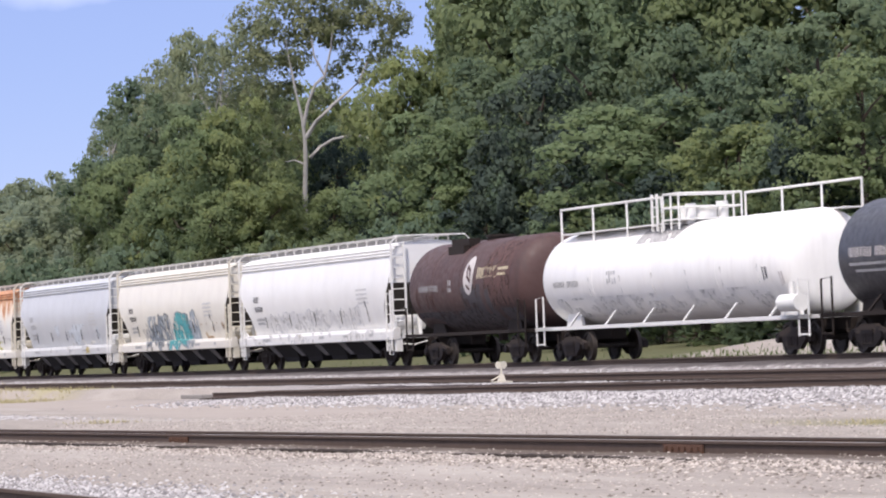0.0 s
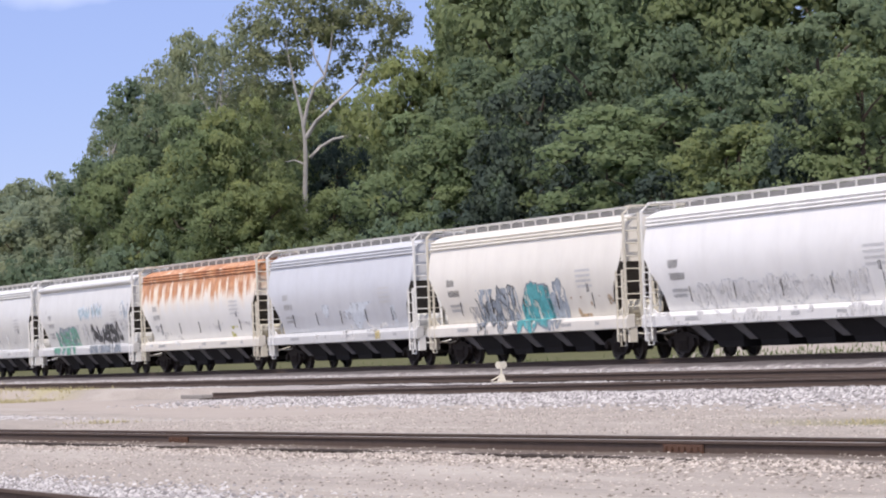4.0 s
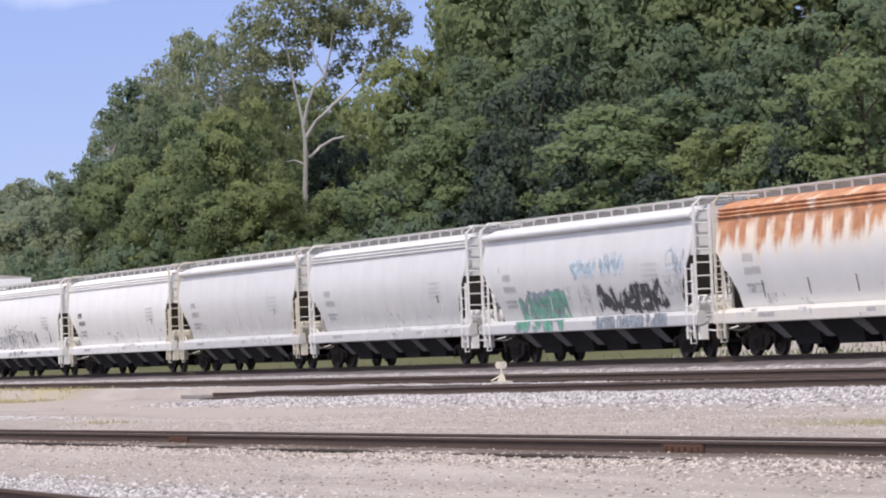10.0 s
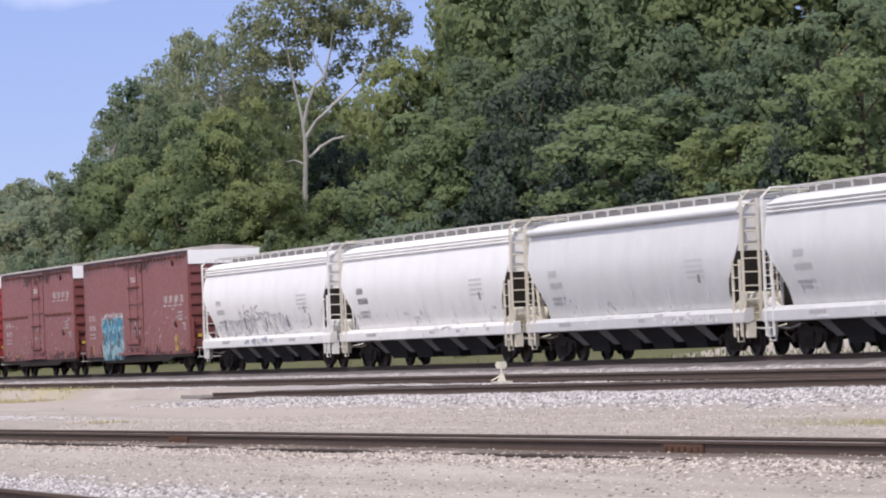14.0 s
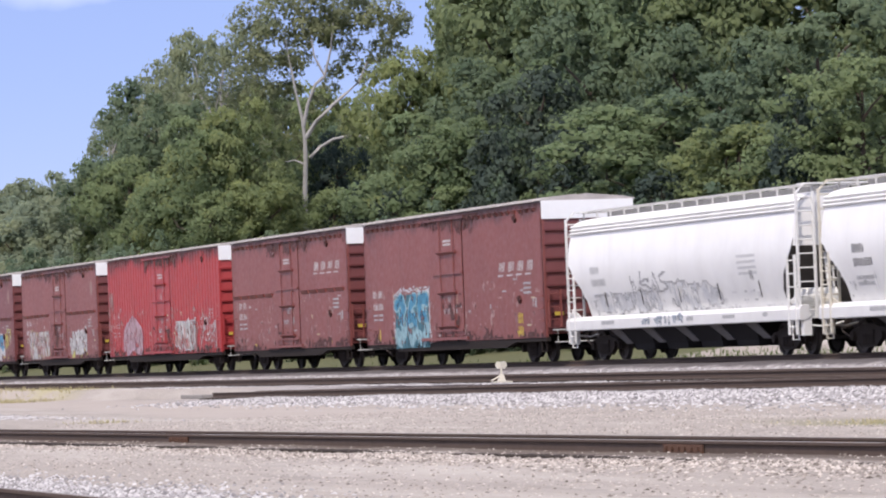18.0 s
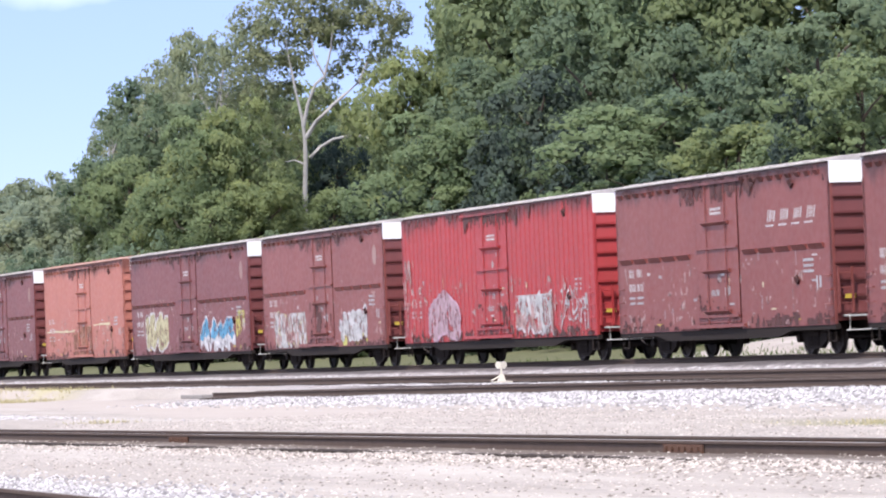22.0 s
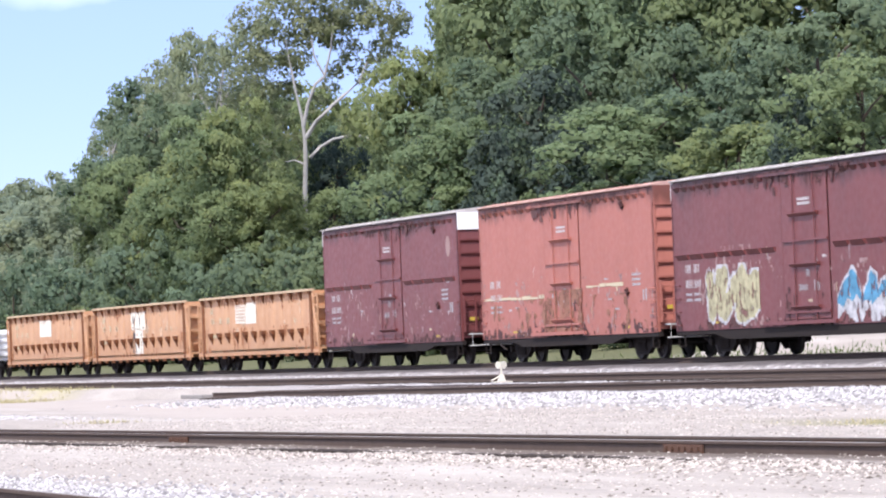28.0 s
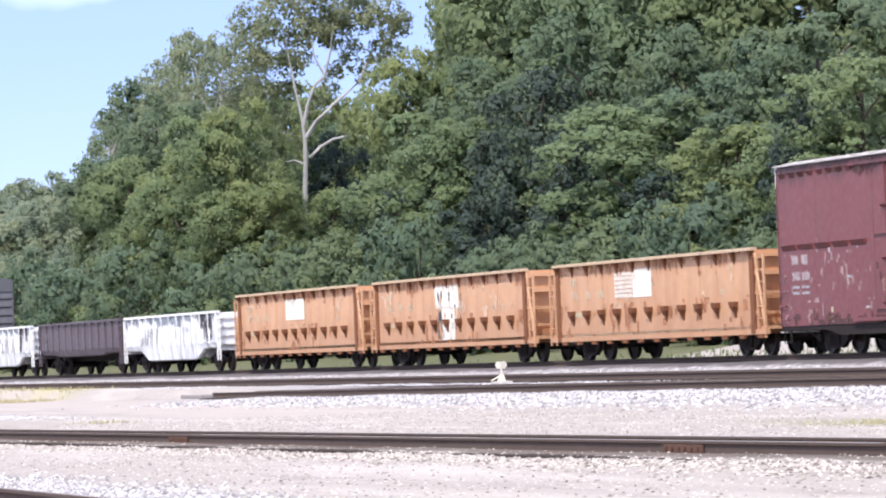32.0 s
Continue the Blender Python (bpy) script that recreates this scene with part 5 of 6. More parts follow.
    # under the floor
    bm = bmesh.new()
    box(bm, -e, e, -0.3, 0.3, 0.62, 0.95)
    for k in (-0.2, 0.0, 0.2):
        box(bm, k * L - 0.08, k * L + 0.08, -1.4, 1.4, 0.68, 0.86)
    tube(bm, [(1.0, 0.6, 0.66), (2.1, 0.6, 0.66)], 0.2, 10)
    part("underframe", bm, IRON, car)
    running_gear(car, L, 2.45, 0.55)
    return car, L


def box_side(z):
    return -1.562


def door_side(z):
    return -1.586


FADED_MARK = plain("faded_mark", (0.40, 0.27, 0.25), 0.75, 0, 0.3, 12)


def boxcar_marks(car, L, seed, big=3.66, marks_mat=None, round_mark=True, side_y=box_side):
    m = marks_mat or STENCIL_WHITE
    e, rnd = L / 2, random.Random(seed)
    x = -e + 0.9
    marks(car, "reporting_mark", "white reporting marks", [(x, x + 0.42, 2.42, 2.68), (x + 0.62, x + 1.04, 2.42, 2.68), (x, x + 0.52, 2.0, 2.24), (x + 0.62, x + 1.14, 2.0, 2.24)], box_side, m, seed)
    marks(car, "capacity_line", "", [(x, x + 0.45, 1.78, 1.86), (x + 0.6, x + 1.1, 1.78, 1.86), (x, x + 0.45, 1.62, 1.70), (x + 0.6, x + 1.1, 1.62, 1.70)], box_side, STENCIL_GREY, seed)
    marks(car, "door_plate", "", [(-0.4, 0.4, 4.14, 4.22), (-0.4, 0.4, 4.02, 4.10)], door_side, m, seed)
    marks(car, "door_stencil", "", [(0.0, 0.25, 2.1, 2.3), (-0.5, 0.1, 1.72, 1.9), (0.5, 0.9, 1.72, 2.0)], door_side, STENCIL_GREY, seed + 1)
    marks(car, "data_block", "", [(e - 1.9, e - 1.2, 2.5 - 0.15 * i, 2.58 - 0.15 * i) for i in range(3)] + [(e - 1.1, e - 0.7, 1.75, 2.1)], box_side, STENCIL_GREY, seed + 2)
    marks(car, "sill_tag", "", [(e - 2.6, e - 2.2, 0.95, 1.02), (-e + 3, -e + 3.4, 0.95, 1.02)], box_side, YELLOW, seed + 3)
    # small data stencils scattered about the door and the sill
    for k in range(18):
        x, z = rnd.choice((rnd.uniform(-e + 2.2, -1.7), rnd.uniform(1.7, e - 0.6), rnd.uniform(-1.2, 1.2))), rnd.uniform(0.95, 2.8)
        ww, hh = rnd.choice(((0.08, 0.24), (0.26, 0.08), (0.13, 0.15), (0.36, 0.06), (0.05, 0.4)))
        marks(car, "data_stencil", "", [(x, x + ww, z, z + hh)], door_side if abs(x) < 1.5 else side_y, rnd.choice((STENCIL_GREY, STENCIL_WHITE, STENCIL_GREY, STENCIL_CREAM)), seed * 10 + k)
    # grease and rust smeared about the door's latches, runs below the eave, chipped lower side
    stain(car, "dark grease about the door latches", -1.4, 1.4, 0.95, rnd.uniform(1.9, 2.5), lambda z: -1.590, SPRAY["grease"], seed * 7, 0.32, fine=(0.2, 0.2))
    stain(car, "dark runs below the eave", -2.6, 2.9, 4.35, 4.98, lambda z: -1.590, SPRAY["grease"], seed * 7 + 2, 0.42, "runs")
    stain(car, "dark runs below the eave", -e + 0.3, e - 0.3, 4.6, 4.98, side_y, SPRAY["grease"], seed * 7 + 3, 0.15, "runs")
    stain(car, "pale chips and scuffs on the lower side", -e + 0.3, e - 0.3, 0.85, 2.7, side_y, SPRAY["chip"], seed * 7 + 4, 0.24, fine=(0.11, 0.14))
    stain(car, "dark dirt along the lower edge", -e + 0.2, e - 0.2, 0.80, 1.25, side_y, SPRAY["grease"], seed * 7 + 5, 0.30, "splash", fine=(0.2, 0.2))
    if big:
        marks(car, "lettering", "white lettering bars", [(e - 4.2 + 0.88 * k, e - 3.65 + 0.88 * k, big, big + 0.32) for k in range(4)] + [(e - 4.3 + 0.86 * k, e - 3.75 + 0.86 * k, big - 0.14, big - 0.08) for k in range(4)], box_side, m, seed + 4, 0.3)
    elif round_mark:
        bm = bmesh.new()
        bm.faces.new([bm.verts.new((e - 1.05 + 0.24 * math.cos(a), -1.568, 4.0 + 0.36 * math.sin(a))) for a in [i * 0.314 for i in range(20)]])
        part("emblem", bm, FADED_MARK, car, "faded round emblem")


BROWN = paint("brown_car_paint", (0.232, 0.066, 0.055), (0.122, 0.034, 0.029), 0.3, 0.4, 0.55, drip=0.8, fine=1.1)
MAROON = paint("maroon_car_paint", (0.186, 0.052, 0.049), (0.096, 0.030, 0.028), 0.3, 0.4, 0.55, drip=0.8, fine=1.1)
RED = paint("red_car_paint", (0.37, 0.036, 0.037), (0.192, 0.043, 0.037), 0.3, 0.4, 0.55, drip=0.8, fine=1.3)
SALMON = paint("faded_salmon_paint", (0.425, 0.152, 0.112), (0.261, 0.085, 0.057), 0.3, 0.4, 0.65, drip=0.8, fine=1.2)
CHARCOAL = paint("charcoal_car_paint", (0.106, 0.106, 0.114), (0.053, 0.044, 0.044), 0.4, 0.4, 0.6)
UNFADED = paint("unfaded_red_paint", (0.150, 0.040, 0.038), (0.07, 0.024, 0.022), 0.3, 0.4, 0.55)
ZINC = plain("zinc_roof", (0.66, 0.61, 0.57), 0.7, 0.0, 0.6, 2)
WHITE_PLATE = plain("white_plate", (0.90, 0.90, 0.88), 0.6, 0, 0.12, 4)

def ribbed_side(z):
    return -1.588


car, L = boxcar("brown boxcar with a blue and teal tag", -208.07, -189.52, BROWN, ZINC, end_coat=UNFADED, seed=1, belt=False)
boxcar_marks(car, L, 1, big=2.95)
stain(car, "teal ground of a tag", -5.9, -2.2, 0.62, 2.45, box_side, SPRAY["deep_teal"], 52, 0.80, lift=0.005)
tag_paint(car, "blue and teal tag of fat numerals with a white edge", -6.1, -2.0, 0.62, 2.62, box_side, SPRAY["sea_blue"], SPRAY["pale_teal"], 51, 3, 0.19, 0.07, 0.06, DIGITS, 0.02,
          under=SPRAY["pale_teal"], split=0.42)
tag_paint(car, "white edge about a tag", -6.25, -1.85, 0.62, 2.78, box_side, None, SPRAY["white"], 54, 1, 0.02, 0.05, 0.12,
          (((0.02, 0.1), (0.0, 0.85), (0.3, 1.0), (0.34, 0.93), (0.62, 0.98), (1.0, 0.97), (1.0, 0.05)),), 0.01)
marks(car, "yellow_tag", "faded yellow panels on the lower side", [(6.75, 7.25, 1.25, 1.62), (6.75, 7.25, 0.84, 1.18), (-8.0, -7.6, 0.85, 1.3)], box_side, YELLOW, 3)
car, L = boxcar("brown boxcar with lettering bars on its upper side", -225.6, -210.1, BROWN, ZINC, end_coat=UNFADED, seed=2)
boxcar_marks(car, L, 2)
car, L = boxcar("bright red boxcar with vertical ribs and pink and white tags", -246.2, -227.5, RED, ZINC, end_coat=RED, ribs=True, seed=3)
boxcar_marks(car, L, 3, big=0, round_mark=False, side_y=ribbed_side)
tag_paint(car, "faded pink tag shaped like a tall dome", -6.7, -3.1, 0.78, 2.55, ribbed_side, SPRAY["mauve"], SPRAY["pink"], 61, 1, 0.44, 0.07, 0.06, (((0.0, 0.0), (0.0, 0.45), (0.5, 0.95), (1.0, 0.45), (1.0, 0.0), (0.5, 0.35), (0.0, 0.0)), ), 0.02)
stain(car, "pale drips of a pink tag", -6.4, -3.3, 0.8, 2.5, ribbed_side, SPRAY["pink"], 64, 0.26, lift=0.011)
tag_paint(car, "worn white sprayed tag", 2.2, 5.6, 0.85, 2.35, ribbed_side, SPRAY["chip"], SPRAY["white"], 62, 4, 0.17, 0.06, 0.30)
stain(car, "pale drips of a white tag", 2.3, 5.5, 0.9, 2.1, ribbed_side, SPRAY["dim"], 65, 0.42, "runs", lift=0.012)
tag_paint(car, "white scribble", 6.3, 8.7, 1.0, 2.5, ribbed_side, None, SPRAY["dim"], 63, 3, 0.05, 0.08, 0.45)
stain(car, "pale scuffs at the corner", -9.2, -8.0, 1.0, 3.6, ribbed_side, SPRAY["chip"], 66, 0.36)
stain(car, "pale scuffs on the door", -1.3, 1.3, 1.1, 3.6, ribbed_side, SPRAY["dim"], 67, 0.2, lift=0.014)
car, L = boxcar("dull brown boxcar with white and grey tags", -263.75, -248.3, BROWN, ZINC, end_coat=UNFADED, seed=4)
boxcar_marks(car, L, 4, big=0)
tag_paint(car, "grey and cream sprayed tag, much worn", -6.3, -2.0, 0.82, 2.25, box_side, SPRAY["chip"], SPRAY["cream"], 71, 4, 0.22, 0.06, 0.36)
stain(car, "pale drips of a grey tag", -6.2, -2.1, 0.82, 2.1, box_side, SPRAY["dim"], 75, 0.42, lift=0.012)
tag_paint(car, "white sprayed tag", 2.1, 5.7, 0.95, 2.25, box_side, SPRAY["dim"], SPRAY["white"], 72, 4, 0.12, 0.08, 0.18)
stain(car, "yellow drips below a tag", 2.2, 5.5, 0.82, 1.2, box_side, SPRAY["moss"], 73, 0.4)
car, L = boxcar("maroon boxcar with cream and blue-white tags", -284.5, -265.7, MAROON, ZINC, end_coat=UNFADED, seed=5)
boxcar_marks(car, L, 5, big=0)
tag_paint(car, "cream-yellow tag with a white edge", -7.1, -3.2, 0.85, 2.6, box_side, SPRAY["cream"], SPRAY["white"], 81, 3, 0.30, 0.09, 0.18)
stain(car, "pale scribbles over a tag", -6.6, -3.7, 2.4, 3.1, box_side, SPRAY["chip"], 83, 0.34)
tag_paint(car, "blue tag with white lower letters", 1.9, 7.2, 0.82, 2.3, box_side, SPRAY["blue"], SPRAY["white"], 82, 5, 0.22, 0.07, 0.16, under=SPRAY["white"], split=0.36)
stain(car, "olive drips beside a tag", 7.4, 8.6, 0.85, 2.4, box_side, SPRAY["moss"], 84, 0.28, "runs")
car, L = boxcar("faded salmon boxcar with a pale scraped line", -301.35, -285.9, SALMON, plain("rusty_pink_roof", (0.56, 0.36, 0.30), 0.8, 0, 0.3, 3), white_end=False, seed=6, belt=False)
boxcar_marks(car, L, 6, big=0, round_mark=False)
stain(car, "brown grime over the lower side", -7.2, 7.2, 0.82, 2.0, box_side, SPRAY["tan_dirt"], 91, 0.34, fine=(0.16, 0.3))
stain(car, "dark grease about the door", -2.2, 1.6, 0.85, 2.2, lambda z: -1.592, SPRAY["tan_dirt"], 92, 0.55, fine=(0.25, 0.2))
x, rnd = -7.4, random.Random(5)
while x < 5.2:
    d = rnd.uniform(0.3, 0.9)
    rise = 0.22 if x > 1.5 else 0.0
    if not -1.7 < x < 1.5:
        bm = bmesh.new()
        box(bm, x, x + d, -1.572, -1.56, 2.03 + rise + rnd.uniform(-0.03, 0.03), 2.09 + rise + rnd.uniform(-0.02, 0.04))
        part("scrape", bm, STENCIL_CREAM, car, "pale scrape")
    x += d + rnd.uniform(0, 0.15)
car, L = boxcar("dark maroon boxcar with a white end plate", -318.9, -303.5, MAROON, ZINC, end_coat=UNFADED, seed=7)
boxcar_marks(car, L, 7, big=0)
boxcar("charcoal boxcar with a corrugated end", -443.0, -427.3, CHARCOAL, CHARCOAL, white_end=False, seed=8)


# ---- gondolas ----
# rust brown, darkened further for the shade about brackets and gussets
RUST_SHADE = plain("rust_shade_brown", (0.26, 0.112, 0.058), 0.85, 0, 0.4, 5)

def ore_gondola(label, rear, front, coat, inner, tag, seed):
    car, L = car_thing("gondola", label, rear, front, "gondola")
    e, w, z0, z1 = L / 2, 1.5, 0.62, 2.95
    he = e - 0.75                       # the load box stops short of the end platforms
    bm = bmesh.new()
    box(bm, -he, he, -w, w, z0 + 0.1, z0 + 0.22)
    part("floor", bm, inner, car)
    for s in (-1, 1):
        bm = bmesh.new()
        box(bm, -he, he, min(s * (w - 0.05), s * w), max(s * (w - 0.05), s * w), z0, z1)
        part("side_wall", bm, coat, car)
        bm = bmesh.new()
        loft(bm, [[(x, s * (w - 0.08), z1 - 0.03), (x, s * (w + 0.15), z1 - 0.03), (x, s * (w + 0.15), z1 + 0.05), (x, s * (w - 0.08), z1 + 0.07)] for x in (-he - 0.06, he + 0.06)])
        part("top_chord", bm, inner, car, "bleached top chord")
        n = 12
        for i in range(n + 1):
            x = -he + 0.08 + (2 * he - 0.16) * i / n
            # flared gusset under the top chord, faint weld line below it
            bm = bmesh.new()
            loft(bm, [[(x - a, s * w, z), (x + a, s * w, z), (x + a, s * (w + d), z), (x - a, s * (w + d), z)] for z, a, d in ((2.58, 0.03, 0.01), (z1 - 0.03, 0.09, 0.14))])
            part("chord_gusset", bm, RUST_SHADE, car)
            bm = bmesh.new()
            box(bm, x - 0.02, x + 0.02, min(s * w, s * (w + 0.008)), max(s * w, s * (w + 0.008)), 1.52, 2.58)
            part("weld_line", bm, coat, car)
            # short tooth along the lower edge
            bm = bmesh.new()
            box(bm, x + 0.25, x + 0.62, min(s * (w - 0.04), s * (w + 0.04)), max(s * (w - 0.04), s * (w + 0.04)), 0.50, 0.61)
            part("edge_tooth", bm, RUST_SHADE, car)
            if i in (0, n):
                continue
            # bracket that narrows downwards
            bm = bmesh.new()
            loft(bm, [[(x - a, s * w, z), (x + a, s * w, z), (x + a, s * (w + d), z), (x - a, s * (w + d), z)] for z, a, d in ((1.08, 0.04, 0.01), (1.22, 0.06, 0.06), (1.40, 0.15, 0.15), (1.54, 0.17, 0.17))])
            part("bracket", bm, RUST_SHADE, car, "bracket in a brown for rust and shade")
        for x in (-he + 0.1, he - 0.1):
            bm = bmesh.new()
            box(bm, x - 0.13, x + 0.13, min(s * w, s * (w + 0.05)), max(s * w, s * (w + 0.05)), 0.62, 2.92)
            part("corner_post", bm, RUST_SHADE, car, "rusty corner post")
        bm = bmesh.new()
        box(bm, -e, e, min(s * (w - 0.1), s * (w + 0.03)), max(s * (w - 0.1), s * (w + 0.03)), 0.60, 0.74)
        part("side_sill", bm, coat, car)
    for s in (-1, 1):
        bm = bmesh.new()
        x = s * he
        loft(bm, [[(x + s * a, -w, z), (x + s * a, w, z), (x + s * (a + 0.05), w, z), (x + s * (a + 0.05), -w, z)] for z, a in ((z0, -0.25), (z1, 0.0))])
        for z in (1.2, 1.75, 2.3, 2.8):
            box(bm, min(x, x + s * 0.14), max(x, x + s * 0.14), -w, w, z - 0.05, z + 0.05)
        part("end_wall", bm, coat, car)
        for y in (-1.5, 1.5):
            bm = bmesh.new()
            ladder_bm(bm, (x + s * 0.68, y), (x + s * 0.22, y), 0.5, z1 - 0.1, 7, 0.02)
            tube(bm, [(x + s * 0.70, y, 0.6), (x + s * 0.1, y, z1 - 0.1)], 0.04)
            part("end_ladder", bm, coat, car)
        bm = bmesh.new()
        box(bm, min(x, s * e), max(x, s * e), -1.45, 1.45, 0.74, 0.82)
        part("end_platform", bm, coat, car)
    bm = bmesh.new()
    box(bm, -e, e, -0.3, 0.3, 0.5, 0.74)
    tube(bm, [(-1, 0.5, 0.5), (0.2, 0.5, 0.5)], 0.17, 10)
    part("underframe", bm, IRON, car)
    gs = lambda z: -1.506
    tag(car, gs)
    gondola_wear(car, he, 400 + 10 * seed)
    marks(car, "reporting_mark", "", [(-6.6, -6.1, 2.3, 2.55), (-6.5, -6.0, 1.9, 2.15), (-5.3, -4.9, 1.9, 2.15), (-4.2, -3.7, 1.9, 2.15), (he - 2.4, he - 2.1, 1.75, 1.95), (-6.4, -5.7, 1.35, 1.5)], gs, STENCIL_CREAM, seed)
    running_gear(car, L, 2.3, 0.35)
    return car


ORANGE = paint("faded_orange_paint", (0.61, 0.345, 0.185), (0.370, 0.176, 0.079), 0.4, 0.5, 0.7, 0.35, fine=1.6)
BLEACH = plain("bleached_orange", (0.64, 0.47, 0.31), 0.8, 0, 0.35, 4)
LOGO_WHITE = plain("logo_white", (0.86, 0.80, 0.68), 0.7, 0, 0.15, 9)


def tag_bars(car, gs):
    marks(car, "lettering", "white block of lettering bars", [(-2.85, -1.4, 2.52 - 0.13 * i, 2.63 - 0.13 * i) for i in range(6)], gs, LOGO_WHITE, 1)
    stain(car, "white lettering block", -1.35, 0.1, 1.85, 2.66, gs, LOGO_WHITE, 2, 0.86)


def tag_worn(car, gs):
    stain(car, "worn cream lettering block", -1.3, 1.1, 1.9, 2.66, gs, LOGO_WHITE, 3, 0.66)
    stain(car, "worn pale stripe below the emblem", -0.6, 0.7, 0.85, 1.95, gs, LOGO_WHITE, 4, 0.55, fine=(0.25, 0.4))
    stain(car, "dark weather stain about the emblem", -1.3, 1.4, 0.9, 2.5, gs, SPRAY["coal"], 12, 0.26, lift=0.010)


def tag_block(car, gs):
    stain(car, "pale lettering block", -1.25, 1.2, 1.88, 2.64, gs, LOGO_WHITE, 5, 0.84)


def gondola_wear(car, half, seed):
    """Rust and bleaching of an orange side."""
    side = lambda z: -1.506
    stain(car, "rust about the brackets", -half + 0.1, half - 0.1, 0.75, 1.7, side, SPRAY["pale_rust"], seed, 0.26, fine=(0.2, 0.3))
    stain(car, "rust runs below the top chord", -half + 0.1, half - 0.1, 2.3, 2.9, side, SPRAY["pale_rust"], seed + 1, 0.22, "runs")
    stain(car, "bleached patches", -half + 0.1, half - 0.1, 1.55, 2.6, side, SPRAY["bleach"], seed + 2, 0.22, fine=(0.3, 0.3), lift=0.004)


ore_gondola("orange high-sided gondola with white lettering bars", -337.0, -320.0, ORANGE, BLEACH, tag_bars, 1)
ore_gondola("orange high-sided gondola with a worn, stained emblem", -355.5, -338.4, ORANGE, BLEACH, tag_worn, 2)
ore_gondola("orange high-sided gondola, rust along the lower edge", -373.4, -356.4, ORANGE, BLEACH, tag_block, 3)


def tub_gondola(label, rear, front, coat, rim, low, seed):
    """Coal gondola: ribbed sides over two rounded tubs that hang between the trucks."""
    car, L = car_thing("tub_gondola", label, rear, front, "gondola")
    e, w, z1 = L / 2, 1.5, 2.40
    he = e - 0.35
    for s in (-1, 1):
        bm = bmesh.new()
        n = 26
        rings = []
        for i in range(n + 1):
            x = -he + 2 * he * i / n
            q = abs(x) / he
            z0 = 0.95 if q > 0.72 else low + (0.95 - low) * smooth(0.5, 0.72, q)
            k = 0.035 * (i % 2)
            rings.append([(x, s * (w + k), z1), (x, s * (w + k), 1.2), (x, s * (w - 0.05), z0 + 0.05), (x, s * (w - 0.12), z0), (x, s * (w - 0.16), z0), (x, s * (w - 0.08), 1.2), (x, s * (w - 0.05), z1)])
        loft(bm, rings)
        part("side_wall", bm, coat, car)
        bm = bmesh.new()
        box(bm, -he - 0.05, he + 0.05, min(s * (w - 0.08), s * (w + 0.1)), max(s * (w - 0.08), s * (w + 0.1)), z1 - 0.02, z1 + 0.08)
        part("top_chord", bm, rim, car)
        for i in range(13):
            x = -he + 0.1 + (2 * he - 0.2) * i / 12
            bm = bmesh.new()
            loft(bm, [[(x - a, s * w, z), (x + a, s * w, z), (x + a, s * (w + d), z), (x - a, s * (w + d), z)] for z, a, d in ((1.15, 0.06, 0.05), (z1 - 0.25, 0.06, 0.07), (z1 - 0.02, 0.07, 0.1))])
            part("side_post", bm, coat, car)
    bm = bmesh.new()
    box(bm, -he, he, -w + 0.12, w - 0.12, 0.95, 1.05)
    loft(bm, [[(x, -1.3, z) for z in (1.0,)] + [(x, 1.3, 1.0), (x, 1.1, low + 0.1), (x, -1.1, low + 0.1)] for x in (-he * 0.6, he * 0.6)])
    part("floor", bm, coat, car)
    for s in (-1, 1):
        x = s * he
        bm = bmesh.new()
        box(bm, min(x - s * 0.05, x), max(x - s * 0.05, x), -w, w, 0.85, z1)
        for z in (1.15, 1.5, 1.85, 2.2):
            box(bm, min(x, x + s * 0.1), max(x, x + s * 0.1), -w, w, z - 0.06, z + 0.06)
        part("end_wall", bm, coat, car)
        for y in (-1.52, 1.52):
            bm = bmesh.new()
            ladder_bm(bm, (x + s * 0.3, y), (x - s * 0.08, y), 0.45, z1 - 0.1, 5, 0.018)
            part("end_ladder", bm, rim, car)
    bm = bmesh.new()
    box(bm, -e, e, -0.3, 0.3, 0.62, 0.95)
    part("centre_sill", bm, IRON, car)
    running_gear(car, L, 2.0, 0.2)
    return car, L


DUSTY_WHITE = paint("dusty_white_paint", (0.88, 0.875, 0.86), (0.14, 0.13, 0.13), 0.8, 0.35, 0.7, fine=2.4)
DUSK = paint("dull_plum_paint", (0.101, 0.075, 0.086), (0.053, 0.044, 0.048), 0.4, 0.4, 0.7)


def coal_runs(car, L, seed):
    """Coal-black runs below the rim and a ragged dirty lower edge."""
    y_of = lambda z: -1.55
    stain(car, "coal-dark runs below the rim", -L / 2 + 0.5, L / 2 - 0.5, 1.95, 2.38, y_of, SPRAY["slate"], seed, 0.42, "runs", fine=(0.16, 0.5))
    stain(car, "coal-dark runs down the side", L / 2 - 2.9, L / 2 - 1.2, 1.25, 2.38, y_of, SPRAY["coal"], seed + 1, 0.55, "runs", fine=(0.2, 0.8))
    stain(car, "grey runs down the side", -L / 2 + 0.8, L / 2 - 2.6, 1.2, 1.9, y_of, SPRAY["dim"], seed + 2, 0.34, fine=(0.16, 0.6))


car, L = tub_gondola("white coal gondola with dark streaks and a hanging tub", -391.5, -375.6, DUSTY_WHITE, WHITE_TRIM, 0.50, 1)
coal_runs(car, L, 301)
car, L = tub_gondola("dull plum-brown coal gondola", -408.3, -391.9, DUSK, DUSK, 0.85, 2)
marks(car, "reporting_mark", "", [(-6.6, -6.3, 1.7, 2.0), (-6.6, -6.35, 1.3, 1.6)], lambda z: -1.545, STENCIL_GREY, 2)
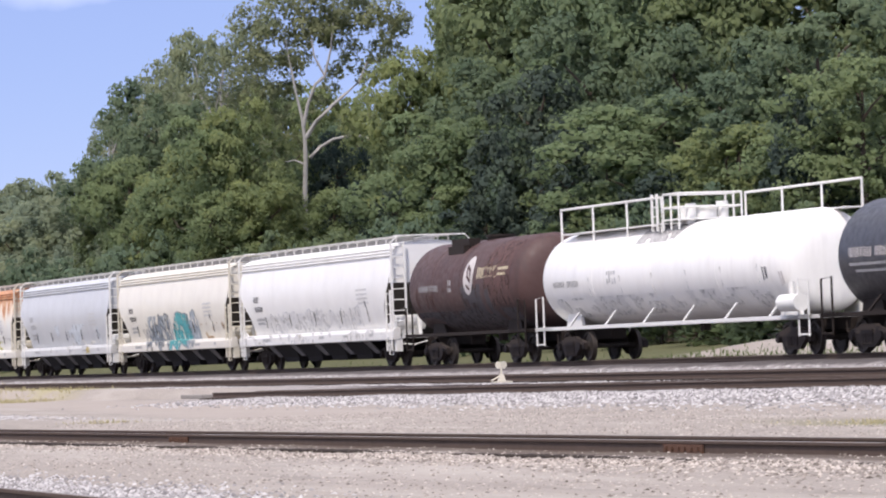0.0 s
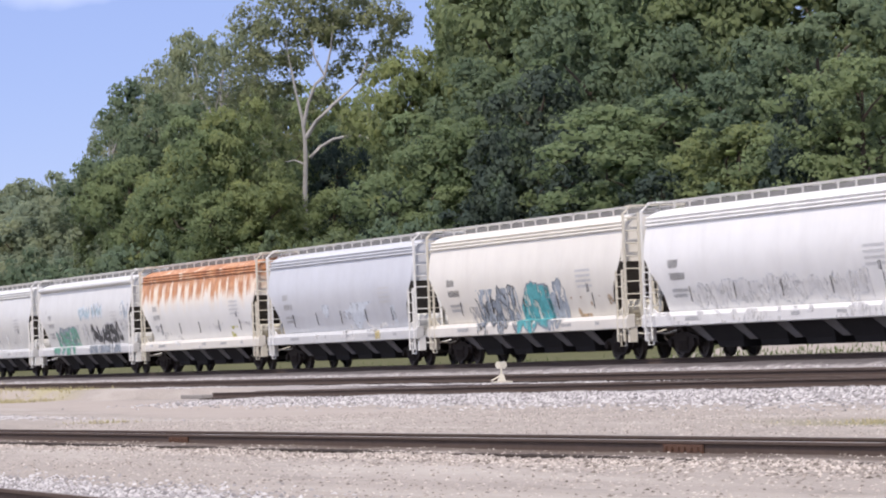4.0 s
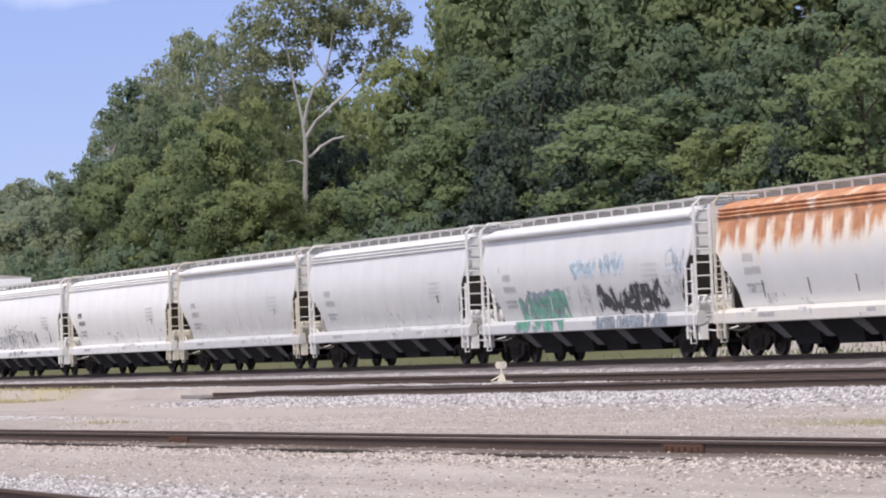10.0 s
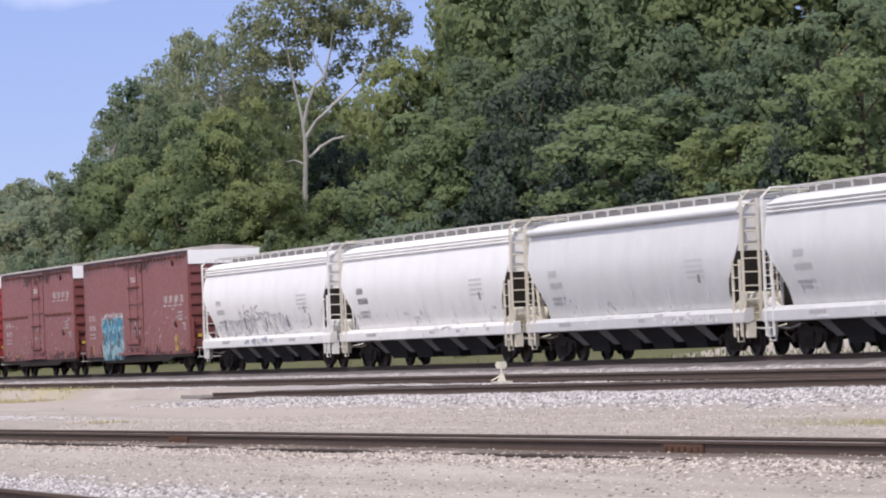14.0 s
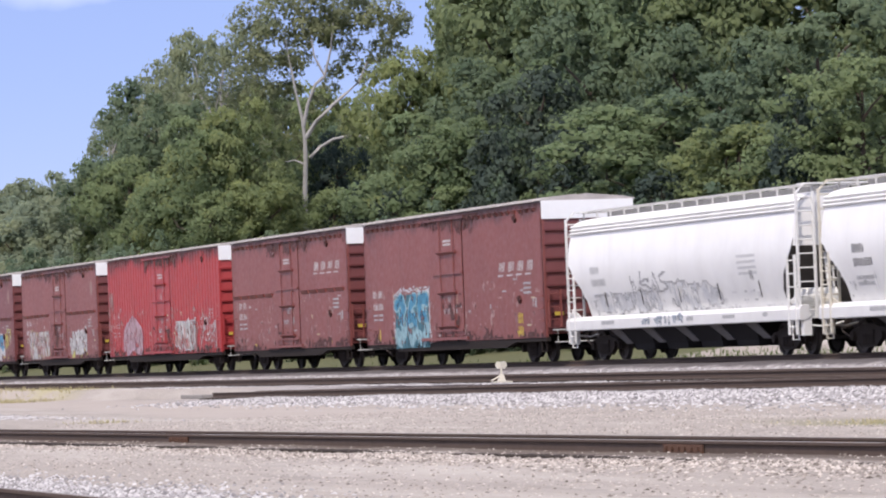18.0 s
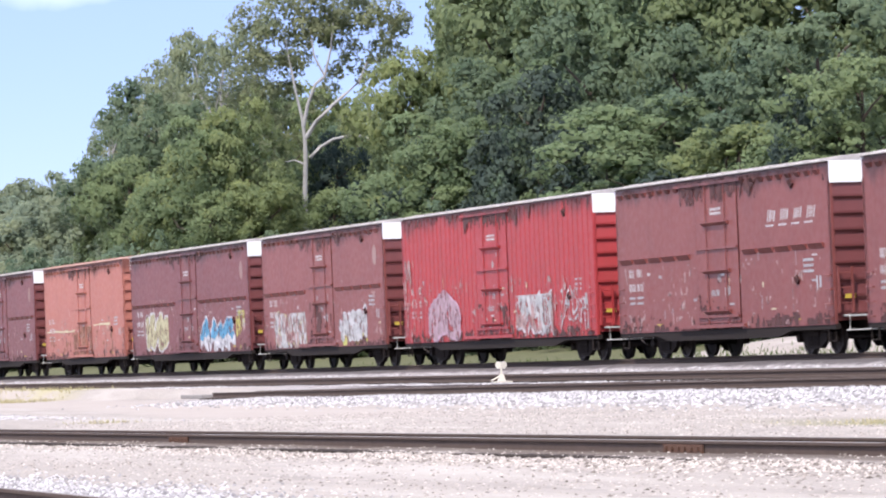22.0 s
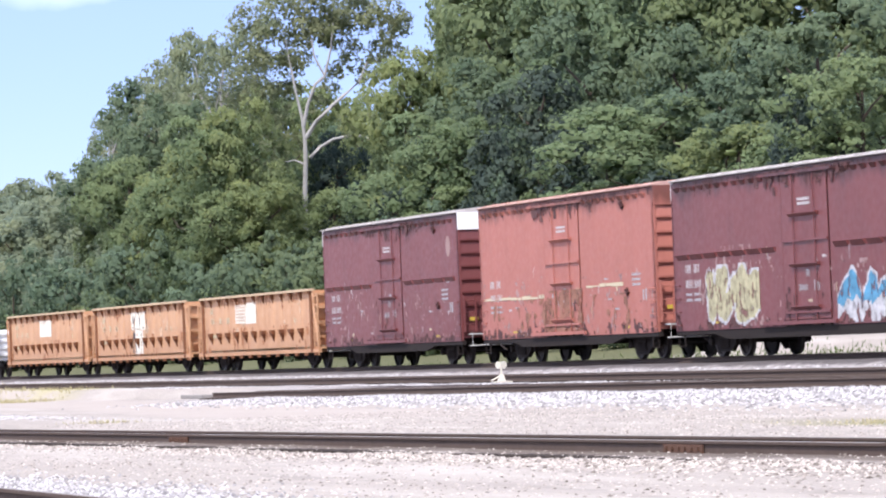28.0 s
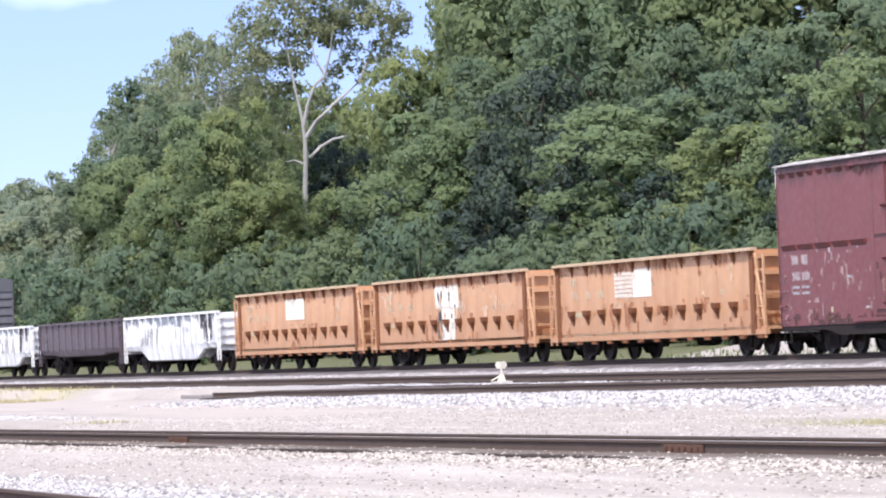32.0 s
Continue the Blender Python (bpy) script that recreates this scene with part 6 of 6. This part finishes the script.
car, L = tub_gondola("white coal gondola with grimy ribs", -425.2, -409.5, DUSTY_WHITE, WHITE_TRIM, 0.50, 3)
coal_runs(car, L, 311)


# ---- trees ----
def blob():
    """A sphere of 32 faces: its directions and triangles."""
    bm = bmesh.new()
    bmesh.ops.create_icosphere(bm, subdivisions=1, radius=1.0)
    vs, fs = [tuple(v.co) for v in bm.verts], [tuple(v.index for v in f.verts) for f in bm.faces]
    bm.free()
    return vs, fs


BLOB_V, BLOB_F = blob()


def leaf_mesh(name, lobes, puffs, cover, lo, hi, seed, material, core=0.5, swell=(0.20, 0.36)):
    """A crown: lobes (x, y, z, r, flat), each a rough inner mass of foliage with puffs of small leaves all over it; gaps stay between lobes."""
    rnd = np.random.default_rng(seed)
    ps, ns, ls, hull_v, hull_f, hull_n = [], [], [], [], [], []
    squash = np.array([1.12, 1.12, 0.85])
    for x, y, z, r, flat in lobes:
        centre = np.array([x, y, z])
        if core:
            base = len(hull_v)
            for i in range(7):
                for j in range(10):
                    u, w = math.pi * (i + 0.5) / 7, 2 * math.pi * j / 10
                    k = r * core * rnd.uniform(0.6, 1.2)
                    hull_n.append((0, 0, 0))
                    hull_v.append((x + k * math.sin(u) * math.cos(w), y + k * math.sin(u) * math.sin(w), z + k * flat * math.cos(u)))
            for i in range(6):
                for j in range(10):
                    q, s = base + i * 10, (j + 1) % 10
                    hull_f.append((q + j, q + 10 + j, q + 10 + s, q + s))
        d = rnd.normal(size=(puffs, 3)) + np.array([0, 0, 0.35])
        d /= np.linalg.norm(d, axis=1)[:, None]
        for way in d:
            c = centre + way * r * rnd.uniform(0.66, 0.98) * np.array([1, 1, flat])
            q = r * rnd.uniform(*swell)
            k = int(cover * q * q * 150 * rnd.uniform(0.7, 1.2)) + 6
            u = rnd.normal(size=(k, 3)) + way * 0.6 + np.array([0, 0, 0.25])
            u /= np.linalg.norm(u, axis=1)[:, None]
            ps.append(c + u * (q * rnd.normal(1.0, 0.20, k))[:, None] * squash)
            ns.append(u)
            ls.append(np.repeat(way[None], k, 0))
            if not core:
                continue
            base, near = len(hull_v), way * 0.5 + np.array([0, 0, 0.15])
            for e in BLOB_V:
                hull_v.append(tuple(c + np.array(e) * q * rnd.uniform(0.26, 0.56) * squash))
                hull_n.append(tuple(np.array(e) * 0.3 + near))
            hull_f.extend([(base + f[0], base + f[1], base + f[2]) for f in BLOB_F])
    p, out = np.vstack(ps), np.vstack(ns)
    # leaves of a puff shade together, as a closed canopy does
    dome = (p - np.array([0, 0, np.median(p[:, 2]) - np.ptp(p[:, 2]) * 0.15])) / (np.ptp(p, axis=0) / 2)
    dome /= np.linalg.norm(dome, axis=1)[:, None] + 1e-6
    soft = out * 0.40 + np.vstack(ls) * 0.24 + dome * (0.42 if core else 0.25) + rnd.normal(size=out.shape) * 0.10
    soft /= np.linalg.norm(soft, axis=1)[:, None]
    n = len(p)
    out = out + rnd.normal(size=(n, 3)) * 0.40
    out /= np.linalg.norm(out, axis=1)[:, None]
    a = np.cross(out, rnd.normal(size=(n, 3)))
    a /= np.linalg.norm(a, axis=1)[:, None]
    b = np.cross(out, a)
    s = rnd.uniform(lo, hi, n)[:, None]
    verts = np.stack([p - a * s, p - b * s * 0.62 + out * s * 0.15, p + a * s * 1.1, p + b * s * 0.62 + out * s * 0.15], 1).reshape(-1, 3)
    i = np.arange(n) * 4
    faces = np.stack([i, i + 1, i + 2, i + 3], 1).tolist()
    hull = np.array(hull_v).reshape(-1, 3)
    normals = np.vstack([np.repeat(soft, 4, 0), np.array(hull_n).reshape(-1, 3)])
    faces += [tuple(v + 4 * n for v in f) for f in hull_f]
    me = bpy.data.meshes.new(name)
    me.from_pydata(np.vstack([verts, hull]).tolist(), [], faces)
    me.polygons.foreach_set("use_smooth", [True] * len(faces))
    me.normals_split_custom_set_from_vertices(normals.tolist())
    me.materials.append(material)
    return me


def limb(bm, p, q, r0, r1, rnd, bend=0.12):
    p, q = Vector(p), Vector(q)
    k = (q - p).length * bend
    mid = [p.lerp(q, t) + Vector((rnd.uniform(-k, k), rnd.uniform(-k, k), rnd.uniform(-k, k) * 0.5)) for t in (0.35, 0.7)]
    tube(bm, [p, *mid, q], r0, 7, r1)


def broadleaf(name, label, height, width, low, lobes, material, seed, puffs=18, cover=0.80, lo=0.115, hi=0.20, bark=None, core=0.13):
    """A tree of that height with a crown of uneven lobes that begins at low."""
    rnd = random.Random(seed)
    thing = tagged(new(name), label, "tree")
    r = width / 2
    ls = []
    for i in range(lobes):
        t = (i + 0.5) / lobes
        z = low + (height - low) * (0.12 + 0.80 * t)
        spread = r * math.sin(math.pi * (0.18 + 0.70 * t)) * 0.72
        a = i * 2.4 + rnd.uniform(-0.5, 0.5)
        size = (0.46 + 0.22 * rnd.random()) * r * (1.0 - 0.30 * t)
        ls.append((spread * math.cos(a) * rnd.uniform(0.6, 1.1), spread * math.sin(a) * rnd.uniform(0.6, 1.1), z, size, 0.8))
    bm = bmesh.new()
    tube(bm, [(0, 0, -0.6), (0.1, 0, height * 0.25), (0, 0.1, height * 0.55), (0.1, 0, height * 0.85)], 0.022 * height, 8, 0.004 * height)
    for x, y, z, s, _ in ls:
        base = max(low * 0.7, z - (abs(x) + abs(y)) * 0.8)
        limb(bm, (0, 0, min(base, height * 0.8)), (x, y, z), 0.008 * height, 0.02, rnd)
    part("trunk", bm, bark or BARK, thing)
    part("crown", leaf_mesh("crown", ls, puffs, cover, lo, hi, seed, material, core), None, thing)
    return thing


# kinds of tree: (a prototype that stands in the woods itself, its height, its width)
PROTO = {
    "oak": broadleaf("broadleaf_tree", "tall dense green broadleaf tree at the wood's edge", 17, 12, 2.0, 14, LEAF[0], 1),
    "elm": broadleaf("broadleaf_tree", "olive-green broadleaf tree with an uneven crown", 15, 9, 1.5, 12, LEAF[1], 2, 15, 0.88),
    "ash": broadleaf("broadleaf_tree", "broadleaf tree, its green darkened for the wood's shade", 16, 10, 1.5, 13, LEAF[3], 3, 16, 0.88),
    "bush": broadleaf("bush", "dense green brush along the wood's foot", 4.6, 6.5, 0.1, 8, LEAF[3], 4, 13, 0.75, 0.095, 0.165, core=0.16),
    "shrub": broadleaf("bush", "yellow-green brush along the wood's foot", 4.2, 5.5, 0.1, 8, LEAF[0], 5, 13, 0.75, 0.095, 0.165, core=0.16),
    "thin": broadleaf("broadleaf_tree", "pale thin-crowned tree with gaps of sky", 18, 9, 6.0, 12, LEAF[2], 6, 10, 1.1, 0.10, 0.17, PALE_BARK, 0.0),
    "shade_tree": broadleaf("broadleaf_tree", "dark blue-green tree standing in for a shaded hollow of the woods", 14, 7, 1.0, 13, SHADE_LEAF, 8, 13, 0.9),
    "far": broadleaf("broadleaf_tree", "distant tree on the ridge, leaves paled for haze", 16, 13, 1.0, 12, LEAF[4], 7, 10, 0.7, 0.16, 0.28),
}
GROUPS = {"oak": "woods", "shade_tree": "woods", "elm": "woods", "ash": "woods", "thin": "woods", "far": "distant woods", "bush": "brush", "shrub": "brush"}
PLACED = {}


def tree(kind, x, y, tall, wide=1.0):
    """Stand a tree of that kind at x, y, scaled in height by tall and in width by wide."""
    p = PROTO[kind]
    local = YARD.inverted() @ Vector((x, y, 0))
    turn = 47 * (len(PLACED) + 3) % 360
    m = pose(x, y, ground_z(local.x, local.y) - 0.1, 0, 0, turn) @ Matrix.Diagonal((wide, wide, tall, 1))
    if kind not in PLACED:
        p.matrix_basis = m
        tagged(p, group=GROUPS[kind])
    else:
        s = p.scale
        copy_thing(p, m @ Matrix.Diagonal((1 / s.x, 1 / s.y, 1 / s.z, 1)))
    PLACED.setdefault(kind, []).append(p)
    PLACED[len(PLACED)] = 1


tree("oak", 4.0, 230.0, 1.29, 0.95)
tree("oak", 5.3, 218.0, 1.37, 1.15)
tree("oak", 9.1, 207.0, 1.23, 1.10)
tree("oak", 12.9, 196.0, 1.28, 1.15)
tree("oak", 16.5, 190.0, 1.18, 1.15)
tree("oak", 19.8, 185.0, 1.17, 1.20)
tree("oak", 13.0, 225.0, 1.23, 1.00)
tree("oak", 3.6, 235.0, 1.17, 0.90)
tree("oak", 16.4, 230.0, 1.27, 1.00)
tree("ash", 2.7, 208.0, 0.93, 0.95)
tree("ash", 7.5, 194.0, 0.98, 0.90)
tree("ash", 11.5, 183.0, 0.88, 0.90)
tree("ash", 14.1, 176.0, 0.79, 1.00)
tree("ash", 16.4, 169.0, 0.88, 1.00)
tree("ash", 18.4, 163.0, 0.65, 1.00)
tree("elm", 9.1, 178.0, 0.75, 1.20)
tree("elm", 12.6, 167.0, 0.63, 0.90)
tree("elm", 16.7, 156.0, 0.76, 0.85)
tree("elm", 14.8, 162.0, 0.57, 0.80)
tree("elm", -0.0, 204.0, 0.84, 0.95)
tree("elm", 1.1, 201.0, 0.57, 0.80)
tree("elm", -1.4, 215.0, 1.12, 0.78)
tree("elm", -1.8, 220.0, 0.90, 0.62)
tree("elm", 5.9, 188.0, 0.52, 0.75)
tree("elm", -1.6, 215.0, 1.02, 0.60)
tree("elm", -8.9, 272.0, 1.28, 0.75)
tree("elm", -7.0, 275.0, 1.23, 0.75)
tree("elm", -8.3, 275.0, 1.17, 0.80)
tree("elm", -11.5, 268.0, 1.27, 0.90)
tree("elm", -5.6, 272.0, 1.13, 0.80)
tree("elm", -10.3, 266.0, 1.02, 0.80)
tree("ash", -19.5, 273.0, 1.18, 1.05)
tree("ash", -21.7, 285.0, 1.07, 0.80)
tree("ash", -6.9, 270.0, 0.94, 0.90)
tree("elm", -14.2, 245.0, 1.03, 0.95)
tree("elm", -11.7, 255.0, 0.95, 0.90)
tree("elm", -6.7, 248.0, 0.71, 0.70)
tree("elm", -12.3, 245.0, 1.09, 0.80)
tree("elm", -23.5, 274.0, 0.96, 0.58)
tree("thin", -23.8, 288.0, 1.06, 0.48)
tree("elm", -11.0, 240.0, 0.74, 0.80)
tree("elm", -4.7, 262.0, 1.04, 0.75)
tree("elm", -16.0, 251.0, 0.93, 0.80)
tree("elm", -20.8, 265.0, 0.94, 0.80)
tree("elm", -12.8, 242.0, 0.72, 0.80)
tree("thin", -18.2, 287.0, 1.30, 1.00)
tree("thin", -21.2, 299.0, 1.16, 0.90)
tree("thin", -15.3, 279.0, 1.31, 0.90)
tree("thin", -24.3, 308.0, 1.12, 0.70)
tree("thin", -20.1, 293.0, 1.20, 0.90)
tree("thin", -16.5, 282.0, 1.30, 0.80)
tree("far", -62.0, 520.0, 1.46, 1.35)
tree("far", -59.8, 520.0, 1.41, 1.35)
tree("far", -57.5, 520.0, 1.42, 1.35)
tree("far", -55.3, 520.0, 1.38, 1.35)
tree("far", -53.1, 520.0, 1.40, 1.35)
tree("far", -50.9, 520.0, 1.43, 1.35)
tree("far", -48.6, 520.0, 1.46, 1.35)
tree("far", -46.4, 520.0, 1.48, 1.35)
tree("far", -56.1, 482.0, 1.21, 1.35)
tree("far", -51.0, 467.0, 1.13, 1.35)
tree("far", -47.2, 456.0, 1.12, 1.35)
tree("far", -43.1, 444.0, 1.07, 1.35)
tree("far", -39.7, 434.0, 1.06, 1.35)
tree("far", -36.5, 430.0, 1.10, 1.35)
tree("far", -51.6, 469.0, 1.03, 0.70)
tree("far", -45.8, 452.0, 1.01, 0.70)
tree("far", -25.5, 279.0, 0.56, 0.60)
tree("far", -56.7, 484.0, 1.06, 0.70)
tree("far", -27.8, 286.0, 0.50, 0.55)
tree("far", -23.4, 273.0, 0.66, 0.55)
tree("bush", -30.1, 277.0, 1.68, 1.30)
tree("shrub", -26.3, 263.0, 0.94, 1.30)
tree("bush", -23.7, 259.0, 1.42, 1.30)
tree("shrub", -20.4, 246.0, 1.06, 1.30)
tree("bush", -18.0, 242.0, 1.61, 1.30)
tree("shrub", -15.2, 231.0, 0.73, 1.30)
tree("bush", -13.0, 227.0, 1.22, 1.20)
tree("shrub", -10.5, 217.0, 1.10, 1.20)
tree("bush", -8.6, 215.0, 1.39, 1.20)
tree("shrub", -6.4, 205.0, 0.87, 1.20)
tree("bush", -4.6, 203.0, 1.28, 1.20)
tree("shrub", -2.8, 195.0, 0.97, 1.20)
tree("bush", -1.1, 193.0, 1.47, 1.10)
tree("shrub", 0.5, 185.0, 0.66, 1.10)
tree("bush", 2.1, 183.0, 1.04, 1.10)
tree("shrub", 3.5, 176.0, 1.05, 1.10)
tree("bush", 5.0, 175.0, 1.13, 1.10)
tree("shrub", 6.2, 168.0, 0.72, 1.10)
tree("bush", 7.6, 167.0, 1.06, 1.10)
tree("shrub", 8.7, 161.0, 0.78, 1.10)
tree("bush", 10.0, 160.0, 1.29, 1.10)
tree("shrub", 11.0, 154.0, 0.55, 1.10)
tree("bush", 12.3, 154.0, 0.88, 1.00)
tree("shrub", 13.1, 148.0, 0.89, 1.00)
tree("bush", 14.5, 147.0, 1.01, 1.00)
tree("shrub", 15.4, 142.0, 0.58, 1.00)
tree("bush", 16.4, 142.0, 0.90, 1.00)
tree("shrub", -27.9, 268.0, 0.73, 0.80)
tree("shrub", -21.9, 251.0, 0.94, 0.80)
tree("shrub", -16.4, 235.0, 0.40, 0.80)
tree("shrub", -11.7, 221.0, 0.57, 0.80)
tree("shrub", -7.5, 209.0, 0.52, 0.70)
tree("shrub", -3.7, 198.0, 0.60, 0.70)
tree("shrub", -0.3, 188.0, 0.33, 0.70)
tree("shrub", 2.8, 179.0, 0.52, 0.70)
tree("shrub", 5.1, 172.0, 0.40, 0.70)

# dark-leaved trees stand in for shaded hollows between the crowns
tree("shade_tree", 4.9, 190.0, 0.98, 0.85)
tree("shade_tree", 3.3, 197.0, 0.86, 0.70)
tree("shade_tree", 5.9, 186.0, 0.80, 0.60)
tree("shade_tree", -6.7, 256.0, 1.05, 0.70)
tree("shade_tree", 14.8, 158.0, 0.72, 0.55)
tree("shade_tree", 2.1, 192.0, 0.52, 0.80)
tree("shade_tree", 9.7, 172.0, 0.55, 0.60)
tree("shade_tree", -2.5, 205.0, 0.62, 0.70)


# the sycamore: a forked pale trunk that shows through its thin crown
def sycamore():
    rnd = random.Random(9)
    thing = tagged(new("sycamore"), "tall sycamore with a white forked trunk and thin crown", "tree", "woods")
    gx, gy = -8.90, 250.0
    local = YARD.inverted() @ Vector((gx, gy, 0))
    thing.matrix_basis = pose(gx, gy, ground_z(local.x, local.y) - 0.2)
    base = thing.matrix_basis.translation.z

    def p(h, side, depth=0.0):
        """h: height over the camera's level; side: metres to the right of the trunk."""
        return Vector((side, depth, h - base + 1.37))
    bm = bmesh.new()
    tube(bm, [p(2.38, 0.06), p(7.38, 0.25), p(10.59, 0.34), p(12.38, 0.45)], 0.18, 9, 0.15)
    tube(bm, [p(12.38, 0.45), p(13.45, 0.45), p(14.71, 0.36), p(15.62, 0.18), p(16.52, 0.0)], 0.15, 8, 0.07)
    tube(bm, [p(14.35, 0.38), p(15.77, 0.72), p(17.01, 1.24), p(17.52, 1.86), p(19.12, 2.29), p(20.9, 2.53)], 0.13, 8, 0.045)
    tube(bm, [p(13.63, 0.5), p(14.68, 1.22), p(15.54, 2.15), p(16.29, 3.07), p(17.07, 4.0), p(18.31, 4.58)], 0.15, 8, 0.05)
    tube(bm, [p(12.37, 0.73), p(12.99, 1.33), p(13.49, 2.24), p(13.73, 3.51), p(13.51, 4.39), p(13.1, 4.88)], 0.13, 8, 0.045)
    tube(bm, [p(16.52, 0.0), p(18.14, -0.26), p(19.95, -0.55)], 0.09, 8, 0.04)
    tube(bm, [p(11.95, 0.43), p(12.26, -0.24), p(12.18, -0.85)], 0.08, 8, 0.03)
    tube(bm, [p(17.52, 1.86), p(18.8, 1.24), p(20.6, 1.02)], 0.08, 8, 0.03)
    part("trunk", bm, PALE_BARK, thing, "white peeling bark")
    lobes = []
    for side, h, r in ((2.39, 17.32, 0.9), (1.27, 15.93, 0.6), (3.04, 20.16, 1.1), (1.85, 21.64, 1.1), (-2.83, 21.11, 1.7), (-1.37, 21.77, 1.7), (0.07, 22.07, 1.9), (1.49, 21.66, 1.7), (2.92, 21.6, 1.7), (4.36, 21.72, 1.5), (5.76, 20.95, 1.5), (6.89, 20.54, 0.9), (4.65, 20.1, 1.7), (3.21, 19.8, 1.4), (2.16, 20.38, 1.5), (0.71, 19.9, 1.6), (-0.72, 19.95, 1.7), (-2.18, 19.29, 1.5), (-1.52, 17.83, 1.7), (-0.44, 18.15, 1.2), (3.87, 18.51, 1.1), (5.67, 18.62, 1.3), (6.05, 17.53, 0.8), (4.91, 17.58, 0.9), (-3.0, 16.64, 1.5), (-1.96, 15.88, 1.6), (-1.01, 14.41, 1.1), (-2.73, 14.3, 1.7), (-1.14, 16.56, 1.2), (-0.81, 13.08, 1.0), (3.07, 14.6, 0.7), (4.24, 14.2, 1.1), (-1.73, 12.47, 1.3), (-2.03, 23.23, 1.7), (0.14, 23.86, 1.9), (2.29, 23.78, 1.9), (4.42, 23.33, 1.7), (-3.48, 18.27, 1.1), (2.78, 18.02, 0.8), (6.07, 19.68, 1.1)):
        c = p(h, side, rnd.uniform(0.6, 2.6))
        lobes.append((c.x, c.y, c.z, r, 0.85))
    part("crown", leaf_mesh("crown", lobes, 8, 1.2, 0.09, 0.17, 91, LEAF[2], 0.0, (0.26, 0.46)), None, thing)


sycamore()

# ---- loose stone, weeds ----
scatter("ballast_stones", "coarse pale ballast stones along the siding", 28000, lambda r: (r.uniform(3, 88), -8.9 - abs(r.gauss(0, 1.7))), 0.03, 0.075, PALE_STONE, 1, 0.7)
scatter("ballast_stones", "pale ballast between the tracks", 9000, lambda r: (r.uniform(-70, 75), r.uniform(-2.5, -1.75)), 0.03, 0.06, PALE_STONE, 2, 0.6)
scatter("ballast_stones", "pale stones spilled over the middle tracks", 2600, lambda r: (r.choice((-18, 6, 13, 22, 36, 41)) + r.gauss(0, 3.2), -5.6 + r.gauss(0, 0.16)), 0.03, 0.07, PALE_STONE, 8, 0.6)
scatter("ballast_stones", "white stones along the edge of the dirt road", 2600, lambda r: (r.gauss(8, 9), r.gauss(-20.6, 0.6)), 0.025, 0.05, PALE_STONE, 9, 0.6)
scatter("track_stones", "buff stones along the near track", 15000, lambda r: (r.uniform(22, 98), -26.75 - abs(r.gauss(0, 0.8))), 0.016, 0.042, BUFF_STONE, 3, 0.6)
scatter("track_stones", "white stones beside the nearest track", 9000, lambda r: (r.uniform(56, 105), r.gauss(-33.4, 0.6)), 0.018, 0.042, PALE_STONE, 4, 0.7)
scatter("loose_gravel", "loose gravel on the packed yard", 34000, lambda r: (r.uniform(36, 104), r.uniform(-32.5, -13.5)), 0.010, 0.028, BUFF_STONE, 5, 0.6)
scatter("dry_weeds", "yellowed weeds beside the gravel crossing", 8000, lambda r: (r.uniform(-110, -32), -8.6 + r.gauss(0, 1.9)), 0.05, 0.16, DRY_BLADE, 6, tall=True)
scatter("dry_weeds", "dry weeds between the road and the near track", 80, lambda r: (r.gauss(35, 0.9), r.gauss(-22.0, 0.4)), 0.04, 0.12, DRY_BLADE, 14, tall=True)
scatter("green_weeds", "rank green weeds beyond the train's track", 14000, lambda r: (r.uniform(-90, 45), 7.6 + abs(r.gauss(0, 1.3))), 0.08, 0.20, GREEN_BLADE, 12, tall=True)
scatter("dry_weeds", "sparse weeds in the gravel", 900, lambda r: (r.gauss(69, 2.2), r.gauss(-17.6, 0.45)), 0.03, 0.07, DRY_BLADE, 7, tall=True)


# ---- what moves ----
def motions():
    times = [2.0 * i for i in range(17)]
    for thing, place in CARS:
        walk(thing, [(t, YARD @ pose(place + train_at(t), TRACK_Y, RAIL_TOP)) for t in times])
    # all wheelsets roll at the same rate, so they share one set of keys
    first = WHEELSETS[0]
    walk(first, [(i / FPS, pose(0, 0, 0, 0, math.degrees(train_at(i / FPS) / WHEEL_R) % 360, 0)) for i in range(32 * FPS + 1)])
    keys = first.animation_data
    for w in WHEELSETS[1:]:
        w.rotation_mode = "QUATERNION"
        w.animation_data_create()
        w.animation_data.action = keys.action
        w.animation_data.action_slot = keys.action_slot


motions()
